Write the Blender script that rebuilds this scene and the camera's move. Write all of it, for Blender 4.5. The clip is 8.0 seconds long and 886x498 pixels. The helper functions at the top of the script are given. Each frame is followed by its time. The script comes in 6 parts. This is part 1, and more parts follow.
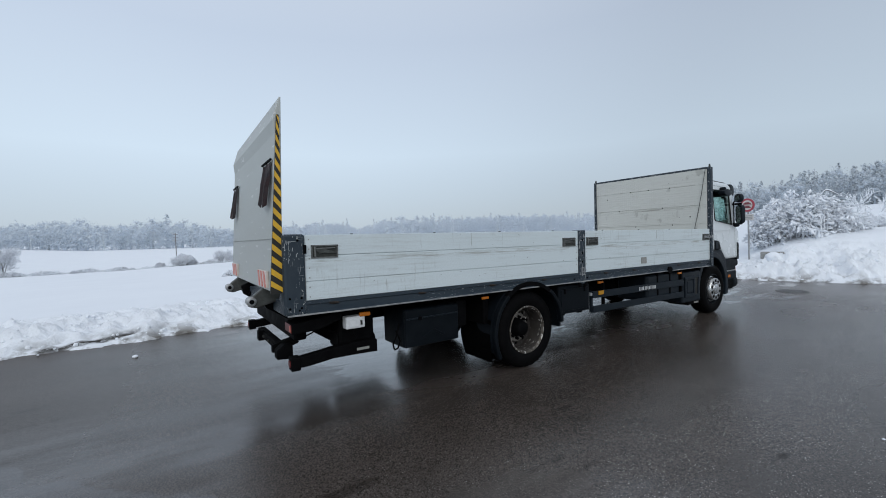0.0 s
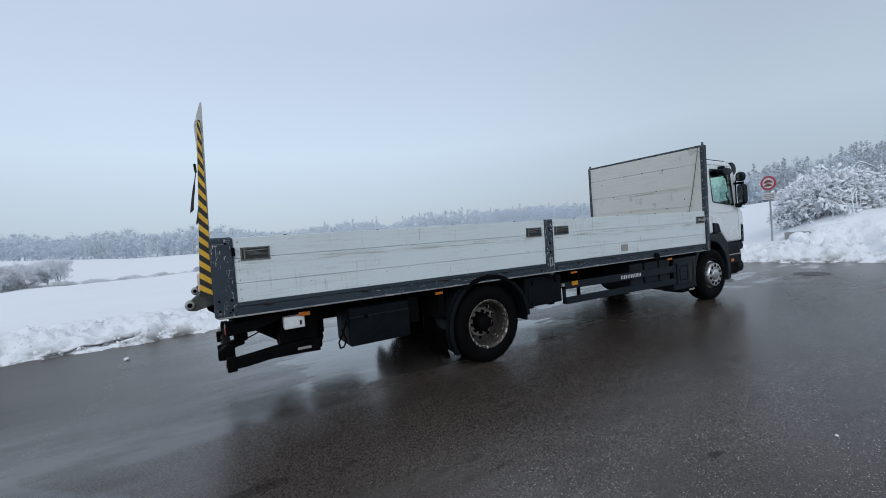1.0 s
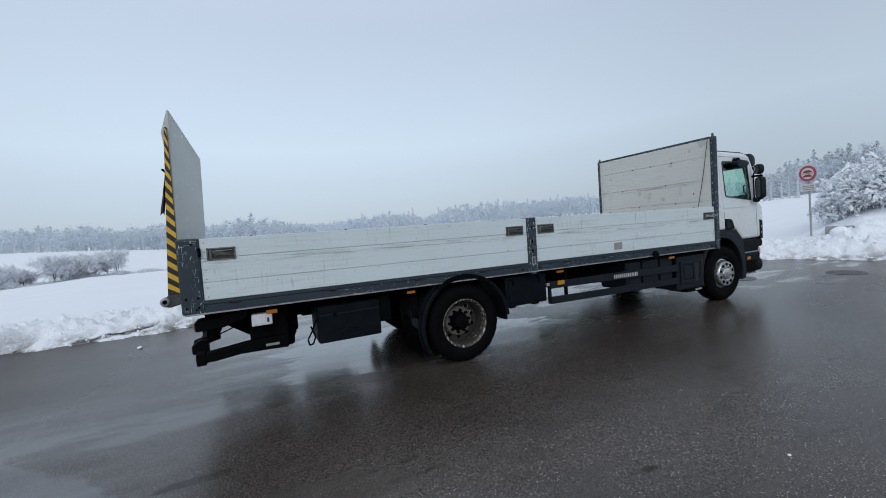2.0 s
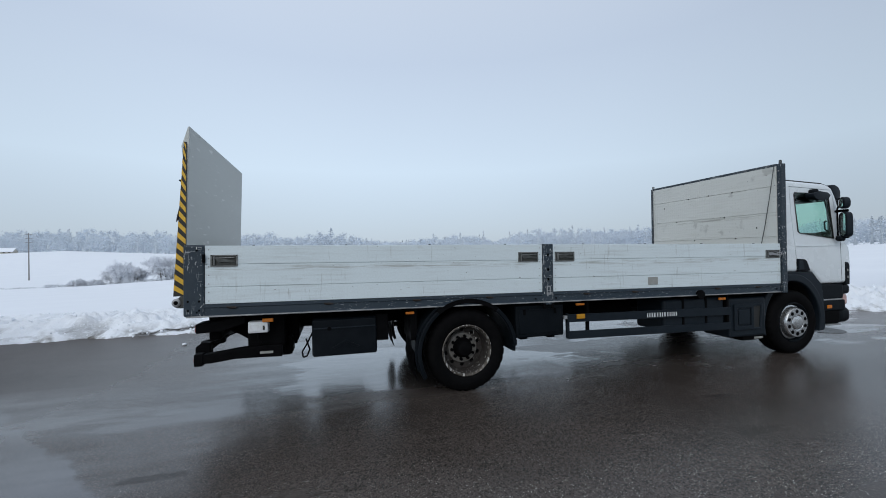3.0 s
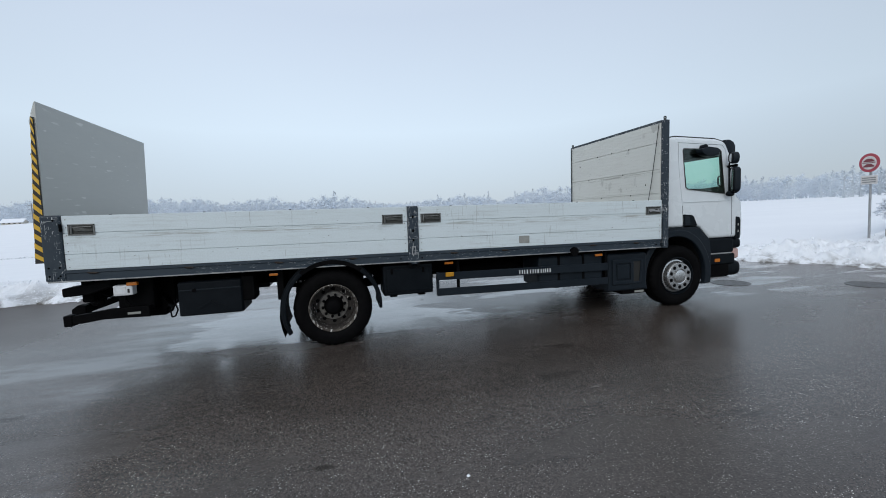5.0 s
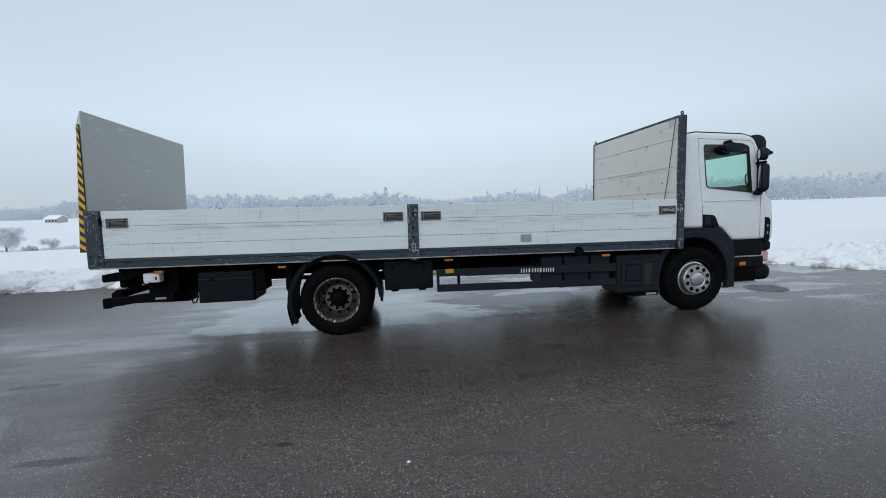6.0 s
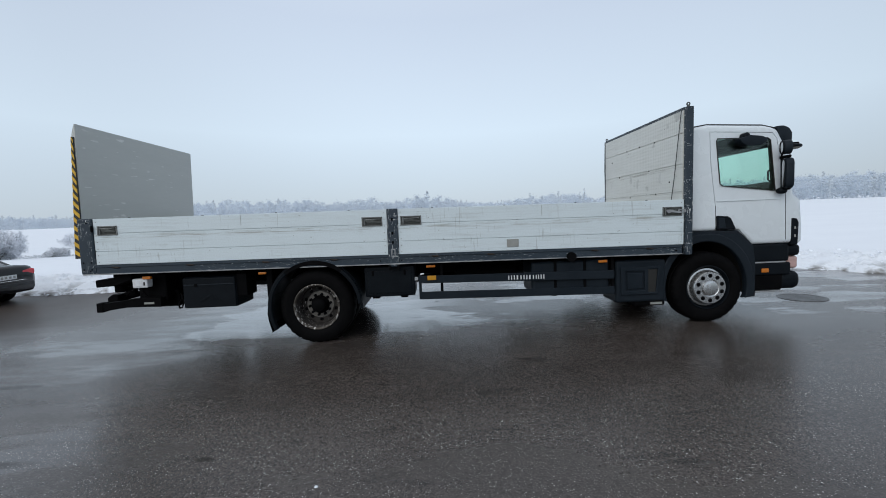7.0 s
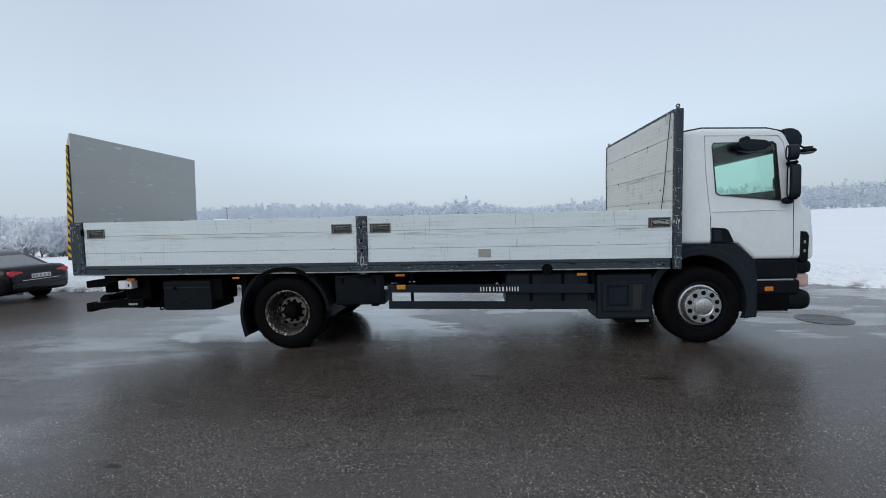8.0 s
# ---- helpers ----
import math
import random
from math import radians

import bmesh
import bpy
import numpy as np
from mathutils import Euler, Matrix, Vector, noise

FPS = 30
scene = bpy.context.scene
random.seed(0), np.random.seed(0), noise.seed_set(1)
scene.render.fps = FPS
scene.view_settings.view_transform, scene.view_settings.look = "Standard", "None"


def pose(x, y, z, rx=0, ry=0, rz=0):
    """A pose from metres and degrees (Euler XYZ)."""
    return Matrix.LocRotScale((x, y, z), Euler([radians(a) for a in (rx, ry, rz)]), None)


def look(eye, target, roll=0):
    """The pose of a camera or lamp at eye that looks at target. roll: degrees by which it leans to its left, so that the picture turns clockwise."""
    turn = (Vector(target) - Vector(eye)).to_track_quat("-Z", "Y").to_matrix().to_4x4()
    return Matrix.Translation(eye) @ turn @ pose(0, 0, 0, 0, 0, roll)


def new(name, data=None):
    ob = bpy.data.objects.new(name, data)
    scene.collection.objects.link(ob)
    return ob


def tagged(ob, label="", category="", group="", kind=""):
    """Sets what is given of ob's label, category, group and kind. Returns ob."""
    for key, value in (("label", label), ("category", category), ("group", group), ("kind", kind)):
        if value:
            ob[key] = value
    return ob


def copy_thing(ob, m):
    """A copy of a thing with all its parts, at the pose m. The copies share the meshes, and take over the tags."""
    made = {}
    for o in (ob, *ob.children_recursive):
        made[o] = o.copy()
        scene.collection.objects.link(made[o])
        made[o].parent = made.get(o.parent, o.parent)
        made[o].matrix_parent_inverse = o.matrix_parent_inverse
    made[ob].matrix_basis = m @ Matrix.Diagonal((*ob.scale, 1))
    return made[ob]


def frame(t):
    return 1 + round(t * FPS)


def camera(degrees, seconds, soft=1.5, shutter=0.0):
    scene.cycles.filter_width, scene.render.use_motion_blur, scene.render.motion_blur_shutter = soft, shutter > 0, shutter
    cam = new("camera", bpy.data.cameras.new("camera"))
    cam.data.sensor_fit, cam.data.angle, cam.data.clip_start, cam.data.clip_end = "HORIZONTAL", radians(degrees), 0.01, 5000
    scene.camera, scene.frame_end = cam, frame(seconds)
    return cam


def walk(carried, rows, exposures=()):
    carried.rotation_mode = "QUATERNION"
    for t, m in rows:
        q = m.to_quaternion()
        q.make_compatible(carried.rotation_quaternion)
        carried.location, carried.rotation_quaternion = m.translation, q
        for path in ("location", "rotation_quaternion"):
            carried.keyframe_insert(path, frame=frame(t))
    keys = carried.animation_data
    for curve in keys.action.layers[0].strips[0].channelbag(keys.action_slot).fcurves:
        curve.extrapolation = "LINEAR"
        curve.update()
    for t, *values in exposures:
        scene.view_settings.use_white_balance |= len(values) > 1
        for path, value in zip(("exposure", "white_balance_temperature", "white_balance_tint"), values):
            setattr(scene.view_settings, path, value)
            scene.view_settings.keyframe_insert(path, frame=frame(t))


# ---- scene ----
cam = camera(94.0, 8.0, soft=0.95)
PATH = [
    (0, (-2.772, -3.753, 1.69), (-1.661, -2.091, 1.631), -1.9),
    (0.5, (-2.337, -3.968, 1.63), (-1.284, -2.269, 1.565), -3.4),
    (1, (-1.942, -4.176, 1.651), (-0.958, -2.436, 1.571), -4.4),
    (2.5, (-0.916, -4.602, 1.685), (-0.226, -2.727, 1.602), -2.9),
    (3, (-0.494, -4.64, 1.627), (0.019, -2.707, 1.647), -1.1),
    (3.5, (-0.03, -4.777, 1.592), (0.389, -2.826, 1.451), -1.3),
    (4, (0.348, -4.952, 1.58), (0.792, -3.012, 1.377), -2.7),
    (4.5, (0.832, -5.106, 1.6), (1.377, -3.19, 1.423), -2.8),
    (5.8, (1.635, -5.558, 1.585), (1.901, -3.583, 1.414), -1.7),
    (6, (1.802, -5.562, 1.596), (2.04, -3.584, 1.419), -1.9),
    (6.5, (2.213, -5.546, 1.611), (2.349, -3.558, 1.447), -2.4),
    (7, (2.63, -5.39, 1.58), (2.664, -3.396, 1.426), -2.5),
    (7.5, (3.072, -5.275, 1.579), (3.006, -3.281, 1.442), -2.1),
    (8, (3.522, -5.204, 1.599), (3.367, -3.214, 1.472), -1.8),
]
# the clip's white balance drifts a little on the way
TINTS = ((0.0, -0.14, 6460, 10), (0.5, -0.17, 6320, 10), (1.0, -0.17, 6330, 10), (2.5, -0.14, 6360, 10), (3.5, -0.10, 6370, 10), (4.0, -0.05, 6420, 10), (4.5, -0.02, 6500, 10), (6.0, -0.03, 6500, 10), (8.0, -0.05, 6500, 10))
walk(cam, [(t, look(eye, target, roll)) for t, eye, target, roll in PATH], TINTS)

# ---- world and light: overcast winter day ----
world = bpy.data.worlds.new("overcast_sky")
scene.world = world
world.use_nodes = True
wn, wl = world.node_tree.nodes, world.node_tree.links
wn.clear()
w_out = wn.new("ShaderNodeOutputWorld")
w_bg = wn.new("ShaderNodeBackground")
w_sky = wn.new("ShaderNodeTexSky")
w_sky.sky_type = "NISHITA"
w_sky.sun_disc = False
w_sky.sun_elevation, w_sky.sun_rotation = radians(38), radians(200)
w_coord = wn.new("ShaderNodeTexCoord")
w_sep = wn.new("ShaderNodeSeparateXYZ")
w_ramp = wn.new("ShaderNodeValToRGB")
w_noise = wn.new("ShaderNodeTexNoise")
w_add = wn.new("ShaderNodeMath")
w_add.operation = "MULTIPLY_ADD"
w_scale = wn.new("ShaderNodeMix")
w_scale.data_type, w_scale.blend_type = "RGBA", "MIX"
w_dim = wn.new("ShaderNodeVectorMath")
w_dim.operation = "SCALE"
w_dim.inputs["Scale"].default_value = 0.09
w_noise.inputs["Scale"].default_value = 1.6
w_noise.inputs["Detail"].default_value = 3.0
wl.new(w_coord.outputs["Generated"], w_sep.inputs[0])
wl.new(w_coord.outputs["Generated"], w_noise.inputs["Vector"])
wl.new(w_noise.outputs["Fac"], w_add.inputs[0])
w_add.inputs[1].default_value = 0.05
wl.new(w_sep.outputs["Z"], w_add.inputs[2])
wl.new(w_add.outputs[0], w_ramp.inputs[0])
SKY = ((0.0, (0.555, 0.645, 0.74)), (0.06, (0.60, 0.70, 0.80)), (0.22, (0.745, 0.885, 1.02)), (0.45, (0.64, 0.745, 0.895)), (0.75, (0.72, 0.79, 0.90)), (1.0, (0.82, 0.88, 0.97)))
while len(w_ramp.color_ramp.elements) < len(SKY):
    w_ramp.color_ramp.elements.new(0.5)
for e, (p, c) in zip(w_ramp.color_ramp.elements, SKY):
    e.position, e.color = p, (*c, 1)
wl.new(w_sky.outputs[0], w_dim.inputs[0])
w_scale.inputs["Factor"].default_value = 0.1
w_side = wn.new("ShaderNodeMapRange")
w_side.inputs["From Min"].default_value, w_side.inputs["From Max"].default_value = -1.0, 1.0
w_side.inputs["To Min"].default_value, w_side.inputs["To Max"].default_value = 0.97, 0.79
wl.new(w_sep.outputs["X"], w_side.inputs["Value"])
w_tone = wn.new("ShaderNodeVectorMath")
w_tone.operation = "SCALE"
wl.new(w_ramp.outputs[0], w_tone.inputs[0])
w_dir = wn.new("ShaderNodeVectorMath")
w_dir.operation = "DOT_PRODUCT"
w_dir.inputs[1].default_value = (0.20, 0.84, 0.50)
w_glow = wn.new("ShaderNodeMapRange")
w_glow.interpolation_type = "SMOOTHSTEP"
w_glow.inputs["From Min"].default_value, w_glow.inputs["From Max"].default_value = 0.62, 1.0
w_glow.inputs["To Min"].default_value, w_glow.inputs["To Max"].default_value = 1.0, 1.18
w_both = wn.new("ShaderNodeMath")
w_both.operation = "MULTIPLY"
wl.new(w_coord.outputs["Generated"], w_dir.inputs[0])
wl.new(w_dir.outputs["Value"], w_glow.inputs["Value"])
wl.new(w_side.outputs[0], w_both.inputs[0])
wl.new(w_glow.outputs[0], w_both.inputs[1])
wl.new(w_both.outputs[0], w_tone.inputs["Scale"])
wl.new(w_tone.outputs[0], w_scale.inputs["A"])
wl.new(w_dim.outputs[0], w_scale.inputs["B"])
wl.new(w_scale.outputs["Result"], w_bg.inputs[0])
w_bg.inputs[1].default_value = 1.0
wl.new(w_bg.outputs[0], w_out.inputs[0])

sun_data = bpy.data.lights.new("sun", "SUN")
sun_data.energy, sun_data.angle, sun_data.color = 1.15, radians(50), (0.98, 0.99, 0.97)
sun = new("sun", sun_data)
sun.matrix_world = look((-6, -13, 11), (2, 0, 1))


# ---- materials ----
def nodes_of(name):
    m = bpy.data.materials.new(name)
    m.use_nodes = True
    nt = m.node_tree
    return m, nt, nt.nodes["Principled BSDF"]


def coords(nt, scale=(1, 1, 1)):
    c = nt.nodes.new("ShaderNodeTexCoord")
    mp = nt.nodes.new("ShaderNodeMapping")
    mp.inputs["Scale"].default_value = scale
    nt.links.new(c.outputs["Object"], mp.inputs[0])
    return mp.outputs[0]


def noise_tex(nt, vec, scale, detail=4.0, rough=0.55):
    n = nt.nodes.new("ShaderNodeTexNoise")
    n.inputs["Scale"].default_value, n.inputs["Detail"].default_value, n.inputs["Roughness"].default_value = scale, detail, rough
    nt.links.new(vec, n.inputs["Vector"])
    return n.outputs["Fac"]


def ramp(nt, fac, *stops):
    r = nt.nodes.new("ShaderNodeValToRGB")
    while len(r.color_ramp.elements) < len(stops):
        r.color_ramp.elements.new(0.5)
    for e, (p, v) in zip(r.color_ramp.elements, stops):
        e.position = p
        e.color = (v, v, v, 1) if not isinstance(v, tuple) else (*v, 1)
    nt.links.new(fac, r.inputs[0])
    return r.outputs[0]


def mixc(nt, fac, a, b, blend="MIX"):
    n = nt.nodes.new("ShaderNodeMix")
    n.data_type, n.blend_type = "RGBA", blend
    for key, v in (("Factor", fac), ("A", a), ("B", b)):
        if isinstance(v, tuple):
            n.inputs[key].default_value = (*v, 1)
        elif isinstance(v, (int, float)):
            n.inputs[key].default_value = v
        else:
            nt.links.new(v, n.inputs[key])
    return n.outputs["Result"]


def calc(nt, op, a, b=0.0, c=0.0):
    n = nt.nodes.new("ShaderNodeMath")
    n.operation = op
    for i, v in enumerate((a, b, c)):
        if isinstance(v, (int, float)):
            n.inputs[i].default_value = v
        else:
            nt.links.new(v, n.inputs[i])
    return n.outputs[0]


def bump(nt, bsdf, height, strength, distance):
    b = nt.nodes.new("ShaderNodeBump")
    b.inputs["Distance"].default_value = distance
    if isinstance(strength, (int, float)):
        b.inputs["Strength"].default_value = strength
    else:
        nt.links.new(strength, b.inputs["Strength"])
    nt.links.new(height, b.inputs["Height"])
    nt.links.new(b.outputs[0], bsdf.inputs["Normal"])


def worn(name, base, other, rough=(0.4, 0.6), scale=6.0, metal=0.0, stretch=(1, 1, 1), chips=None, chip_scale=40.0, chip_edge=0.68, bumps=0.0, amount=0.6, spec=0.5, scratch=0.0):
    """Paint, plastic or metal with patchy dirt, and chips or scratches where asked for."""
    m, nt, b = nodes_of(name)
    v = coords(nt, stretch)
    n1 = noise_tex(nt, v, scale, 6, 0.62)
    n2 = noise_tex(nt, v, scale * 7, 3)
    f = calc(nt, "ADD", calc(nt, "MULTIPLY", n1, 0.75), calc(nt, "MULTIPLY", n2, 0.25))
    col = mixc(nt, ramp(nt, f, (0.38, 0.0), (0.68, amount)), base, other)
    if chips:
        c = noise_tex(nt, coords(nt, (1, 1, 0.35) if stretch == (1, 1, 1) else stretch), chip_scale, 2, 0.5)
        area = ramp(nt, noise_tex(nt, v, 3.0, 2), (0.42, 0.0), (0.6, 1.0))
        col = mixc(nt, calc(nt, "MULTIPLY", ramp(nt, c, (chip_edge, 0.0), (chip_edge + 0.03, 1.0)), area), col, chips)
    if scratch:
        where = ramp(nt, noise_tex(nt, v, 2.3, 3), (0.42, 0.0), (0.56, 1.0))
        for k, lay in enumerate(((1, 1, 0.07), (0.07, 1, 1), (0.75, 1, 0.28))):
            line = ramp(nt, noise_tex(nt, coords(nt, lay), 130.0 - 18 * k, 1, 0.4), (scratch, 0.0), (scratch + 0.025, 0.9))
            col = mixc(nt, calc(nt, "MULTIPLY", line, where), col, chips)
    nt.links.new(col, b.inputs["Base Color"])
    nt.links.new(ramp(nt, n1, (0.3, rough[0]), (0.7, rough[1])), b.inputs["Roughness"])
    b.inputs["Metallic"].default_value = metal
    b.inputs["Specular IOR Level"].default_value = spec
    if bumps:
        bump(nt, b, n2, bumps, 0.004)
    return m


def plain(name, col, rough=0.5, metal=0.0, emit=0.0):
    m, nt, b = nodes_of(name)
    v = coords(nt)
    n = noise_tex(nt, v, 18.0, 4)
    dark = tuple(c * 0.72 for c in col)
    nt.links.new(mixc(nt, ramp(nt, n, (0.35, 0.0), (0.75, 0.7)), col, dark), b.inputs["Base Color"])
    b.inputs["Roughness"].default_value, b.inputs["Metallic"].default_value = rough, metal
    return m


def board_paint(name, base, grime, band=1.515, waffle=False):
    """Off-white painted aluminium boards: rubbed bands, drips, scuffs and small nicks."""
    m, nt, b = nodes_of(name)
    v = coords(nt)
    sep = nt.nodes.new("ShaderNodeSeparateXYZ")
    nt.links.new(v, sep.inputs[0])
    streak = noise_tex(nt, coords(nt, (0.7, 1, 16)), 2.2, 6, 0.65)
    drip = noise_tex(nt, coords(nt, (11, 1, 0.9)), 3.0, 4, 0.6)
    patch = noise_tex(nt, v, 1.1, 4)
    blot = noise_tex(nt, coords(nt, (1, 1, 2.5)), 5.0, 5, 0.6)
    fine = noise_tex(nt, v, 55, 3)
    f = calc(nt, "MULTIPLY", ramp(nt, streak, (0.48, 0.0), (0.68, 1.0)), ramp(nt, patch, (0.4, 0.1), (0.62, 1.0)))
    f2 = calc(nt, "MULTIPLY", ramp(nt, drip, (0.60, 0.0), (0.65, 1.0)), ramp(nt, patch, (0.47, 0.0), (0.56, 0.9)))
    # the band where loads and straps have rubbed, just under the top seam
    off = calc(nt, "ABSOLUTE", calc(nt, "SUBTRACT", calc(nt, "ADD", sep.outputs["Z"], calc(nt, "MULTIPLY", sep.outputs["X"], 0.0)), band))
    rub = calc(nt, "MULTIPLY", ramp(nt, calc(nt, "MULTIPLY", off, 10.0), (0.05, 1.0), (0.42, 0.0)), ramp(nt, noise_tex(nt, coords(nt, (0.8, 1, 15)), 2.4, 6, 0.7), (0.47, 0.0), (0.60, 1.0)))
    nick = ramp(nt, noise_tex(nt, coords(nt, (0.6, 1, 1.6)), 24, 2), (0.72, 0.0), (0.75, 0.9))
    dash = calc(nt, "MULTIPLY", ramp(nt, noise_tex(nt, coords(nt, (2.0, 1, 30)), 4, 2), (0.70, 0.0), (0.73, 0.7)), ramp(nt, blot, (0.5, 0.0), (0.6, 1.0)))
    col = mixc(nt, calc(nt, "MULTIPLY", f, 0.5), base, grime)
    col = mixc(nt, calc(nt, "MULTIPLY", rub, 0.75), col, (0.26, 0.25, 0.215))
    col = mixc(nt, calc(nt, "MULTIPLY", f2, 0.42), col, (0.19, 0.185, 0.165))
    col = mixc(nt, ramp(nt, blot, (0.60, 0.0), (0.78, 0.35)), col, grime)
    col = mixc(nt, nick, col, (0.12, 0.12, 0.11))
    col = mixc(nt, dash, col, (0.2, 0.19, 0.17))
    col = mixc(nt, ramp(nt, fine, (0.3, 0.16), (0.7, 0.0)), col, grime)
    nt.links.new(col, b.inputs["Base Color"])
    nt.links.new(ramp(nt, streak, (0.3, 0.32), (0.7, 0.52)), b.inputs["Roughness"])
    h = noise_tex(nt, coords(nt, (1, 1, 2.5)), 1.6, 3)
    if waffle:
        for axis in ("Y", "Z"):
            h = calc(nt, "MULTIPLY_ADD", calc(nt, "SINE", calc(nt, "MULTIPLY", sep.outputs[axis], 130.0)), 0.08, h)
    bump(nt, b, h, 0.4, 0.02)
    return m


M_CAB = worn("cab_white_paint", (0.70, 0.745, 0.77), (0.57, 0.60, 0.61), (0.22, 0.34), 1.6, amount=0.35)
M_BOARD = board_paint("board_white_paint", (0.655, 0.727, 0.752), (0.34, 0.355, 0.335))
M_HEAD = board_paint("headboard_cream_paint", (0.62, 0.625, 0.585), (0.51, 0.505, 0.46), 2.18, True)
M_RAIL = worn("rail_slate_paint", (0.024, 0.036, 0.049), (0.047, 0.059, 0.071), (0.42, 0.62), 4.0, chips=(0.55, 0.56, 0.55), chip_scale=75, chip_edge=0.67, spec=0.25, scratch=0.69)
M_RAILH = worn("rail_slate_paint_long", (0.024, 0.036, 0.049), (0.047, 0.059, 0.071), (0.42, 0.62), 4.0, stretch=(0.30, 1, 2.6), chips=(0.50, 0.52, 0.52), chip_scale=70, chip_edge=0.665, spec=0.25)
M_LIP = worn("rail_lip_worn", (0.10, 0.11, 0.12), (0.42, 0.42, 0.41), (0.4, 0.6), 5.0, stretch=(1, 1, 4), amount=1.0)
M_BLACK = worn("black_chassis_paint", (0.0028, 0.0028, 0.0032), (0.007, 0.007, 0.0075), (0.5, 0.75), 7.0, spec=0.03)
M_PLASTIC = worn("dark_grey_plastic", (0.0034, 0.0052, 0.0074), (0.0095, 0.0125, 0.0160), (0.38, 0.58), 5.0, bumps=0.15, spec=0.09)
M_ARCH = worn("slate_grey_plastic", (0.0082, 0.0125, 0.0175), (0.018, 0.024, 0.031), (0.36, 0.55), 3.0, bumps=0.15, spec=0.15)
M_RUBBER = worn("tyre_rubber", (0.0028, 0.0028, 0.0032), (0.008, 0.0076, 0.0076), (0.55, 0.8), 9.0, bumps=0.3, spec=0.04)
M_ALU = worn("lift_grey_aluminium", (0.43, 0.445, 0.425), (0.50, 0.515, 0.495), (0.38, 0.55), 2.0, metal=0.15, chips=(0.62, 0.63, 0.61), chip_scale=11, chip_edge=0.655, stretch=(1, 0.3, 2))
M_RIM = worn("dirty_steel_rim", (0.11, 0.098, 0.085), (0.035, 0.027, 0.021), (0.35, 0.6), 11.0, metal=0.35, chips=(0.6, 0.58, 0.55), chip_scale=34, chip_edge=0.56, amount=0.9, spec=0.12)
M_BARREL = worn("grimy_rim_barrel", (0.050, 0.044, 0.040), (0.014, 0.012, 0.011), (0.45, 0.7), 10.0, chips=(0.48, 0.46, 0.43), chip_scale=46, chip_edge=0.64, spec=0.12)
M_FLANGE = worn("pale_nut_flange", (0.24, 0.225, 0.205), (0.07, 0.06, 0.05), (0.4, 0.6), 14.0, metal=0.2, amount=0.8, spec=0.2)
M_HUBCAP = worn("polished_wheel_trim", (0.62, 0.62, 0.62), (0.33, 0.32, 0.30), (0.18, 0.34), 8.0, metal=0.9)
M_STEEL = worn("galvanised_steel", (0.38, 0.39, 0.40), (0.22, 0.22, 0.22), (0.4, 0.6), 9.0, metal=0.5)
M_ORANGE = plain("amber_lens", (0.55, 0.16, 0.012), 0.25)
M_AMBER = plain("yellow_amber_lens", (0.52, 0.24, 0.012), 0.25)
M_LENS = plain("dirty_red_lens", (0.13, 0.014, 0.014), 0.3)
M_YELLOW = worn("hazard_yellow", (0.72, 0.42, 0.02), (0.5, 0.30, 0.04), (0.4, 0.55), 20)
M_INK = plain("matt_black_print", (0.015, 0.014, 0.012), 0.55)
M_LABEL = plain("white_print", (0.72, 0.73, 0.74), 0.5)
M_DARKSTEEL = worn("dull_latch_steel", (0.085, 0.09, 0.085), (0.03, 0.03, 0.027), (0.4, 0.6), 16.0, metal=0.3, amount=0.9)
M_LATCH = worn("rubbed_latch_steel", (0.20, 0.205, 0.20), (0.06, 0.06, 0.055), (0.35, 0.55), 20.0, metal=0.4, amount=0.9)
M_RINGRUST = worn("rusty_lashing_ring", (0.028, 0.024, 0.022), (0.06, 0.042, 0.03), (0.5, 0.7), 12.0, spec=0.2)
M_TAG = plain("grey_plate", (0.30, 0.30, 0.28), 0.45)
M_REFL_R = plain("reflector_red", (0.62, 0.16, 0.11), 0.35)
M_REFL_W = plain("reflector_white", (0.66, 0.58, 0.52), 0.35)
M_CLOTH = worn("warning_flag_cloth", (0.022, 0.020, 0.022), (0.085, 0.036, 0.036), (0.6, 0.8), 7.0, amount=0.9, chips=(0.32, 0.27, 0.27), chip_scale=9, chip_edge=0.58)
M_LINER = plain("cab_liner", (0.06, 0.062, 0.065), 0.8)
M_LAMP_PINK = plain("tinted_lamp_lens", (0.55, 0.36, 0.33), 0.15)
M_DARKPAINT = worn("black_car_paint", (0.003, 0.0035, 0.005), (0.006, 0.006, 0.008), (0.10, 0.18), 3.0, spec=0.28)
M_WOOD = worn("bed_floor_boards", (0.13, 0.11, 0.09), (0.07, 0.06, 0.05), (0.5, 0.7), 5.0)


def glass(name, tint, gloss=0.08):
    m, nt, b = nodes_of(name)
    nt.nodes.remove(b)
    out = nt.nodes["Material Output"]
    tr = nt.nodes.new("ShaderNodeBsdfTransparent")
    tr.inputs[0].default_value = (*tint, 1)
    gl = nt.nodes.new("ShaderNodeBsdfGlossy")
    gl.inputs["Roughness"].default_value = 0.02
    lw = nt.nodes.new("ShaderNodeLayerWeight")
    lw.inputs[0].default_value = 0.5
    fac = calc(nt, "MULTIPLY_ADD", calc(nt, "POWER", lw.outputs["Facing"], 4.0), 0.5, gloss * 0.5)
    mx = nt.nodes.new("ShaderNodeMixShader")
    nt.links.new(fac, mx.inputs[0])
    nt.links.new(tr.outputs[0], mx.inputs[1])
    nt.links.new(gl.outputs[0], mx.inputs[2])
    nt.links.new(mx.outputs[0], out.inputs[0])
    return m


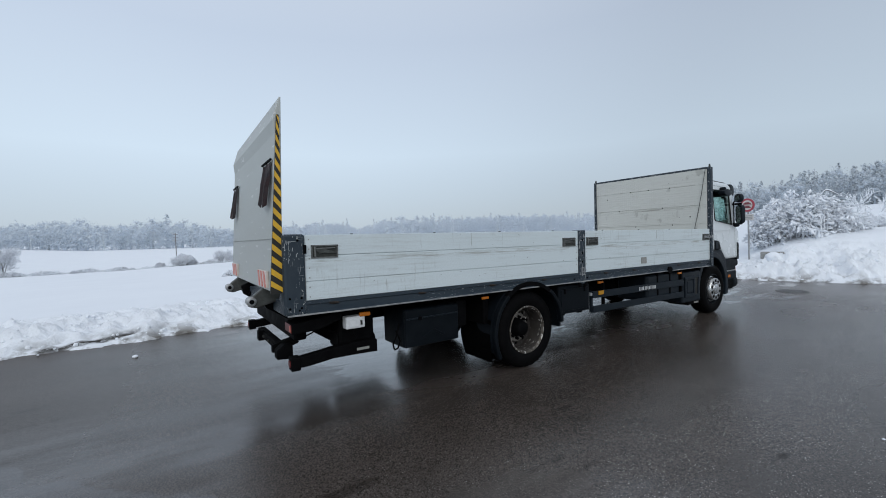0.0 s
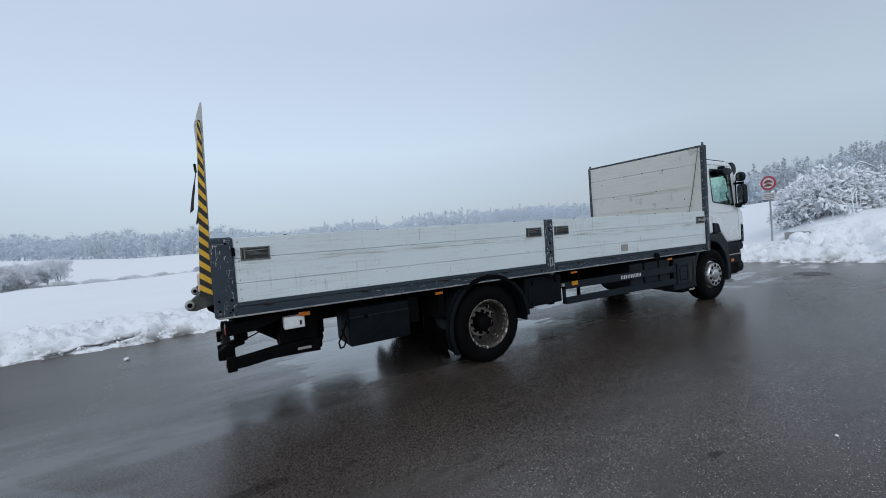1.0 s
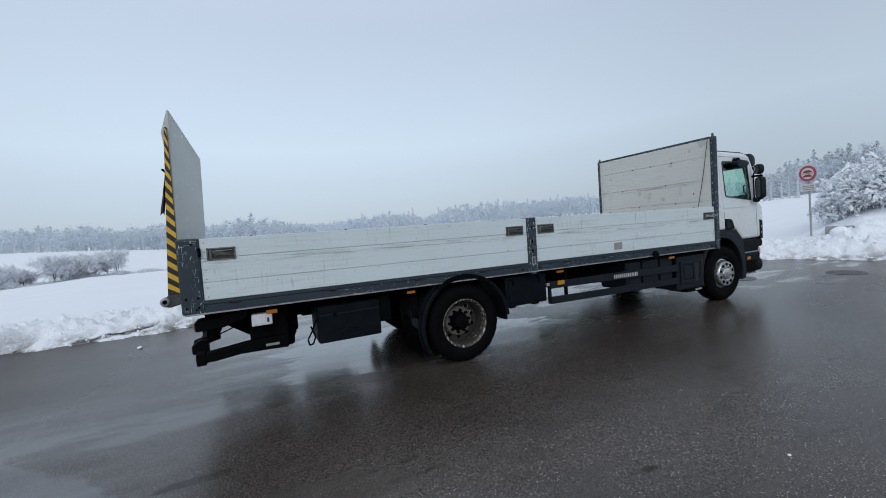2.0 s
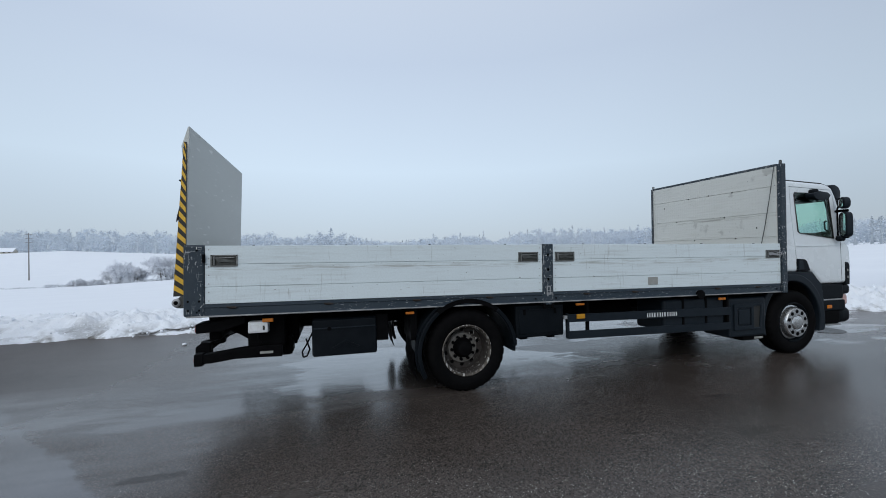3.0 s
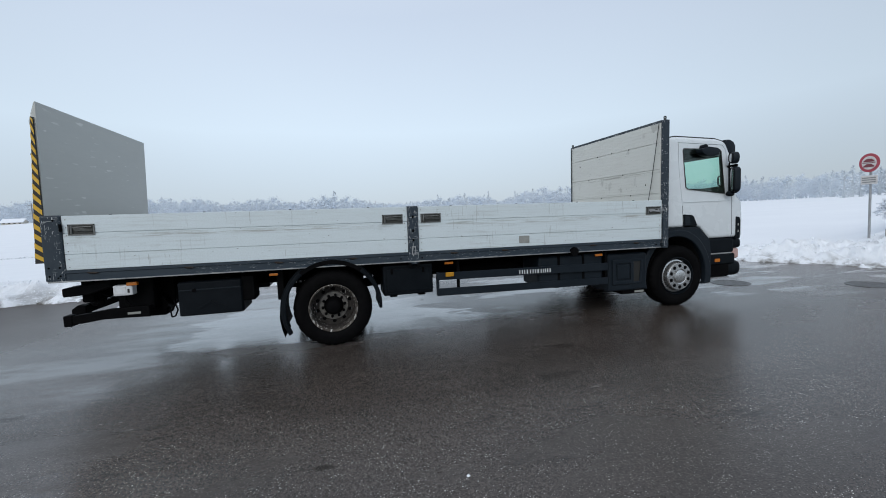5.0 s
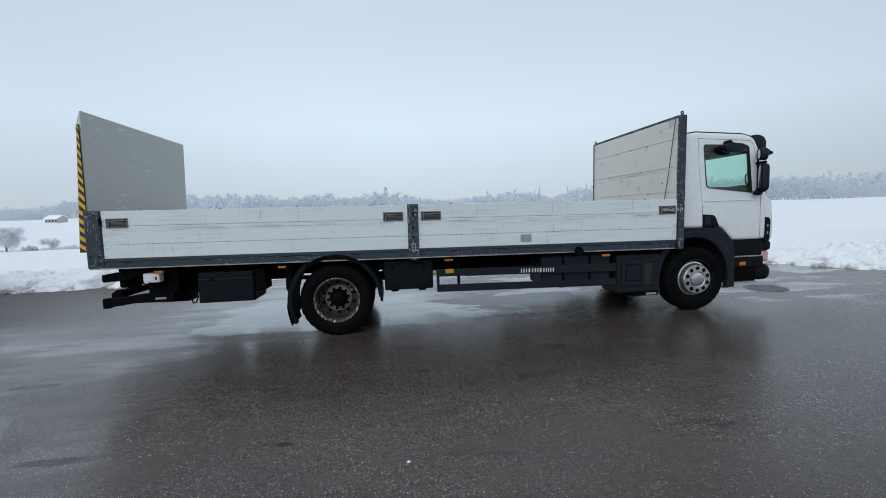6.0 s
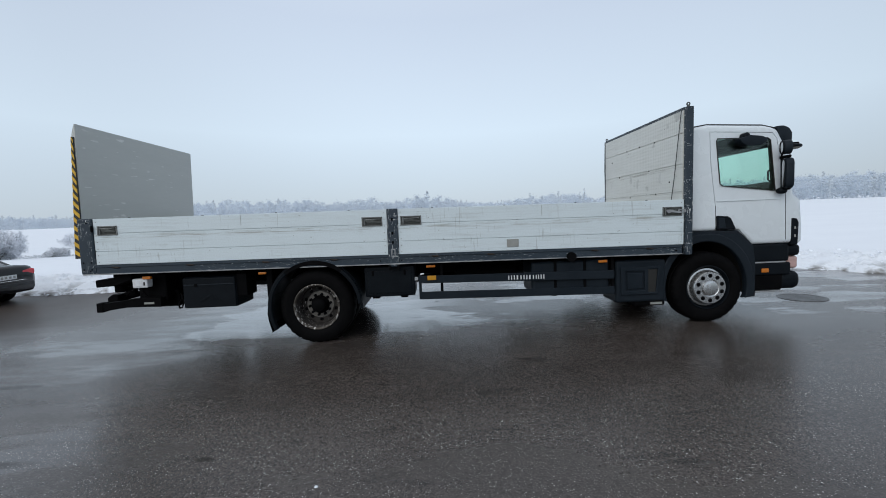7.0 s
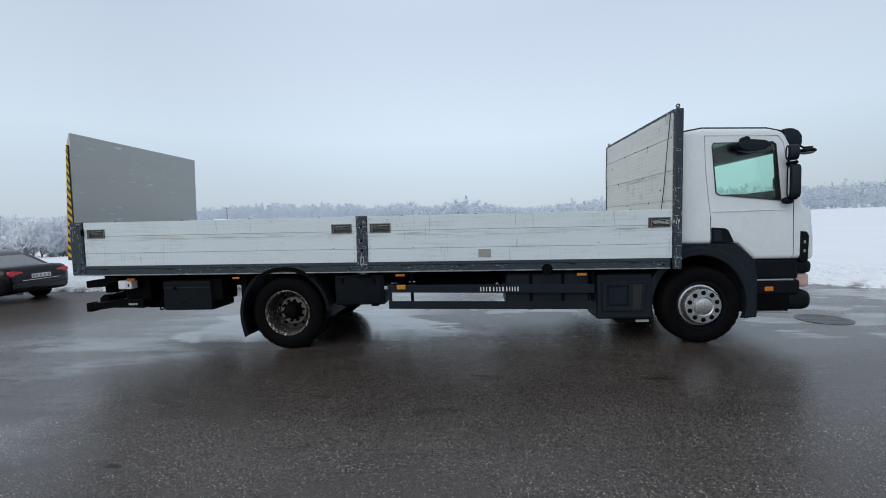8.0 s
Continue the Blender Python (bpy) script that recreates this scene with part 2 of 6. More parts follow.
M_GLASS = glass("tinted_window_glass", (0.87, 0.985, 0.94))
# opaque car glass, its grey base standing in for reflected sky
M_BLIND = plain("sky_grey_glass_panel", (0.21, 0.23, 0.245), 0.05)
M_CARLIGHT = plain("bright_red_lens", (0.72, 0.035, 0.05), 0.2)
M_MIRROR = plain("mirror_glass", (0.7, 0.72, 0.74), 0.03, 1.0)


def asphalt_material():
    m, nt, b = nodes_of("wet_asphalt")
    v = coords(nt)
    sep = nt.nodes.new("ShaderNodeSeparateXYZ")
    nt.links.new(v, sep.inputs[0])
    xs, ys = sep.outputs["X"], sep.outputs["Y"]
    big = noise_tex(nt, coords(nt, (0.25, 0.5, 1)), 1.0, 4, 0.5)
    mid = noise_tex(nt, coords(nt, (0.55, 1.5, 1)), 0.9, 6, 0.6)
    streak = noise_tex(nt, coords(nt, (0.35, 1.6, 1)), 1.3, 5, 0.6)
    vor = nt.nodes.new("ShaderNodeTexVoronoi")
    vor.inputs["Scale"].default_value = 120.0
    nt.links.new(v, vor.inputs["Vector"])
    grit = noise_tex(nt, v, 190.0, 3, 0.6)
    # a shallow pool beside the walk, with an uneven rim
    edge = calc(nt, "ADD", calc(nt, "MULTIPLY", xs, -0.74), calc(nt, "MULTIPLY", ys, -0.67))
    edge = calc(nt, "ADD", edge, calc(nt, "MULTIPLY", noise_tex(nt, v, 0.9, 5), 0.9))
    fall = calc(nt, "ADD", calc(nt, "ADD", calc(nt, "MULTIPLY", xs, -0.6), calc(nt, "MULTIPLY", ys, 0.8)), calc(nt, "MULTIPLY", noise_tex(nt, v, 0.7, 2), 0.8))
    pool = calc(nt, "MULTIPLY", ramp(nt, calc(nt, "SUBTRACT", edge, 2.80), (0.0, 0.0), (0.05, 1.0)), ramp(nt, calc(nt, "MULTIPLY_ADD", calc(nt, "ADD", fall, calc(nt, "MULTIPLY", streak, 1.4)), 0.4, 0.2), (0.05, 0.0), (0.55, 1.0)))
    ends = ramp(nt, calc(nt, "MULTIPLY_ADD", xs, 0.1, 0.6), (0.10, 0.0), (0.36, 0.35), (0.54, 1.0))
    pool = calc(nt, "MULTIPLY", pool, ramp(nt, calc(nt, "ADD", calc(nt, "MULTIPLY_ADD", xs, 0.1, 0.6), calc(nt, "MULTIPLY_ADD", big, 0.3, -0.15)), (0.16, 0.0), (0.34, 1.0)))
    # a film of meltwater behind and under the truck, thinning out towards the walk
    rim = ramp(nt, calc(nt, "MULTIPLY_ADD", xs, 0.05, 0.5), (0.30, 0.10), (0.385, 0.27), (0.43, 0.50), (0.47, 0.70), (0.525, 0.66), (0.575, 0.46), (0.63, 0.52), (0.70, 0.70), (0.80, 0.88), (0.87, 0.50))
    lie = calc(nt, "SUBTRACT", ys, calc(nt, "MULTIPLY_ADD", rim, 4.0, -2.0))
    lie = calc(nt, "ADD", lie, calc(nt, "MULTIPLY_ADD", streak, 2.4, -1.2))
    sheet = ramp(nt, calc(nt, "MULTIPLY_ADD", lie, 0.4, 0.5), (0.36, 0.0), (0.72, 1.0))
    sheet = calc(nt, "MULTIPLY", sheet, ramp(nt, streak, (0.30, 0.45), (0.58, 1.0)))
    # it has drained off behind the tail
    sheet = calc(nt, "MULTIPLY", sheet, ramp(nt, calc(nt, "ADD", calc(nt, "MULTIPLY_ADD", xs, 0.1, 0.6), calc(nt, "MULTIPLY_ADD", mid, 0.24, -0.12)), (0.34, 0.40), (0.44, 1.0)))
    # dry islands where the water has drained off
    dry = calc(nt, "MULTIPLY", ramp(nt, noise_tex(nt, coords(nt, (0.55, 1.2, 1)), 0.9, 6, 0.6), (0.45, 0.0), (0.49, 1.0)), ramp(nt, calc(nt, "MULTIPLY", xs, 0.1), (0.20, 0.0), (0.34, 1.0)))
    # a bare strip under the bed, just ahead of the rear axle
    ox = calc(nt, "POWER", calc(nt, "ABSOLUTE", calc(nt, "MULTIPLY", calc(nt, "SUBTRACT", xs, 3.15), 1.05)), 2.0)
    oy = calc(nt, "POWER", calc(nt, "ABSOLUTE", calc(nt, "MULTIPLY", calc(nt, "SUBTRACT", calc(nt, "MULTIPLY_ADD", xs, 0.27, ys), 2.50), 3.6)), 2.0)
    bare = ramp(nt, calc(nt, "ADD", calc(nt, "ADD", ox, oy), calc(nt, "MULTIPLY_ADD", mid, 2.6, -1.3)), (0.75, 1.0), (0.95, 0.0))
    dry = calc(nt, "MAXIMUM", dry, bare)
    sheet = calc(nt, "MULTIPLY", sheet, calc(nt, "MULTIPLY_ADD", dry, -0.85, 1.0))
    # grey slush left on the ground between the axles, with ragged rims
    zone = calc(nt, "MULTIPLY", ramp(nt, calc(nt, "MULTIPLY_ADD", xs, 0.1, 0.3), (0.06, 0.0), (0.24, 1.0)), ramp(nt, calc(nt, "MULTIPLY", xs, 0.1), (0.28, 1.0), (0.48, 0.0)))
    zone = calc(nt, "MULTIPLY", zone, calc(nt, "MULTIPLY", ramp(nt, calc(nt, "MULTIPLY_ADD", ys, 0.2, 0.4), (0.36, 0.0), (0.52, 1.0)), ramp(nt, calc(nt, "MULTIPLY", ys, 0.2), (0.45, 1.0), (0.75, 0.0))))
    slush = ramp(nt, calc(nt, "MULTIPLY", zone, calc(nt, "ADD", mid, 0.06)), (0.35, 0.0), (0.42, 1.0))
    slush = calc(nt, "MULTIPLY", slush, calc(nt, "SUBTRACT", 1.0, dry))
    # thin ragged meltwater on the open yard between the pool and the tail
    wet = calc(nt, "MULTIPLY", ramp(nt, calc(nt, "MULTIPLY_ADD", ys, 0.1, 0.5), (0.58, 1.0), (0.72, 0.0)), ramp(nt, calc(nt, "MULTIPLY_ADD", xs, 0.1, 0.6), (0.06, 0.0), (0.14, 1.0), (0.58, 1.0), (0.68, 0.0)))
    skin = calc(nt, "MULTIPLY", wet, ramp(nt, noise_tex(nt, coords(nt, (0.6, 1.7, 1)), 0.8, 8, 0.66), (0.46, 0.0), (0.56, 1.0)))
    damp = ramp(nt, calc(nt, "ADD", calc(nt, "MULTIPLY", big, 0.65), calc(nt, "MULTIPLY", mid, 0.35)), (0.36, 0.0), (0.64, 1.0))
    film = calc(nt, "MAXIMUM", calc(nt, "MULTIPLY", damp, 0.6), calc(nt, "MAXIMUM", pool, calc(nt, "MAXIMUM", sheet, calc(nt, "MAXIMUM", slush, calc(nt, "MULTIPLY", skin, 0.7)))))
    tone = mixc(nt, ramp(nt, vor.outputs["Color"], (0.25, 0.0), (0.95, 1.0)), (0.036, 0.0295, 0.0242), (0.121, 0.100, 0.090))
    mottle = ramp(nt, noise_tex(nt, coords(nt, (0.8, 1.3, 1)), 0.55, 5, 0.6), (0.34, 0.0), (0.66, 0.42))
    tone = mixc(nt, mottle, tone, (0.0145, 0.0108, 0.0082))
    # pale chippings, their colour faded towards the lorry to imitate its dark reflection
    chip_fade = calc(nt, "ADD", calc(nt, "MULTIPLY", ys, -0.3), calc(nt, "MULTIPLY_ADD", mid, 0.5, -0.25))
    chip_fade = ramp(nt, chip_fade, (0.10, 0.16), (0.42, 0.42), (0.64, 1.0))
    chip_fade = calc(nt, "MULTIPLY", chip_fade, ramp(nt, noise_tex(nt, v, 2.6, 3), (0.34, 0.35), (0.60, 1.0)))
    for pitch, least, spread, pale in ((46.0, 0.035, 0.17, (0.78, 0.76, 0.72)), (80.0, 0.05, 0.24, (0.50, 0.48, 0.45))):
        chip = nt.nodes.new("ShaderNodeTexVoronoi")
        chip.inputs["Scale"].default_value = pitch
        nt.links.new(v, chip.inputs["Vector"])
        pick = nt.nodes.new("ShaderNodeSeparateColor")
        nt.links.new(chip.outputs["Color"], pick.inputs[0])
        size = calc(nt, "MULTIPLY_ADD", pick.outputs[0], spread, least)
        speck = ramp(nt, calc(nt, "SUBTRACT", size, chip.outputs["Distance"]), (0.0, 0.0), (0.025, 1.0))
        speck = calc(nt, "MULTIPLY", speck, ramp(nt, pick.outputs[1], (0.22, 0.0), (0.55, 1.0)))
        speck = calc(nt, "MULTIPLY", speck, calc(nt, "MULTIPLY", chip_fade, calc(nt, "SUBTRACT", 1.0, calc(nt, "MAXIMUM", pool, calc(nt, "MULTIPLY", sheet, 0.85)))))
        tone = mixc(nt, speck, tone, pale)
    # oily stains and brown damp patches
    blot = ramp(nt, noise_tex(nt, coords(nt, (0.7, 2.4, 1)), 1.5, 6, 0.65), (0.60, 0.0), (0.72, 0.75))
    tone = mixc(nt, blot, tone, (0.013, 0.010, 0.0075))
    rough_spot = None
    for cx, cy, rx, ry, depth in ((0.96, -2.62, 0.09, 0.042, 0.66), (-0.54, -2.56, 0.34, 0.06, 0.55), (-1.85, -1.06, 0.32, 0.07, 0.55), (-0.95, -2.95, 0.12, 0.05, 0.55)):
        ox = calc(nt, "POWER", calc(nt, "MULTIPLY", calc(nt, "ABSOLUTE", calc(nt, "SUBTRACT", xs, cx)), 1.0 / rx), 2.0)
        oy = calc(nt, "POWER", calc(nt, "MULTIPLY", calc(nt, "ABSOLUTE", calc(nt, "SUBTRACT", ys, cy)), 1.0 / ry), 2.0)
        rr = calc(nt, "ADD", calc(nt, "ADD", ox, oy), calc(nt, "MULTIPLY_ADD", noise_tex(nt, v, 7.0, 4), 2.4, -1.2))
        spot_mask = ramp(nt, rr, (0.25, depth), (1.1, 0.0))
        tone = mixc(nt, spot_mask, tone, (0.012, 0.0095, 0.0075))
        rough_spot = spot_mask if rough_spot is None else calc(nt, "MAXIMUM", rough_spot, spot_mask)
    drain = calc(nt, "SUBTRACT", 1.0, rough_spot)
    # pool base: meltwater grey, tinted bluish for the sky's reflection
    tone = mixc(nt, calc(nt, "MULTIPLY", pool, 0.4), tone, (0.070, 0.073, 0.086))
    tone = mixc(nt, calc(nt, "MULTIPLY", calc(nt, "MULTIPLY", sheet, ends), 0.15), tone, (0.06, 0.062, 0.070))
    tone = mixc(nt, calc(nt, "MULTIPLY", slush, 0.15), tone, (0.07, 0.075, 0.083))
    nt.links.new(tone, b.inputs["Base Color"])
    gloss = calc(nt, "ADD", ramp(nt, film, (0.0, 0.29), (0.6, 0.24), (1.0, 0.16)), ramp(nt, calc(nt, "MULTIPLY_ADD", xs, 0.1, 0.6), (0.0, 0.16), (0.30, 0.0)))
    nt.links.new(gloss, b.inputs["Roughness"])
    # the water itself
    nt.links.new(calc(nt, "MAXIMUM", calc(nt, "MULTIPLY", calc(nt, "MULTIPLY", sheet, ends), 0.62), calc(nt, "MAXIMUM", slush, calc(nt, "MAXIMUM", calc(nt, "MULTIPLY", pool, 0.72), calc(nt, "MULTIPLY", calc(nt, "MULTIPLY", skin, drain), 0.40)))), b.inputs["Coat Weight"])
    nt.links.new(ramp(nt, streak, (0.35, 0.26), (0.65, 0.15)), b.inputs["Coat Roughness"])
    b.inputs["Coat IOR"].default_value = 1.36
    b.inputs["IOR"].default_value = 1.45
    # drier towards the back of the yard
    back = ramp(nt, calc(nt, "MULTIPLY_ADD", xs, 0.1, 0.6), (0.12, 0.14), (0.36, 0.26), (0.54, 0.5))
    shine = calc(nt, "MAXIMUM", back, calc(nt, "MULTIPLY", wet, ramp(nt, streak, (0.38, 0.34), (0.60, 0.80))))
    nt.links.new(calc(nt, "MULTIPLY", shine, drain), b.inputs["Specular IOR Level"])
    h = calc(nt, "ADD", vor.outputs["Distance"], calc(nt, "MULTIPLY", grit, 0.5))
    h = calc(nt, "MULTIPLY", h, calc(nt, "SUBTRACT", 1.1, film))
    h = calc(nt, "ADD", h, calc(nt, "MULTIPLY", calc(nt, "MULTIPLY", noise_tex(nt, coords(nt, (0.6, 1.4, 1)), 5.0, 3), slush), 3.0))
    bump(nt, b, h, 0.3, 0.003)
    return m


M_ASPHALT = asphalt_material()


def snow_material():
    m, nt, b = nodes_of("snow")
    v = coords(nt)
    n1 = noise_tex(nt, v, 0.35, 5, 0.6)
    n2 = noise_tex(nt, v, 14.0, 5, 0.65)
    n3 = noise_tex(nt, v, 2.2, 5, 0.6)
    col = mixc(nt, ramp(nt, n1, (0.3, 0.0), (0.7, 0.5)), (0.83, 0.86, 0.90), (0.76, 0.79, 0.84))
    # slush and grit near the asphalt, by the sheet's own dirt mask
    at = nt.nodes.new("ShaderNodeAttribute")
    at.attribute_name = "grit"
    g = calc(nt, "MULTIPLY", at.outputs["Fac"], ramp(nt, n3, (0.46, 0.0), (0.60, 1.0)))
    col = mixc(nt, g, col, (0.13, 0.12, 0.105))
    at3 = nt.nodes.new("ShaderNodeAttribute")
    at3.attribute_name = "bare"
    col = mixc(nt, calc(nt, "MULTIPLY", at3.outputs["Fac"], ramp(nt, n2, (0.30, 0.3), (0.5, 1.0))), col, (0.035, 0.031, 0.027))
    at2 = nt.nodes.new("ShaderNodeAttribute")
    at2.attribute_name = "bank"
    nt.links.new(col, b.inputs["Base Color"])
    b.inputs["Roughness"].default_value = 0.75
    b.inputs["Specular IOR Level"].default_value = 0.2
    bump(nt, b, calc(nt, "ADD", n2, calc(nt, "MULTIPLY", n3, 2.0)), calc(nt, "MULTIPLY_ADD", at2.outputs["Fac"], 0.5, 0.12), 0.05)
    return m


M_SNOW = snow_material()


def frost_material(name, dark, snow, lo, hi, scale, up=0.55, each=0.5, thin=0.0, haze_mix=0.0):
    """Twigs or needles under hoar frost and snow: white where the surface looks up, dark in the gaps."""
    m, nt, b = nodes_of(name)
    v = coords(nt)
    geo = nt.nodes.new("ShaderNodeNewGeometry")
    sep = nt.nodes.new("ShaderNodeSeparateXYZ")
    nt.links.new(geo.outputs["Normal"], sep.inputs[0])
    n = noise_tex(nt, v, scale, 3)
    isl = geo.outputs["Random Per Island"]
    f = calc(nt, "ADD", calc(nt, "MULTIPLY", sep.outputs["Z"], up), calc(nt, "MULTIPLY_ADD", isl, each, calc(nt, "MULTIPLY", n, 0.6)))
    nt.links.new(mixc(nt, ramp(nt, f, (lo, 0.0), (hi, 1.0)), dark, snow), b.inputs["Base Color"])
    b.inputs["Roughness"].default_value = 0.85
    b.inputs["Specular IOR Level"].default_value = 0.1
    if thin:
        # frost lets light through; set high, it flattens shading as haze would
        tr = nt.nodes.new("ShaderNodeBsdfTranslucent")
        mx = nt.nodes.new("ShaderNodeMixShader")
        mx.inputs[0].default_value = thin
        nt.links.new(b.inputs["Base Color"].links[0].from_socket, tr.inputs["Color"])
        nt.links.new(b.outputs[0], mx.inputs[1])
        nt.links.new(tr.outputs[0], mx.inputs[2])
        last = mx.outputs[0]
        if haze_mix:
            # part-transparent in place of haze: the sky pales the far trees
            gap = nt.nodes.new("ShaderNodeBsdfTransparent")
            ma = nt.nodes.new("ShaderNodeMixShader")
            ma.inputs[0].default_value = haze_mix
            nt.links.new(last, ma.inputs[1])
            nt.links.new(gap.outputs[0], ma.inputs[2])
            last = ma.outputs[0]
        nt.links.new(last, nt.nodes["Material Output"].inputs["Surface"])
    return m


M_FROST = frost_material("hoar_frost_twigs", (0.44, 0.46, 0.49), (0.86, 0.88, 0.92), -0.3, 0.55, 1.5)
M_RIME = frost_material("thick_rime_twigs", (0.50, 0.52, 0.55), (0.90, 0.92, 0.95), -0.3, 0.45, 2.5)
M_HEDGE = frost_material("rimed_hedge_twigs", (0.30, 0.31, 0.33), (0.76, 0.79, 0.83), 0.0, 0.8, 1.5)
# frost colours lightened further to stand in for haze
M_FARWOOD = frost_material("far_frosted_hazy_wood", (0.62, 0.67, 0.725), (0.87, 0.905, 0.94), 0.1, 1.1, 0.05, 0.10, 0.15, 0.5, 0.30)
M_BARK = worn("grey_bark", (0.10, 0.09, 0.085), (0.3, 0.31, 0.32), (0.7, 0.9), 8.0, amount=0.8)
M_POLE = worn("weathered_pole", (0.16, 0.15, 0.14), (0.28, 0.28, 0.28), (0.6, 0.8), 6.0)
M_CONCRETE = worn("grey_concrete", (0.30, 0.30, 0.29), (0.2, 0.2, 0.19), (0.7, 0.9), 9.0, bumps=0.3)
M_IRON = worn("cast_iron_cover", (0.05, 0.05, 0.05), (0.10, 0.095, 0.09), (0.3, 0.5), 14.0, metal=0.4, bumps=0.4)
M_SIGNRED = plain("sign_red", (0.44, 0.06, 0.085), 0.4)
M_SIGNDARK = plain("sign_dark_red", (0.22, 0.045, 0.055), 0.5)
M_SIGNWHITE = plain("sign_white", (0.70, 0.66, 0.64), 0.4)
M_WALL = worn("house_plaster", (0.55, 0.52, 0.46), (0.45, 0.43, 0.38), (0.8, 0.9), 1.0)


# ---- mesh helpers ----
def part(name, bm, material, parent=None, label=""):
    """Links a bmesh as ONE mesh object under a thing or a part."""
    me = bpy.data.meshes.new(name)
    bm.normal_update()
    bm.to_mesh(me)
    bm.free()
    for mt in material if isinstance(material, (list, tuple)) else (material,):
        me.materials.append(mt)
    ob = new(name, me)
    if parent is not None:
        ob.parent = parent
    return tagged(ob, label)


def smooth(ob, angle=35):
    me = ob.data
    me.polygons.foreach_set("use_smooth", [True] * len(me.polygons))
    me.set_sharp_from_angle(angle=radians(angle))
    return ob


def thing(name, label, category, group="", m=None):
    ob = new(name)
    ob.empty_display_size = 0.2
    if m is not None:
        ob.matrix_basis = m
    return tagged(ob, label, category, group)


def box(x0, x1, y0, y1, z0, z1, bev=0.006, bm=None, seg=2):
    own = bmesh.new()
    bmesh.ops.create_cube(own, size=1.0)
    for v in own.verts:
        v.co = Vector(((x0 + x1) / 2 + v.co.x * (x1 - x0), (y0 + y1) / 2 + v.co.y * (y1 - y0), (z0 + z1) / 2 + v.co.z * (z1 - z0)))
    if bev:
        b = min(bev, 0.45 * min(abs(x1 - x0), abs(y1 - y0), abs(z1 - z0)))
        bmesh.ops.bevel(own, geom=own.edges[:], offset=b, segments=seg, affect="EDGES", profile=0.5)
    return merge(bm, own)


def merge(bm, own):
    if bm is None:
        return own
    me = bpy.data.meshes.new("tmp")
    own.to_mesh(me)
    own.free()
    bm.from_mesh(me)
    bpy.data.meshes.remove(me)
    return bm


def prism(outline, y0, y1, holes=(), bev=0.0, bm=None, seg=2, axis="y"):
    """A flat outline of (x, z) with holes, made solid from y0 to y1. axis x: the outline is (y, z), solid from x0 to x1; axis z: (x, y)."""
    own = bmesh.new()
    edges = []
    for loop in (outline, *holes):
        vs = [own.verts.new((a, y0, b)) for a, b in loop]
        edges += [own.edges.new((vs[i], vs[(i + 1) % len(vs)])) for i in range(len(vs))]
    if holes:
        bmesh.ops.triangle_fill(own, use_beauty=True, use_dissolve=False, edges=edges)
    else:
        own.faces.new(vs)
    geom = bmesh.ops.extrude_face_region(own, geom=own.faces[:])["geom"]
    bmesh.ops.translate(own, vec=(0, y1 - y0, 0), verts=[g for g in geom if isinstance(g, bmesh.types.BMVert)])
    bmesh.ops.recalc_face_normals(own, faces=own.faces[:])
    if bev:
        sharp = [e for e in own.edges if len(e.link_faces) == 2 and e.calc_face_angle(0) > 0.35]
        bmesh.ops.bevel(own, geom=sharp, offset=bev, segments=seg, affect="EDGES", profile=0.5, clamp_overlap=True)
    if axis == "x":
        for v in own.verts:
            v.co = Vector((v.co.y, v.co.x, v.co.z))
        bmesh.ops.reverse_faces(own, faces=own.faces[:])
    elif axis == "z":
        for v in own.verts:
            v.co = Vector((v.co.x, v.co.z, v.co.y))
        bmesh.ops.reverse_faces(own, faces=own.faces[:])
    return merge(bm, own)


def lathe(profile, seg=48, centre=(0, 0, 0), bm=None, wobble=None, closed=False):
    """Turns (radius, y) round the y axis through centre."""
    own = bmesh.new()
    rings = []
    for k, (r, y) in enumerate(profile):
        ring = []
        for i in range(seg):
            a = 2 * math.pi * i / seg
            rr = r + (wobble(k, i) if wobble else 0)
            ring.append(own.verts.new((centre[0] + rr * math.cos(a), centre[1] + y, centre[2] + rr * math.sin(a))))
        rings.append(ring)
    pairs = list(zip(rings, rings[1:])) + ([(rings[-1], rings[0])] if closed else [])
    for p, q in pairs:
        for i in range(seg):
            own.faces.new((p[i], p[(i + 1) % seg], q[(i + 1) % seg], q[i]))
    if not closed:
        for ring in (rings[0], rings[-1]):
            if profile[rings.index(ring)][0] > 1e-5:
                own.faces.new(ring)
    bmesh.ops.remove_doubles(own, verts=own.verts[:], dist=1e-5)
    bmesh.ops.recalc_face_normals(own, faces=own.faces[:])
    return merge(bm, own)


def rod(a, b, r, seg=10, bm=None, r2=None):
    own = bmesh.new()
    a, b = Vector(a), Vector(b)
    bmesh.ops.create_cone(own, cap_ends=True, segments=seg, radius1=r, radius2=r if r2 is None else r2, depth=(b - a).length)
    q = (b - a).to_track_quat("Z", "Y").to_matrix().to_4x4()
    bmesh.ops.transform(own, matrix=Matrix.Translation((a + b) / 2) @ q, verts=own.verts[:])
    return merge(bm, own)


def pipe(points, r, seg=8, bm=None):
    for a, b in zip(points, points[1:]):
        bm = rod(a, b, r, seg, bm)
    return bm


def ball(c, r, bm=None, seg=20, squash=(1, 1, 1), power=1.0):
    """A rounded lump; power under 1 makes it boxier."""
    own = bmesh.new()
    bmesh.ops.create_uvsphere(own, u_segments=seg, v_segments=seg // 2 + 2, radius=1.0)
    for v in own.verts:
        p = [math.copysign(abs(k) ** power, k) for k in v.co]
        v.co = Vector([c[i] + r * squash[i] * p[i] for i in range(3)])
    return merge(bm, own)


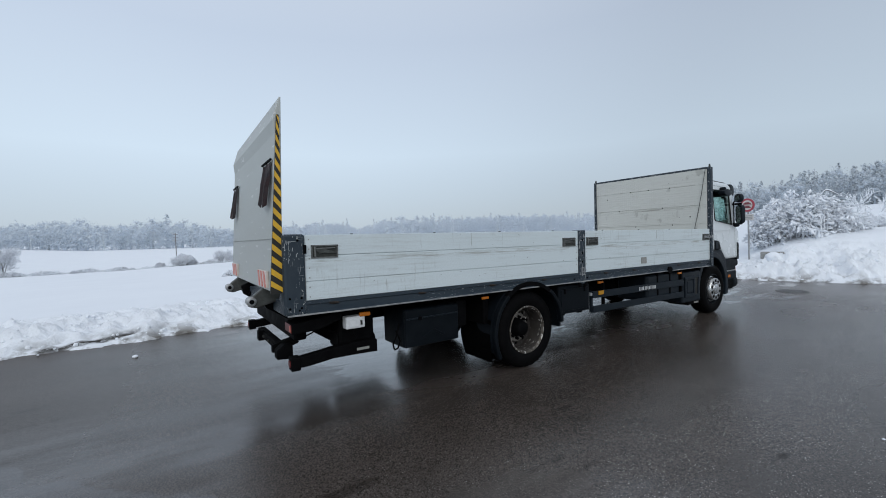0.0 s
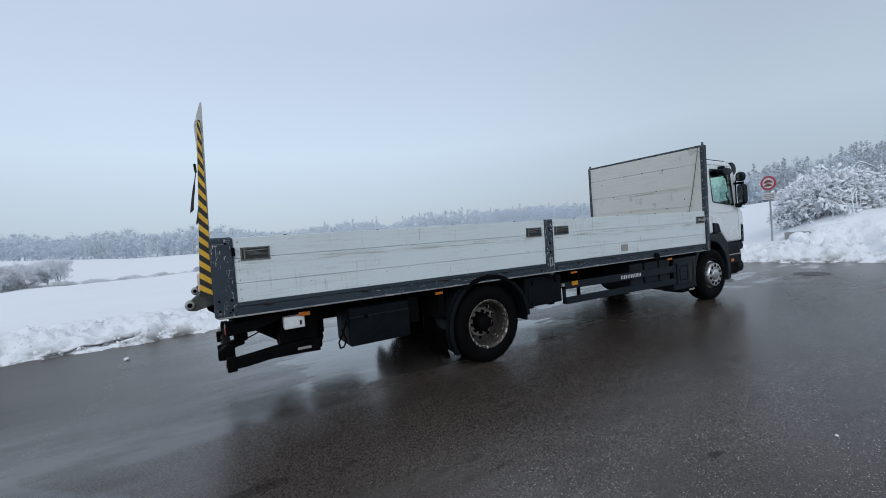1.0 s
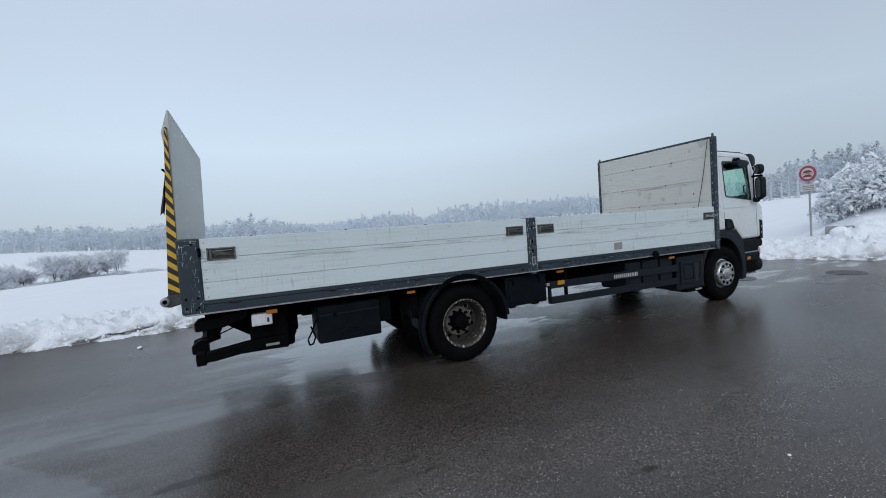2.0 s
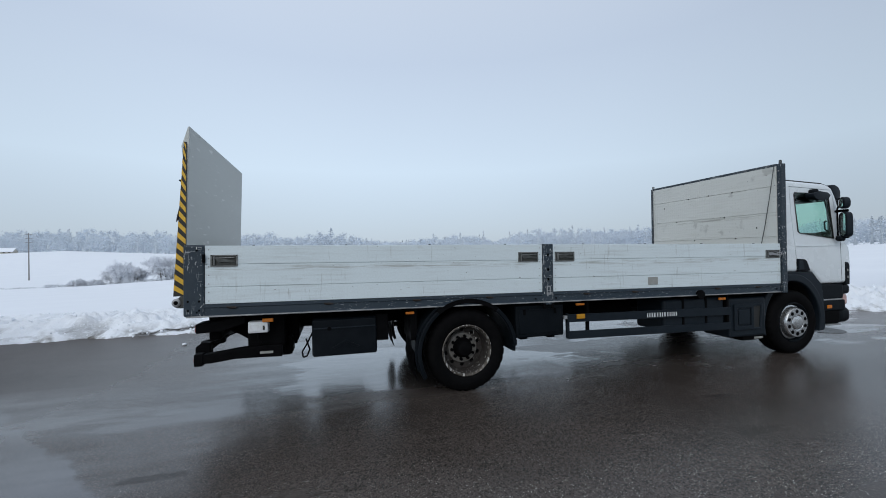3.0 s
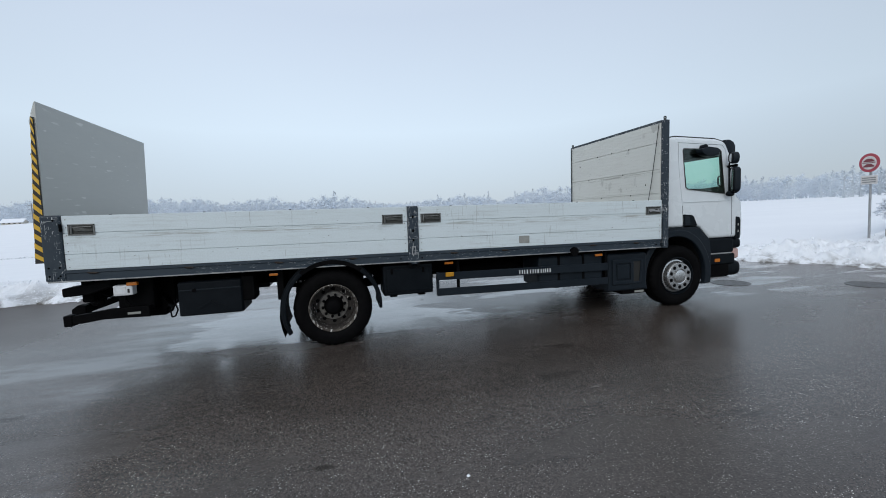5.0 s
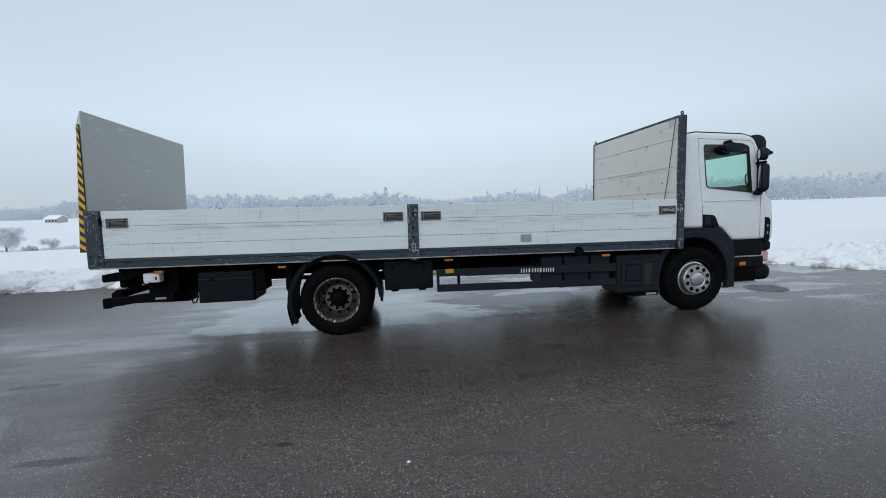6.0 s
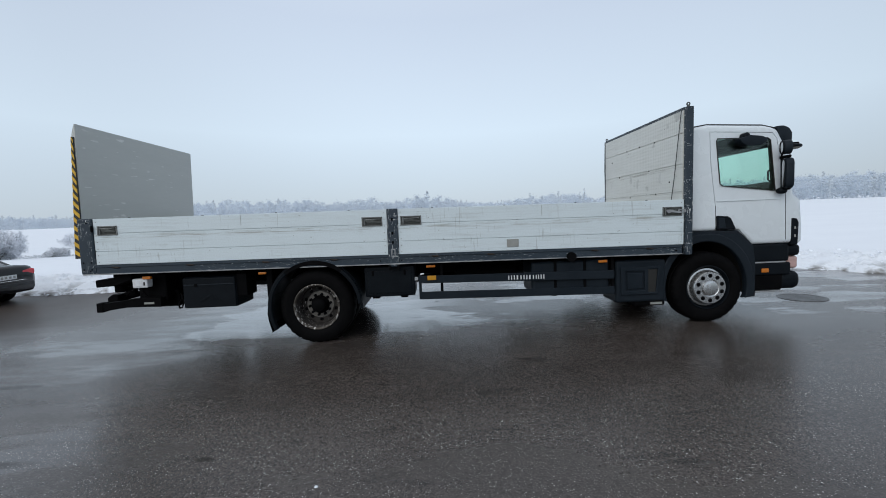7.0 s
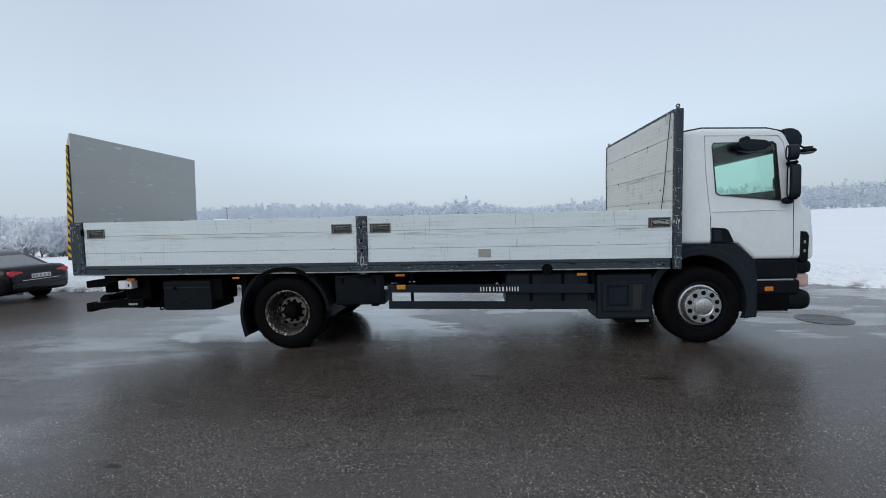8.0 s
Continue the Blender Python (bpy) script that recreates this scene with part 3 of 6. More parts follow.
def arc(cx, cz, r, a0, a1, n):
    return [(cx + r * math.cos(radians(a0 + (a1 - a0) * i / n)), cz + r * math.sin(radians(a0 + (a1 - a0) * i / n))) for i in range(n + 1)]


def combined(name, a, op, b):
    """The boolean of two bmeshes as a bmesh, worked out once while the script builds."""
    obs = []
    for bm in (a, b):
        me = bpy.data.meshes.new("tmp")
        bm.to_mesh(me)
        obs.append(new("tmp", me))
    mod = obs[0].modifiers.new("cut", "BOOLEAN")
    mod.operation, mod.solver, mod.object = op, "EXACT", obs[1]
    bpy.context.view_layer.update()
    dg = bpy.context.evaluated_depsgraph_get()
    me = bpy.data.meshes.new_from_object(obs[0].evaluated_get(dg))
    out = bmesh.new()
    out.from_mesh(me)
    for o in obs:
        d = o.data
        bpy.data.objects.remove(o)
        bpy.data.meshes.remove(d)
    bpy.data.meshes.remove(me)
    return out


# ---- ground ----
EDGE = [(-60, 4.5), (-14, 5.7), (-8, 5.6), (-5, 5.5), (-1.2, 5.75), (4, 5.9), (8.6, 5.6), (10.4, 4.9), (11.3, 3.9), (12.0, 3.0), (12.5, 2.0), (12.8, 0.7), (13.5, -1.2), (15, -4), (19, -8), (60, -16), (60, -60), (-60, -60)]
AZ = (-180, -70, -36, -28, -18, -8, 4, 14, 25, 40, 50, 58, 66, 74, 82, 100, 180)
Z50 = (0, -0.3, -1.0, -1.1, -0.9, -0.9, -0.6, -0.2, 0.0, 0.5, 0.8, 1.0, 1.1, 1.8, 2.3, 2.0, 0)
Z80 = (0, -1.0, -2.4, -2.7, -1.8, -2.0, -1.6, -1.0, -0.3, 0.7, 1.0, 1.3, 1.5, 2.6, 3.4, 3.0, 0)
BASE = (0.2, 0.5, 0.5, 0.9, 0.4, -0.3, -0.4, -0.3, -0.1, 0.15, 0.0, 0.05, 0.4, 1.2, 1.9, 1.0, 0.2)
FAR = (400, 380, 380, 330, 260, 250, 260, 330, 380, 380, 330, 220, 150, 130, 120, 140, 400)


def edge_distance(x, y):
    """Signed distance to the rim of the asphalt: positive out in the snow."""
    d = np.full(x.shape, 1e9)
    inside = np.zeros(x.shape, bool)
    for (ax, ay), (bx, by) in zip(EDGE, EDGE[1:] + EDGE[:1]):
        ex, ey = bx - ax, by - ay
        t = np.clip(((x - ax) * ex + (y - ay) * ey) / (ex * ex + ey * ey), 0, 1)
        d = np.minimum(d, np.hypot(x - ax - t * ex, y - ay - t * ey))
        cross = (ay > y) != (by > y)
        with np.errstate(divide="ignore", invalid="ignore"):
            inside ^= cross & (x < ex * (y - ay) / (ey if ey else 1e-9) + ax)
    return np.where(inside, -d, d)


def land(x, y):
    """Height of the snowfields round the yard, without the ploughed bank."""
    x, y = np.asarray(x, float), np.asarray(y, float)
    d = np.hypot(x - 1, y + 4)
    az = np.degrees(np.arctan2(x - 1, y + 4))
    z50, z80 = np.interp(az, AZ, Z50), np.interp(az, AZ, Z80)
    far = np.interp(az, AZ, FAR)
    zb = 1.65 + far * np.tan(np.radians(np.interp(az, AZ, BASE)))
    s = lambda t: t * t * (3 - 2 * t)
    a = s(np.clip((d - 10) / 40, 0, 1)) * z50
    b = z50 + s(np.clip((d - 50) / 30, 0, 1)) * (z80 - z50)
    c = z80 + s(np.clip((d - 80) / (far - 80), 0, 1)) * (zb - z80)
    e = zb + np.maximum(d - far, 0) * 0.012
    return np.where(d < 50, a, np.where(d < 80, b, np.where(d < far, c, e)))


def knoll(x, y, sd):
    """The snowy slope that rises behind the bank at the far corner of the yard."""
    d = np.hypot(x - 1, y + 4)
    az = np.degrees(np.arctan2(x - 1, y + 4))
    s = lambda t: t * t * (3 - 2 * t)
    return 1.08 * s(np.clip((sd - 0.6) / 3.0, 0, 1)) * s(np.clip((az - 60.5) / 11, 0, 1)) * np.clip((130 - az) / 30, 0, 1) * np.clip((50 - d) / 26, 0, 1)


def lumps(x, y):
    p = Vector((x, y, 0.0))
    a = noise.fractal(p * 1.1, 0.9, 2.0, 4) * 0.42 + (0.5 - noise.voronoi(p * 2.6)[0][0]) * 0.55 + (0.35 - noise.voronoi(p * 6.0)[0][0]) * 0.62 + noise.fractal(p * 7.0, 0.6, 2.0, 4) * 0.22
    return a, noise.fractal(p * 1.7, 0.8, 2.0, 4)


def bank(x, y, z, sd, lump, jag):
    """Height of the snow beside the asphalt: a lumpy ploughed ridge that runs into the field."""
    s = sd + 0.28 * jag
    rise = np.clip(s / 0.55, 0, 1)
    hump = np.clip(s / 0.9, 0, 1) * np.clip((3.0 - s) / 2.0, 0, 1)
    tall = 1.2 + 0.7 * np.clip((x - 9) / 3, 0, 1) - 1.1 * np.clip((x - 8) / 2, 0, 1) * np.clip((y - 3.0) / 1.2, 0, 1)
    ridge = 0.06 * rise + tall * hump * (0.20 + 0.24 * lump) + 0.16 * np.clip((s - 0.6) / 1.6, 0, 1)
    out = np.where(s < 0, -0.12 + 0.12 * np.clip((s + 0.12) / 0.12, 0, 1), np.maximum(ridge, 0.015 + 0.02 * rise) + z * np.clip((s - 1) / 6, 0, 1))
    return out + knoll(x, y, sd), s


def snow_z(x, y):
    x, y = np.array([float(x)]), np.array([float(y)])
    return float(bank(x, y, land(x, y), edge_distance(x, y), 0.2, 0.0)[0][0])


def make_ground():
    radii = [3.5]
    while radii[-1] < 17.5:
        radii.append(radii[-1] + 0.065)
    while radii[-1] < 3500:
        radii.append(radii[-1] * 1.045)
    radii = np.array(radii)
    angle = np.radians(np.arange(0, 360, 0.36))
    rr, aa = np.meshgrid(radii, angle, indexing="ij")
    x, y = 2 + rr * np.cos(aa), 0.0 + rr * np.sin(aa)
    sd = edge_distance(x, y)
    z = land(x, y)
    near = (sd > -0.6) & (sd < 4) & (rr < 30) & (y > -9)
    lump, jag = np.zeros(x.shape), np.zeros(x.shape)
    for i, j in zip(*np.nonzero(near)):
        lump[i, j], jag[i, j] = lumps(x[i, j], y[i, j])
    z, s = bank(x, y, z, sd, lump, jag)
    grit = np.clip(1 - s / 0.5, 0, 1) * (s > -0.3)
    # a strip of bare earth along the foot of the bank
    u = np.clip((x + 4.55) / 1.15, 0, 1)
    bare = np.clip(1.5 - np.hypot(x + 4.55 - 1.15 * u, y - 5.62 - 0.25 * u) / (0.10 + 0.05 * jag), 0, 1)
    bare = np.maximum(bare, 0.45 * np.clip(1.6 - np.hypot((x + 5.7) / 0.42, (y - 5.95) / 0.28) - 0.8 * jag, 0, 1))
    z = z - bare * np.clip(z - 0.05, 0, 1) * 0.85
    n, m = x.shape
    verts = np.stack([x, y, z], -1).reshape(-1, 3)
    idx = np.arange(n * m).reshape(n, m)
    a, b = idx[:-1], np.roll(idx[:-1], -1, 1)
    c, d = np.roll(idx[1:], -1, 1), idx[1:]
    faces = np.stack([a, d, c, b], -1).reshape(-1, 4)
    me = bpy.data.meshes.new("ground")
    me.from_pydata(verts.tolist(), [], faces.tolist() + [idx[0].tolist()])
    me.materials.append(M_SNOW)
    for key, value in (("grit", grit), ("bare", bare), ("bank", np.clip((3.5 - s) / 1.5, 0, 1))):
        at = me.attributes.new(key, "FLOAT", "POINT")
        at.data.foreach_set("value", value.reshape(-1).astype(np.float32))
    me.polygons.foreach_set("use_smooth", [True] * len(me.polygons))
    return tagged(new("ground", me), "snow-covered fields with a ploughed lumpy bank beside the yard", "snow", kind="structure")


make_ground()


def road_z(x):
    """The yard falls a little towards the tail of the lorry."""
    return float(np.interp(x, (1.0, 6.3, 8.0), (-0.020, -0.013, 0.0)))


bm = prism([(x + (0.7 if x > 8 else 0.0), y + (0.7 if y > -20 else 0.0)) for x, y in EDGE][::-1], -0.5, 0.0, axis="z")
for x in (1.0, 6.3, 8.0):
    bmesh.ops.bisect_plane(bm, geom=bm.verts[:] + bm.edges[:] + bm.faces[:], plane_co=(x, 0, 0), plane_no=(1, 0, 0))
for v in bm.verts:
    v.co.z += road_z(v.co.x)
yard = part("road", bm, M_ASPHALT)
tagged(yard, "wet dark asphalt yard with puddles and meltwater", "asphalt", kind="structure")


# ---- flatbed truck ----
truck = thing("truck", "white flatbed lorry with closed dropsides and raised tail lift", "truck")
RAKE = Matrix.Translation((-1.8, 0, 1.1)) @ Matrix.Rotation(radians(0.55), 4, "Y") @ Matrix.Translation((1.8, 0, -1.1))
W = 2.55


def bed(ob):
    ob.matrix_basis = RAKE
    return ob


# bed floor, outer rails, posts
bed(part("bed_floor", box(-1.78, 5.9, 0.03, W - 0.03, 1.10, 1.16, 0.004), M_WOOD, truck, "grey worn wooden load floor"))
bed(part("rear_sill", box(-1.93, -1.80, 0.02, W - 0.02, 1.03, 1.15, 0.008), M_RAIL, truck))
RAIL = [(-0.014, 1.155), (0.05, 1.155), (0.05, 1.03), (-0.014, 1.03), (-0.014, 1.045), (-0.004, 1.052), (-0.004, 1.118), (-0.014, 1.125)]


def side_rail(x0, x1, flip):
    bm = prism([(W - y, z) if flip else (y, z) for y, z in RAIL], x0, x1, axis="x")
    bmesh.ops.recalc_face_normals(bm, faces=bm.faces[:])
    return bm


for flip in (False, True):
    rail = bed(part("side_rail", side_rail(-1.92, 5.88, flip), M_RAILH, truck, "slate grey chipped steel edge rail"))
    y0, y1 = (W + 0.006, W + 0.024) if flip else (-0.024, -0.006)
    part("worn_lip", box(-1.92, 5.88, y0, y1, 1.028, 1.043, 0.004), M_LIP, rail, "bare scratched lower lip")
    for k, x in enumerate((-1.50, -0.55, 0.42, 1.30, 2.62, 3.35, 4.72, 5.45)):
        yy = W + 0.012 if flip else -0.012
        bm = ball((x, yy, 1.118), 0.05, None, 12, (1, 0.2, 0.26))
        bm = rod((x + 0.04, yy - 0.010, 1.115), (x - 0.05, yy - 0.010, 1.128), 0.006, 8, bm)
        smooth(part("lashing_ring", bm, M_RINGRUST, rail))
    for x in (-1.82, 1.90, 2.18, 5.8):
        part("bolt", rod((x, y0, 1.08), (x, y1, 1.08), 0.009, 8), M_BLACK, rail)

for flip in (False, True):
    y0, y1 = (W - 0.11, W + 0.02) if flip else (-0.02, 0.11)
    post = bed(part("corner_post", box(-1.945, -1.755, y0, y1, 1.035, 1.755, 0.022), M_RAIL, truck, "slate grey rear corner post with scratched paint"))
    yy = W + 0.021 if flip else -0.021
    for x, z in ((-1.90, 1.10), (-1.80, 1.10), (-1.80, 1.19), (-1.90, 1.19), (-1.82, 1.70)):
        part("bolt", ball((x, yy, z), 0.011, None, 8, (1, 0.5, 1)), M_BLACK, post)
    part("hinge_pin", rod((-1.758, yy, 1.58), (-1.758, yy, 1.66), 0.014, 8), M_BLACK, post)
    post = bed(part("middle_post", box(2.005, 2.145, y0, y1, 1.00, 1.755, 0.010), M_RAIL, truck, "slate grey stanchion between the dropsides"))
    o = (W + 0.024) if flip else -0.024
    part("latch_ring", prism([(2.048, 1.125), (2.102, 1.125), (2.102, 1.235), (2.048, 1.235)], o - 0.006, o + 0.006, [[(2.06, 1.14), (2.09, 1.14), (2.09, 1.22), (2.06, 1.22)]], 0.003), M_STEEL, post, "bare steel latch ring")
    for z in (1.60, 1.42, 1.30):
        part("post_slot", box(2.06, 2.085, o - 0.002, o + 0.008, z, z + 0.035, 0.004), M_BLACK, post)
    for x in (2.02, 2.13):
        part("foot_bolt", box(x - 0.018, x + 0.018, o - 0.004, o + 0.03, 0.955, 1.02, 0.006), M_BLACK, post)


# dropsides: three aluminium boards each, with recessed latches
def latch(parent, x0, x1, z0, z1, outside, flip):
    y = (lambda v: W - v) if flip else (lambda v: v)
    frame_ob = part("latch", prism([(x0, z0), (x1, z0), (x1, z1), (x0, z1)], y(-0.009), y(0.006), [[(x0 + 0.013, z0 + 0.011), (x1 - 0.013, z0 + 0.011), (x1 - 0.013, z1 - 0.011), (x0 + 0.013, z1 - 0.011)]], 0.0), M_LATCH, parent, "recessed steel dropside latch")
    part("latch_tray", box(x0 + 0.012, x1 - 0.012, min(y(0.0), y(0.003)) - 0.003, max(y(0.0), y(0.003)), z0 + 0.01, z1 - 0.01, 0.0), M_TRAY, frame_ob)
    zc = (z0 + z1) / 2
    grip = [(x0 + 0.045, zc + 0.012), (x0 + 0.075, zc - 0.022), (x0 + 0.12, zc - 0.012), (x1 - 0.095, zc - 0.018), (x1 - 0.02, zc - 0.024), (x1 - 0.016, zc - 0.002), (x1 - 0.09, zc + 0.010), (x0 + 0.13, zc + 0.022), (x0 + 0.07, zc + 0.030)]
    part("handle", prism(grip, y(-0.012), y(-0.004), bev=0.003), M_STEEL if outside else M_DARKSTEEL, frame_ob, "worn steel latch handle")
    bm = rod((x0 + 0.028, y(-0.010), zc + 0.026), (x1 - 0.028, y(-0.010), zc + 0.030), 0.006, 8)
    bm = rod((x0 + 0.035, y(-0.011), z0 + 0.016), (x0 + 0.035, y(-0.011), z1 - 0.016), 0.010, 8, bm)
    part("latch_rod", bm, M_LATCH, frame_ob)
    for x in (x0 + 0.007, x1 - 0.007):
        part("latch_rivet", ball((x, y(-0.009), z1 - 0.007), 0.006, None, 8, (1, 0.6, 1)), M_BLACK, frame_ob)
    if outside:
        part("latch_tongue", prism([(x1 - 0.06, zc - 0.024), (x1 + 0.045, zc - 0.014), (x1 + 0.05, zc + 0.022), (x1 - 0.06, zc + 0.026)], y(-0.02), y(-0.010), [[(x1 - 0.04, zc - 0.008), (x1 + 0.02, zc - 0.006), (x1 + 0.02, zc + 0.012), (x1 - 0.04, zc + 0.012)]], 0.002), M_STEEL, frame_ob, "bare steel latch tongue")


# near-black tray colour stands for the shade of a deeper recess
M_TRAY = worn("latch_tray_shade", (0.012, 0.014, 0.012), (0.06, 0.06, 0.05), (0.5, 0.7), 22.0)
ROWS = ((1.158, 1.327), (1.331, 1.556), (1.560, 1.748))


def dropside(x0, x1, flip, latches):
    root = bed(part("dropside", box(x0 + 0.01, x1 - 0.01, W - 0.045 if flip else 0.012, W - 0.012 if flip else 0.045, 1.162, 1.742, 0.003), M_BOARD, truck, "off-white aluminium dropside, closed, scuffed"))
    y0, y1 = (W - 0.011, W) if flip else (0.0, 0.011)
    for z0, z1 in ROWS:
        part("board", box(x0, x1, y0, y1, z0, z1, 0.003, seg=1), M_BOARD, root)
    ya = W + 0.003 if flip else -0.003
    shared = None
    for x in (x0 + 0.035, x1 - 0.035):
        for k in range(7):
            at = (x, ya + (-0.002 if flip else 0.002), 1.19 + 0.086 * k)
            if shared is None:
                rivet = part("rivet", ball((0, 0, 0), 0.006, None, 8, (1, 0.6, 1)), M_TAG, root)
                shared = rivet.data
            else:
                rivet = new("rivet", shared)
                rivet.parent = root
            rivet.matrix_basis = pose(*at)
    xm = (x0 + x1) / 2
    part("joint_strip", box(xm - 0.0015, xm + 0.0015, ya + 0.001 - (0.002 if flip else 0.0), ya + 0.003, 1.60, 1.74, 0.0), M_TAG, root)
    for k in range(4):
        x = x0 + (x1 - x0) * (0.12 + 0.25 * k)
        part("top_cleat", box(x - 0.012, x + 0.012, W - 0.03 if flip else 0.01, W - 0.01 if flip else 0.03, 1.744, 1.756, 0.003), M_BLACK, root)
    for a, b, out in latches:
        latch(root, a, b, 1.535, 1.655, out, flip)
    return root


for flip in (False, True):
    dropside(-1.752, 2.003, flip, ((-1.70, -1.45, False), (1.68, 1.945, False)))
    front = dropside(2.147, 5.905, flip, ((2.18, 2.45, False), (5.62, 5.88, True)))
    if not flip:
        part("grey_tag", box(3.56, 3.715, -0.008, 0.001, 1.205, 1.305, 0.003), M_TAG, front, "blank grey rating plate")

# headboard
head = bed(part("headboard", box(5.925, 5.95, 0.04, W - 0.04, 1.16, 2.915, 0.003), M_HEAD, truck, "tall cream-white plank headboard with dark posts"))
for k, (z0, z1) in enumerate(((1.17, 1.50), (1.504, 1.852), (1.856, 2.212), (2.216, 2.612), (2.616, 2.905))):
    part("plank", box(5.91, 5.926, 0.05, W - 0.05, z0, z1, 0.003, seg=1), M_HEAD, head)
for y0 in (-0.025, W - 0.045):
    post = part("head_post", box(5.92, 6.01, y0, y0 + 0.07, 1.02, 2.94, 0.008), M_RAIL, head, "slate grey headboard post")
    yc = y0 + 0.035
    part("lifting_eye", rod((5.955, yc, 2.93), (5.955, yc, 2.965), 0.02, 8), M_DARKSTEEL, post)
    ring = lathe([(0.024, -0.007), (0.024, 0.007), (0.012, 0.007), (0.012, -0.007)], 16, (5.955, yc, 2.975), closed=True)
    part("eye_ring", ring, M_DARKSTEEL, post)
    for z in np.arange(1.3, 2.85, 0.17):
        part("bolt", ball((5.913, yc, float(z)), 0.01, None, 8, (0.5, 1, 1)), M_STEEL, post)
part("top_rail", box(5.915, 5.985, 0.045, W - 0.045, 2.905, 2.945, 0.006), M_RAIL, head, "slate grey top rail")
for ya, yb in ((0.06, 0.27), (W - 0.06, W - 0.08)):
    part("tie_rope", pipe([(5.895, ya, 2.91), (5.885, (ya * 2 + yb) / 3, 2.42), (5.89, (ya + yb * 2) / 3, 2.05), (5.885, yb, 1.70)], 0.0055), M_DARKSTEEL, head, "dark tie rope hanging down the headboard")
for y, z in ((0.75, 2.612), (1.2, 2.62), (1.62, 2.615), (0.9, 2.21), (1.9, 2.205), (0.7, 1.85), (1.5, 1.84), (0.35, 2.0), (2.2, 2.5)):
    part("bolt", ball((5.908, y, z), 0.012, None, 8, (0.5, 1, 1)), M_BLACK, head)

# tail lift: folded-up platform, hinge brackets, arms
LIFT_OUT = [(-1.885, 2.965), (-1.900, 2.960), (-1.962, 2.76), (-1.950, 2.64), (-2.035, 1.262), (-1.94, 1.255)]
lift = part("lift_platform", prism(LIFT_OUT, 0.055, 2.56, bev=0.004), M_ALU, truck, "raised grey aluminium tail-lift platform")
part("platform_seam", box(-2.014, -2.006, 0.06, 2.55, 1.7185, 1.7215, 0.0), M_TAG, lift)
side = part("platform_edge", prism([(-1.912, 2.80), (-1.932, 2.80), (-2.045, 1.245), (-1.935, 1.245)], 0.036, 0.054), M_INK, lift, "black hazard-striped platform edge")
for k in range(15):
    z = 1.235 + 0.106 * k
    xr = lambda q: -1.936 + (q - 1.245) / 1.555 * 0.024
    xl = lambda q: -2.044 + (q - 1.245) / 1.555 * 0.112
    zz = [max(1.247, min(2.798, q)) for q in (z, z + 0.052, z + 0.052 + 0.075, z + 0.075)]
    if zz[1] - zz[0] < 0.01 and zz[2] - zz[3] < 0.01:
        continue
    quad = [(xr(zz[0]), zz[0]), (xr(zz[1]), zz[1]), (xl(zz[2]), zz[2]), (xl(zz[3]), zz[3])]
    part("hazard_stripe", prism(quad, 0.030, 0.037), M_YELLOW, side, "yellow diagonal hazard stripe")
for yc in (0.27, 2.27):
    flag = bmesh.new()
    rows = 8
    slope = 0.056
    grid = [[flag.verts.new((-1.975 - slope * 0.055 * i - 0.010 * abs(math.sin(1.9 * j)) * (1 + 0.35 * i) - 0.004 * i, yc - 0.15 + 0.075 * j * (1 - 0.03 * i) + 0.03 * noise.noise(Vector((i * 0.5, j * 0.6, yc))), 2.41 - 0.055 * i - 0.02 * (j % 2) - 0.03 * noise.noise(Vector((i * 0.4, j * 0.9, yc + 4))))) for j in range(5)] for i in range(rows)]
    for i in range(rows - 1):
        for j in range(4):
            flag.faces.new((grid[i][j], grid[i][j + 1], grid[i + 1][j + 1], grid[i + 1][j]))
    bmesh.ops.solidify(flag, geom=flag.faces[:], thickness=0.010)
    ob = part("warning_flag", flag, M_CLOTH, lift, "dark folded warning flag hanging on the platform")
    part("flag_bar", rod((-1.985, yc - 0.19, 2.415), (-1.985, yc + 0.19, 2.415), 0.011, 8), M_BLACK, ob)
for yc in (0.36, 2.18):
    plate_ob = part("reflector_plate", box(-2.052, -2.03, yc - 0.20, yc + 0.20, 1.285, 1.435, 0.003), M_REFL_W, lift, "red and white striped reflector plate")
    for k in range(3):
        y = yc - 0.17 + 0.13 * k
        part("red_stripe", prism([(y, 1.288), (y + 0.06, 1.288), (y + 0.10, 1.432), (y + 0.04, 1.432)], -2.056, -2.050, axis="x"), M_REFL_R, plate_ob)
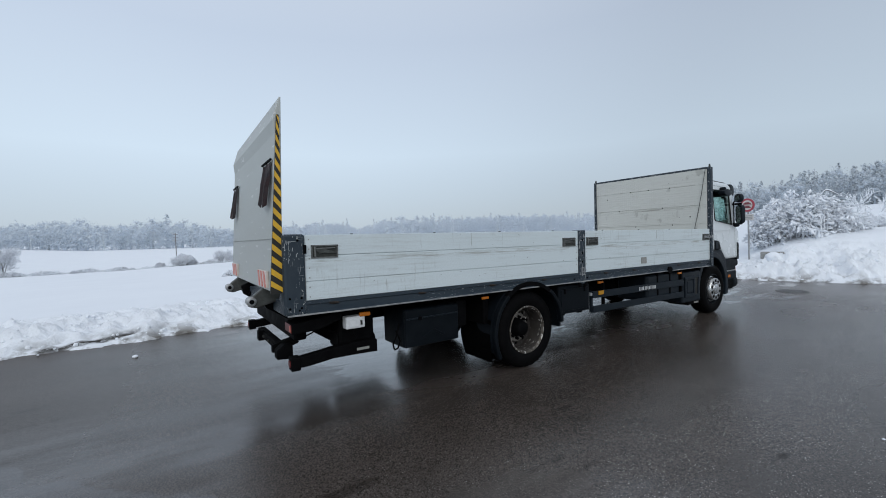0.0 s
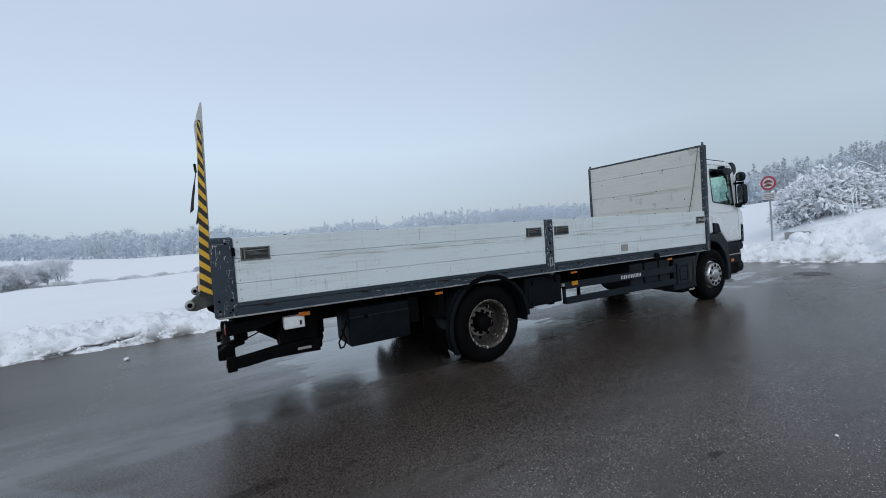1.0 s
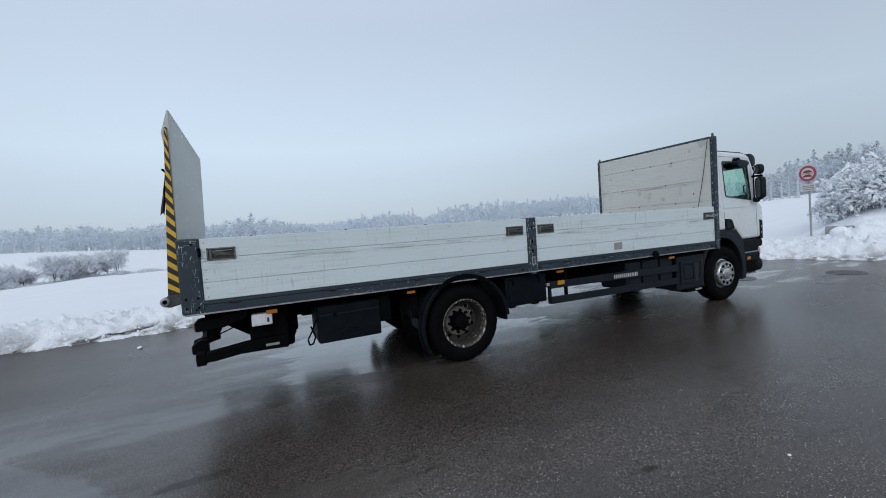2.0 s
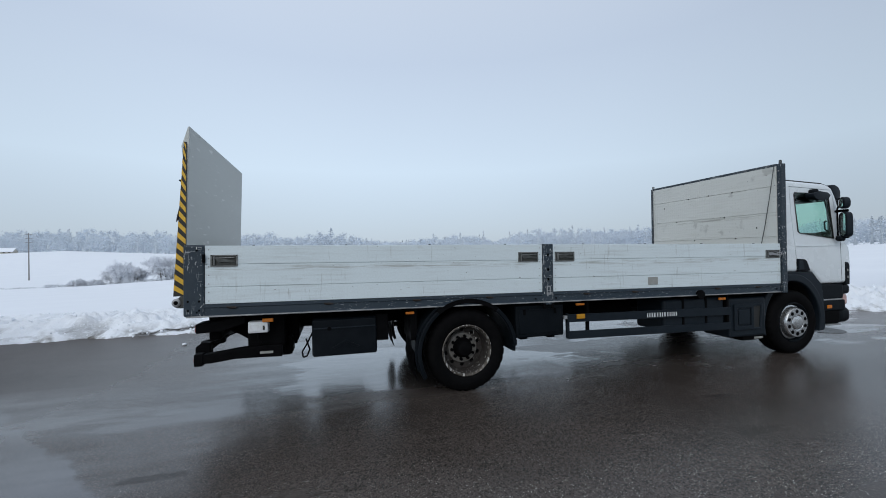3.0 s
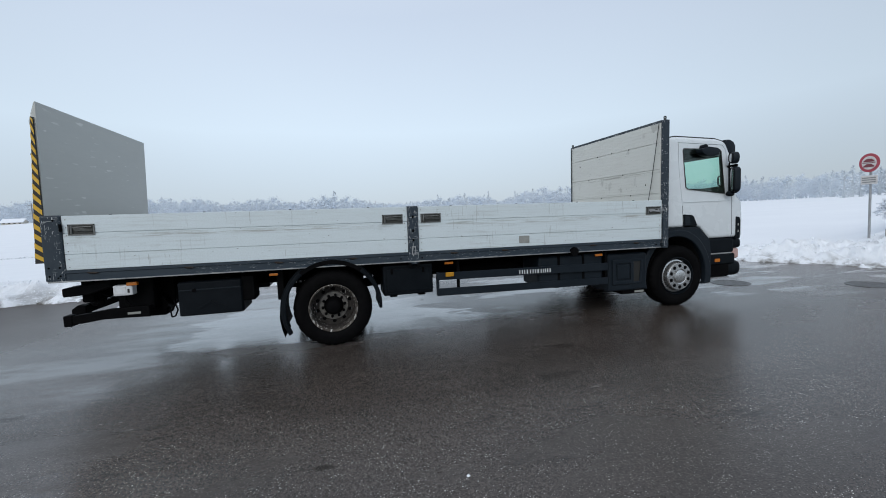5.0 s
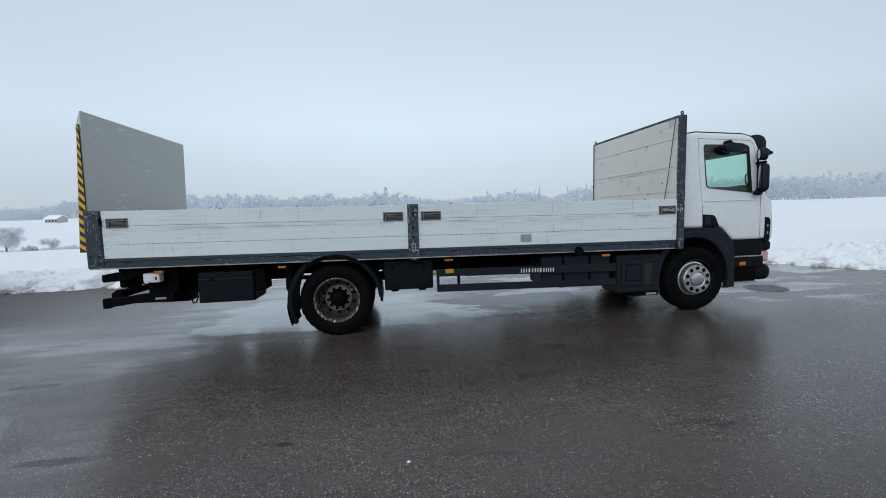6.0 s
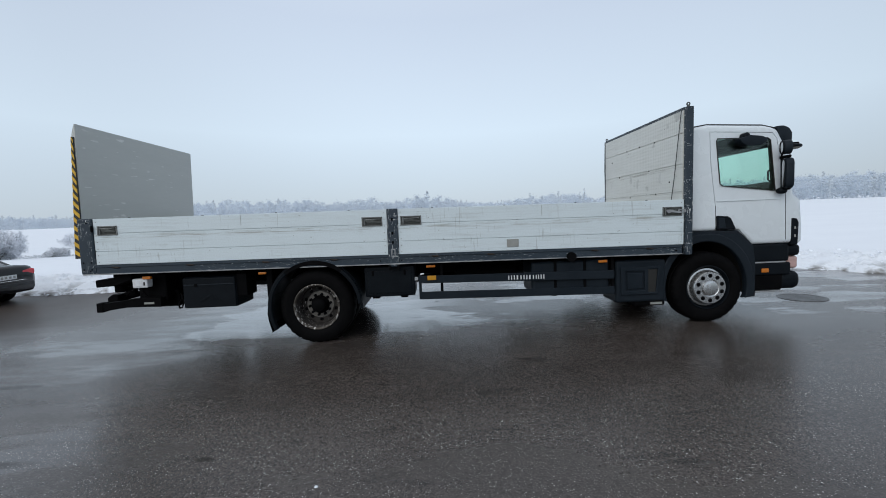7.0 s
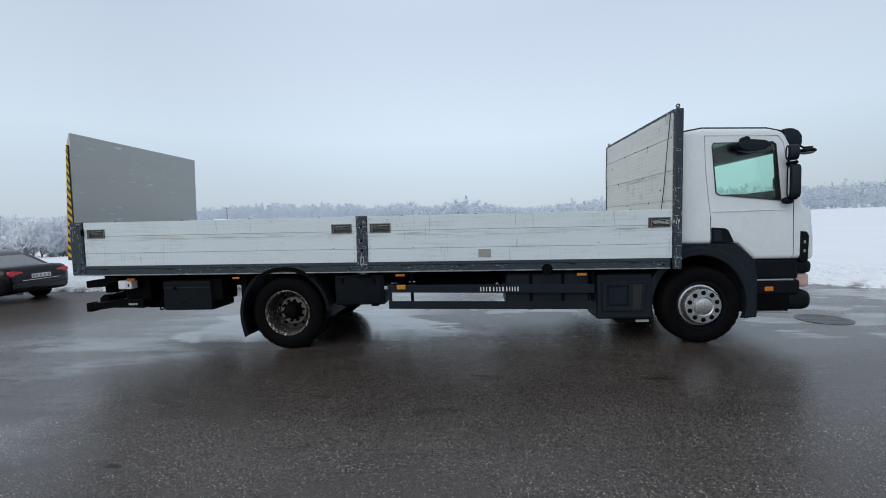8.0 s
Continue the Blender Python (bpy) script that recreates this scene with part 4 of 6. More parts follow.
for yc in (0.45, 2.05):
    br = part("hinge_bracket", prism([(-2.17, 1.10), (-2.10, 1.08), (-1.90, 1.13), (-1.86, 1.27), (-2.03, 1.27), (-2.12, 1.20)], yc - 0.04, yc + 0.04, bev=0.01), M_DARKSTEEL, truck, "grey cast hinge bracket with roller")
    smooth(part("roller", lathe([(0.0, -0.055), (0.030, -0.055), (0.044, -0.045), (0.044, 0.045), (0.030, 0.055), (0.0, 0.055)], 20, (-2.14, yc, 1.145)), M_STEEL, br))
    part("roller_core", rod((-2.14, yc - 0.06, 1.145), (-2.14, yc + 0.06, 1.145), 0.022, 12), M_BLACK, br)
    yl = yc + (0.12 if yc < 1 else -0.12)
    part("lift_arm", prism([(-2.02, 1.16), (-1.93, 1.20), (-1.25, 0.72), (-0.92, 0.72), (-0.92, 0.60), (-1.30, 0.58), (-2.00, 1.06)], yl - 0.045, yl + 0.045, bev=0.008), M_BLACK, truck, "black steel lift arm")
    yk = yc + (0.24 if yc < 1 else -0.24)
    bm = rod((-1.15, yk, 0.66), (-1.62, yk, 0.90), 0.042, 14)
    bm = rod((-1.62, yk, 0.90), (-1.95, yk, 1.08), 0.022, 12, bm)
    smooth(part("lift_cylinder", bm, M_BLACK, truck, "black hydraulic cylinder"))
part("rear_crossbeam", box(-1.80, -1.68, 0.30, W - 0.30, 0.74, 1.03, 0.02), M_BLACK, truck, "black rear crossbeam")
part("lift_frame", box(-1.34, -0.90, 0.48, W - 0.48, 0.64, 1.03, 0.02), M_BLACK, truck, "black tail-lift frame under the bed")
smooth(part("lift_cross_tube", rod((-1.02, 0.35, 0.64), (-1.02, 2.15, 0.64), 0.075, 20), M_BLACK, truck))
part("pump_unit", box(-1.40, -1.02, 0.20, 0.50, 0.60, 1.0, 0.03), M_BLACK, truck, "black hydraulic unit of the tail lift")
bar = part("underrun_bar", box(-1.90, -1.82, 0.42, 1.62, 0.595, 0.675, 0.010), M_BLACK, truck, "black rear underrun bar")
part("reflector", rod((-1.935, 0.62, 0.615), (-1.92, 0.62, 0.615), 0.03, 14), M_STEEL, bar)
bm = prism([(-1.95, 0.68), (-1.70, 0.74), (-1.70, 0.66), (-1.95, 0.60)], 0.55, 0.62, bev=0.006)
part("bar_clamp", bm, M_BLACK, bar)
part("bar_end", prism([(-1.95, 0.575), (-1.80, 0.560), (-1.80, 0.70), (-1.88, 0.71), (-1.95, 0.66)], 0.36, 0.48, bev=0.012), M_BLACK, bar)
for y in (0.70, 0.98, 1.24):
    part("bar_bolt", rod((-1.915, y, 0.635), (-1.895, y, 0.635), 0.016, 6), M_DARKSTEEL, bar)
part("bar_clamp", box(-1.95, -1.88, 1.30, 1.40, 0.575, 0.69, 0.012), M_BLACK, bar)
for y0, y1 in ((0.09, 0.19), (W - 0.19, W - 0.09)):
    sup = part("support_arm", prism([(-1.85, 0.535), (-1.84, 0.625), (-1.62, 0.65), (-1.45, 0.672), (-1.20, 0.685), (-1.04, 0.68), (-1.04, 0.555), (-1.22, 0.562), (-1.50, 0.565), (-1.72, 0.538)], y0, y1, bev=0.008), M_BLACK, truck, "black tail-lift support leg")
    part("end_block", box(-1.885, -1.80, y0 - 0.008, y1 + 0.008, 0.515, 0.64, 0.010), M_BLACK, sup)
    part("motor_box", box(-1.24, -0.955, y0 + 0.26 if y0 < 1 else y1 - 0.52, y0 + 0.52 if y0 < 1 else y1 - 0.26, 0.505, 0.735, 0.035), M_BLACK, sup)
    part("scuffed_label", box(-1.26, -1.13, y0 - 0.003 if y0 < 1 else y1, y0 if y0 < 1 else y1 + 0.003, 0.60, 0.625, 0.0), M_TAG, sup)
    part("end_reflector", rod((-1.893, (y0 + y1) / 2, 0.578), (-1.88, (y0 + y1) / 2, 0.578), 0.034, 14), M_LENS, sup, "round red reflector")
    br = part("lamp_bracket", prism([(-1.87, 0.945), (-1.60, 0.975), (-1.40, 1.02), (-1.40, 0.93), (-1.62, 0.86), (-1.868, 0.848)], y0 - 0.0, y0 + 0.24 if y0 < 1 else y1, bev=0.012), M_BLACK, truck)
    lamp = part("tail_lamp", box(-1.875, -1.855, y0 + 0.012 if y0 < 1 else y1 - 0.23, y0 + 0.23 if y0 < 1 else y1 - 0.012, 0.86, 0.935, 0.006), M_LENS, truck, "red tail lamp cluster")
    part("amber_segment", box(-1.878, -1.86, y0 + 0.02 if y0 < 1 else y1 - 0.07, y0 + 0.07 if y0 < 1 else y1 - 0.02, 0.868, 0.928, 0.004), M_REFL_R, lamp)
    # white lift control box with amber marker
    s0, s1 = (y0 - 0.03, y0 + 0.08) if y0 < 1 else (y1 - 0.08, y1 + 0.03)
    if y0 < 1:
        cb = part("control_box", box(-1.37, -1.175, s0, s1, 0.825, 0.945, 0.012), M_LABEL, truck, "white tail-lift control box")
        part("box_lid", box(-1.345, -1.24, s0 - 0.006, s0 + 0.002, 0.845, 0.92, 0.004), M_LABEL, cb)
        part("box_mark", box(-1.225, -1.205, s0 - 0.004, s0 + 0.002, 0.855, 0.90, 0.0), M_INK, cb)
        part("amber_marker", box(-1.23, -1.12, s0 - 0.012, s0 + 0.03, 0.935, 0.975, 0.008), M_ORANGE, cb, "amber side marker lamp")
        smooth(part("cable", pipe([(-1.27, s0 + 0.05, 0.83), (-1.28, s0 + 0.05, 0.77), (-1.24, s0 + 0.07, 0.70)], 0.012), M_BLACK, cb))
smooth(part("hose", pipe([(-0.80, 0.14, 0.72), (-0.76, 0.13, 0.60), (-0.79, 0.13, 0.53), (-0.83, 0.13, 0.52), (-0.84, 0.14, 0.58), (-0.79, 0.15, 0.66), (-0.72, 0.2, 0.80)], 0.009), M_BLACK, truck, "dangling black hose loop"))

for k, (x, y, z) in enumerate(((-1.02, 0.42, 0.86), (-0.99, 0.40, 0.84), (-0.97, 0.44, 0.88))):
    smooth(part("hose", pipe([(x, y, z + 0.08), (x - 0.02, y - 0.02, z), (x - 0.05 - 0.02 * k, y - 0.03, z - 0.10), (x - 0.12, y - 0.02, z - 0.20), (x - 0.16, y, z - 0.27)], 0.009), M_BLACK, truck))
for pts in (((-1.78, 0.44, 0.70), (-1.70, 0.40, 0.74), (-1.60, 0.42, 0.77), (-1.52, 0.46, 0.80)), ((-1.62, 0.24, 0.90), (-1.56, 0.22, 0.85), (-1.46, 0.24, 0.79), (-1.30, 0.30, 0.74)), ((-1.84, 0.56, 0.68), (-1.78, 0.50, 0.66), (-1.72, 0.46, 0.70))):
    smooth(part("lift_cable", pipe(pts, 0.007), M_BLACK, truck, "thin black tail-lift cable"))

# chassis
for y in (0.85, 1.58):
    part("chassis_rail", box(-1.75, 7.3, y, y + 0.08, 0.74, 1.02, 0.01), M_BLACK, truck, "black steel chassis rail")
for x in (-1.6, -0.9, 0.3, 1.7, 2.9, 4.0, 5.2, 6.9):
    part("cross_member", box(x - 0.05, x + 0.05, 0.93, 1.58, 0.78, 0.98, 0.01), M_BLACK, truck)
for x in np.arange(-1.5, 5.8, 0.62):
    part("floor_bearer", box(float(x) - 0.035, float(x) + 0.035, 0.05, W - 0.05, 1.02 - 0.0096 * (float(x) + 1.8), 1.09 - 0.0096 * (float(x) + 1.8), 0.004), M_BLACK, truck)
for x, r in ((1.01, 0.09), (6.29, 0.07)):
    axle = part("axle", rod((x, 0.30, 0.485), (x, W - 0.30, 0.485), r, 18), M_BLACK, truck)
smooth(part("differential", ball((1.01, 1.25, 0.50), 0.26, None, 20, (1, 0.8, 0.95)), M_BLACK, truck))
smooth(part("prop_shaft", rod((1.2, 1.25, 0.55), (4.9, 1.25, 0.75), 0.055, 14), M_BLACK, truck))
for x in (1.01, 6.29):
    for y in (0.80, 1.62):
        part("leaf_spring", prism([(x - 0.75, 0.68), (x, 0.60), (x + 0.75, 0.68), (x + 0.75, 0.73), (x, 0.67), (x - 0.75, 0.73)], y, y + 0.09), M_BLACK, truck)
part("gearbox", box(4.6, 5.7, 0.95, 1.55, 0.48, 0.95, 0.06), M_BLACK, truck)
part("engine", box(5.7, 7.1, 0.80, 1.70, 0.50, 1.05, 0.08), M_BLACK, truck)
smooth(part("air_tank", rod((2.9, 0.75, 0.72), (3.8, 0.75, 0.72), 0.13, 22), M_BLACK, truck))


# wheels
def rib(k, i):
    return -0.010 if i % 4 == 0 and k in (4, 5, 10, 11) else 0.0


def tyre_mesh(y0, y1, r=0.490):
    w = y1 - y0
    pro = [(0.297, 0.02), (0.315, 0.0), (0.40, -0.012), (0.452, 0.004), (r - 0.012, 0.022), (r - 0.002, 0.045), (r, 0.08), (r - 0.012, w * 0.36), (r, w * 0.38), (r, w * 0.62), (r - 0.002, w - 0.045), (r - 0.012, w - 0.022), (0.452, w - 0.004), (0.40, w + 0.012), (0.315, w), (0.297, w - 0.02)]
    bm = lathe([(a, b + y0) for a, b in pro], 120, wobble=rib, closed=True)
    return bm


def ring_holes(n, rad, r, k=10, squash=1.0, start=0.0):
    out = []
    for i in range(n):
        a = start + 2 * math.pi * i / n
        out.append([(rad * math.cos(a) + r * (math.cos(a) * squash * math.cos(b) - math.sin(a) * math.sin(b)), rad * math.sin(a) + r * (math.sin(a) * squash * math.cos(b) + math.cos(a) * math.sin(b))) for b in np.linspace(0, 2 * math.pi, k, endpoint=False)])
    return out


def circle(r, n=48):
    return [(r * math.cos(a), r * math.sin(a)) for a in np.linspace(0, 2 * math.pi, n, endpoint=False)]


def rear_wheel():
    """Twin wheel; local y runs inwards from the outer face of the tyre."""
    w = part("rear_wheel", tyre_mesh(0.0, 0.27), M_RUBBER)
    smooth(w, 40)
    smooth(part("inner_tyre", tyre_mesh(0.33, 0.60), M_RUBBER, w), 40)
    rim = lathe([(0.298, 0.012), (0.305, 0.004), (0.292, 0.0), (0.284, 0.012), (0.272, 0.03), (0.262, 0.10), (0.268, 0.22), (0.25, 0.235), (0.25, 0.25), (0.285, 0.24), (0.29, 0.03)], 64, closed=True)
    rim_ob = smooth(part("rim", rim, M_BARREL, w, "grimy steel rim with flaking bright edge"), 50)
    smooth(part("rim_lip", lathe([(0.306, 0.002), (0.296, -0.004), (0.284, 0.004), (0.276, 0.022), (0.288, 0.010), (0.300, 0.006)], 64, closed=True), M_RIM, rim_ob, "bright flaking rim lip"), 60)
    disc = prism(circle(0.258), 0.215, 0.228, ring_holes(10, 0.214, 0.027, 12, 0.8, 0.3))
    part("wheel_disc", disc, M_BARREL, rim_ob)
    dish = lathe([(0.190, 0.228), (0.184, 0.200), (0.178, 0.190), (0.110, 0.188), (0.110, 0.228)], 48, closed=True)
    smooth(part("nut_flange", dish, M_FLANGE, rim_ob, "pale worn ring under the wheel nuts"), 40)
    smooth(part("hub", lathe([(0.0, 0.060), (0.070, 0.062), (0.088, 0.075), (0.098, 0.10), (0.104, 0.15), (0.120, 0.168), (0.124, 0.189)], 32), M_BLACK, rim_ob, "black greasy drive hub"), 40)
    for i in range(10):
        a = 2 * math.pi * (i + 0.2) / 10
        c = (0.140 * math.cos(a), 0.140 * math.sin(a))
        nut = rod((c[0], 0.150, c[1]), (c[0], 0.190, c[1]), 0.0190, 6)
        nut = rod((c[0], 0.140, c[1]), (c[0], 0.152, c[1]), 0.011, 8, nut)
        part("wheel_nut", nut, M_BLACK, rim_ob)
    part("brake_drum", rod((0, 0.24, 0), (0, 0.33, 0), 0.235, 32), M_BLACK, w)
    return w


def front_wheel():
    w = part("front_wheel", tyre_mesh(0.0, 0.29, 0.486), M_RUBBER)
    smooth(w, 40)
    rim = lathe([(0.298, 0.015), (0.304, 0.006), (0.293, 0.0), (0.282, 0.015), (0.272, 0.05), (0.255, 0.11), (0.25, 0.13), (0.285, 0.12), (0.29, 0.03)], 64, closed=True)
    rim_ob = smooth(part("rim", rim, M_PLASTIC, w, "dark front rim"), 50)
    part("rim_dish", rod((0, 0.115, 0), (0, 0.13, 0), 0.256, 40), M_BLACK, rim_ob)
    vent = prism(circle(0.255), 0.105, 0.114, ring_holes(10, 0.224, 0.024, 10, 0.75, 0.31))
    part("vent_ring", vent, M_HUBCAP, rim_ob)
    cone = lathe([(0.262, 0.06), (0.258, 0.045), (0.238, 0.040), (0.230, 0.0), (0.222, -0.030), (0.212, -0.042), (0.122, -0.045), (0.116, -0.040)], 48)
    smooth(part("wheel_trim", cone, M_HUBCAP, rim_ob, "polished ten-hole wheel trim"), 40)
    smooth(part("centre_cap", lathe([(0.0, -0.066), (0.07, -0.065), (0.100, -0.055), (0.106, -0.042)], 36), M_HUBCAP, rim_ob))
    for i in range(10):
        a = 2 * math.pi * (i + 0.5) / 10
        c = (0.168 * math.cos(a), 0.168 * math.sin(a))
        part("nut_cap", ball((c[0], -0.044, c[1]), 0.029, None, 12, (1, 0.4, 1)), M_BLACK, rim_ob)
    return w


for make, x, y, z in ((rear_wheel, 1.02, 0.035, 0.467), (front_wheel, 6.315, 0.115, 0.466)):
    w = make()
    w.parent = truck
    w.matrix_basis = pose(x, y, z)
    tagged(w, "dirty twin rear wheel with black rubber tyre" if make is rear_wheel else "front wheel with black tyre and polished trim")
    other = copy_thing(w, pose(x, W - y, z, 0, 0, 180))


# rear mudguard and flap
def guard(y0, y1, cx=1.01):
    outer, inner = arc(cx, 0.485, 0.625, 200, -6, 26), arc(cx, 0.485, 0.59, -6, 200, 26)
    outer = [(x, min(z, 1.022)) for x, z in outer]
    inner = [(x, min(z, 0.995)) for x, z in inner]
    return prism(outer + inner, y0, y1)


for y0, y1 in ((0.02, 0.62), (W - 0.62, W - 0.02)):
    g = smooth(part("mudguard", guard(y0, y1), M_PLASTIC, truck, "black plastic rear mudguard"), 40)
    lip_y = (-0.045, 0.03) if y0 < 1 else (W - 0.03, W + 0.045)
    for a0, a1 in ((208, 128), (52, 2)):
        part("guard_lip", prism(arc(1.02, 0.475, 0.612, a0, a1, 16) + arc(1.02, 0.475, 0.562, a1, a0, 16), *lip_y, bev=0.012, seg=3), M_PLASTIC, g, "black rubber edge round the wheel")
    part("guard_crown", prism(arc(1.02, 0.475, 0.612, 130, 50, 18) + arc(1.02, 0.475, 0.560, 50, 130, 18), -0.030 if y0 < 1 else W - 0.03, 0.03 if y0 < 1 else W + 0.030, bev=0.004), M_BLACK, g)
    bm = bmesh.new()
    cols = [[bm.verts.new((0.405 - 0.012 * min(i, 3) + 0.011 * max(0, i - 3) ** 1.5 + 0.005 * math.sin(j + 0.6 * i), y0 + 0.57 * j / 5, 0.67 - 0.086 * i)) for j in range(6)] for i in range(7)]
    for i in range(6):
        for j in range(5):
            bm.faces.new((cols[i][j], cols[i][j + 1], cols[i + 1][j + 1], cols[i + 1][j]))
    bmesh.ops.solidify(bm, geom=bm.faces[:], thickness=0.014)
    part("mudflap", bm, M_RUBBER, g, "black rubber mudflap")
part("flap_bracket", box(0.36, 0.44, 0.10, 0.60, 0.62, 1.0, 0.01), M_BLACK, truck)

# boxes and guards along the near side and the far side
for flip in (False, True):
    Y = (lambda a, b: (W - b, W - a)) if flip else (lambda a, b: (a, b))
    tb = part("toolbox", box(-0.735, -0.03, *Y(0.085, 0.58), 0.515, 0.930, 0.03, seg=3), M_PLASTIC, truck, "dark plastic under-bed toolbox")
    lid = part("toolbox_lid", box(-0.725, -0.04, *Y(0.066, 0.095), 0.525, 0.920, 0.024, seg=3), M_PLASTIC, tb)
    part("lid_trim", box(-0.715, -0.05, *Y(0.056, 0.069), 0.822, 0.836, 0.003), M_ARCH, lid)
    part("lid_lock", rod((-0.55, W - 0.048 if flip else 0.048, 0.826), (-0.55, W - 0.072 if flip else 0.072, 0.826), 0.022, 12), M_BLACK, lid)
    for quad in ([(-0.52, 0.615), (-0.49, 0.600), (-0.375, 0.665), (-0.375, 0.695)], [(-0.23, 0.615), (-0.26, 0.600), (-0.375, 0.665), (-0.375, 0.695)]):
        part("lid_rib", prism(quad, *Y(0.060, 0.070), bev=0.003), M_PLASTIC, lid)
    part("toolbox_bracket", box(-0.08, 0.02, *Y(0.30, 0.58), 0.62, 1.0, 0.01), M_BLACK, truck)
    part("side_box_bracket", box(-0.04, 0.10, *Y(0.10, 0.40), 0.65, 0.95, 0.01), M_BLACK, truck)
    mb = part("battery_box", box(1.665, 2.33, *Y(0.07, 0.55), 0.555, 0.955, 0.02, seg=3), M_PLASTIC, truck, "dark battery box with moulded cover")
    part("box_panel", box(1.71, 2.29, *Y(0.058, 0.075), 0.60, 0.90, 0.015), M_PLASTIC, mb)
    for x in (1.78, 2.2):
        part("box_clip", box(x - 0.015, x + 0.015, *Y(0.045, 0.07), 0.84, 0.91, 0.006), M_BLACK, mb)
    for x in (1.80, 2.18):
        part("box_foot", box(x - 0.05, x + 0.05, *Y(0.12, 0.4), 0.525, 0.56, 0.01), M_BLACK, mb)
    # side guard
    sg = part("side_guard", prism([(2.38, 0.715), (2.38, 0.815), (5.0, 0.775), (5.0, 0.66)], *Y(0.045, 0.075), bev=0.006), M_ARCH, truck, "slate grey aluminium side guard")
    part("guard_plank", prism([(2.385, 0.50), (2.385, 0.60), (5.0, 0.555), (5.0, 0.455)], *Y(0.045, 0.075), bev=0.006), M_ARCH, sg)
    for x, z1 in ((2.40, 0.82), (2.69, 0.99), (4.99, 0.97)):
        part("guard_post", box(x - 0.018, x + 0.018, *Y(0.076, 0.12), 0.46 if x > 4 else 0.50, z1, 0.005), M_ARCH if x < 2.5 else M_BLACK, sg)
    part("guard_end", box(2.33, 2.375, *Y(0.05, 0.10), 0.755, 0.80, 0.006), M_STEEL, sg)
    for x0, x1, z0, z1 in ((2.49, 2.61, 0.925, 0.955), (2.50, 2.615, 0.755, 0.815), (0.29, 0.39, 0.935, 0.965), (4.78, 4.90, 0.885, 0.92)):
        part("side_marker", box(x0, x1, *Y(0.025, 0.05), z0, z1, 0.006), M_ORANGE if z0 > 0.86 else M_AMBER, truck, "amber side marker lamp")
    # name shown only as plain white bars
    xs = 3.575
    for wdt in (0.026, 0.026, 0.028, 0.040, 0.030, 0.028, 0.026, 0.040, 0.028, 0.022, 0.022, 0.026, 0.028):
        zb = 0.703 - (xs - 3.57) * 0.015
        part("lettering_bar", prism([(xs, zb + 0.008), (xs + wdt * 0.48, zb + 0.008), (xs + wdt * 0.48, zb + 0.064), (xs, zb + 0.064)], *Y(0.040, 0.046)), M_LABEL, sg)
        xs += wdt + 0.0105
    tank = part("fuel_tank", box(3.90, 4.96, *Y(0.10, 0.66), 0.48, 0.925, 0.05, seg=4), M_ARCH, truck, "dark fuel tank behind the side guard")
    for x in (4.22, 4.62):
        part("tank_strap", box(x - 0.02, x + 0.02, *Y(0.09, 0.67), 0.472, 0.938, 0.01), M_BLACK, tank)
        part("tank_foot", box(x - 0.04, x + 0.04, *Y(0.15, 0.4), 0.44, 0.49, 0.01), M_BLACK, tank)
    part("filler_cap", rod((4.405, W + 0.02 if flip else -0.035, 0.985), (4.405, W - 0.06 if flip else 0.06, 0.985), 0.064, 24), M_BLACK, tank, "black round filler cap")
    # moulded box behind the front wheel
    sp = part("air_box", box(5.035, 5.72, *Y(0.09, 0.55), 0.315, 0.890, 0.035, seg=3), M_ARCH, truck, "slate grey moulded air box")
    part("box_frame", prism([(5.10, 0.42), (5.60, 0.42), (5.64, 0.80), (5.10, 0.80)], *Y(0.066, 0.094), [[(5.16, 0.48), (5.42, 0.48), (5.42, 0.74), (5.16, 0.74)], [(5.47, 0.45), (5.57, 0.45), (5.60, 0.76), (5.47, 0.76)]], 0.010), M_ARCH, sp)
    part("box_cover", prism([(5.185, 0.50), (5.40, 0.50), (5.395, 0.72), (5.185, 0.72)], *Y(0.070, 0.094), bev=0.016, seg=3), M_ARCH, sp)
    part("box_vent", box(5.465, 5.605, *Y(0.082, 0.0935), 0.445, 0.765, 0.0), M_INK, sp)
    part("entry_step", box(5.30, 5.72, *Y(0.12, 0.5), 0.25, 0.33, 0.02), M_BLACK, truck)
    part("step_label", box(5.52, 5.68, *Y(0.115, 0.12), 0.27, 0.30, 0.0), M_TAG, truck)

# ---- cab ----
CAB = [(6.055, 1.265), (6.74, 1.255), (6.95, 1.055), (7.62, 1.05), (7.66, 1.35), (7.635, 1.64), (7.535, 1.735), (7.415, 2.42), (7.33, 2.60), (7.12, 2.65), (6.36, 2.685), (6.11, 2.65), (6.055, 2.52)]
SHRINK = [(6.10, 1.31), (6.76, 1.30), (6.97, 1.10), (7.57, 1.10), (7.61, 1.35), (7.585, 1.62), (7.485, 1.735), (7.365, 2.40), (7.29, 2.55), (7.10, 2.60), (6.36, 2.63), (6.14, 2.60), (6.10, 2.50)]
WIN = [(6.450, 2.462), (6.470, 2.495), (7.150, 2.482), (7.188, 2.45), (7.240, 1.772), (6.525, 1.862), (6.492, 1.89)]
DOOR = [(6.365, 2.588), (7.215, 2.55), (7.275, 2.47), (7.385, 1.74), (7.395, 1.10), (7.365, 1.050), (6.955, 1.052), (6.76, 1.262), (6.432, 1.272), (6.430, 1.60), (6.400, 1.88), (6.372, 2.20)]


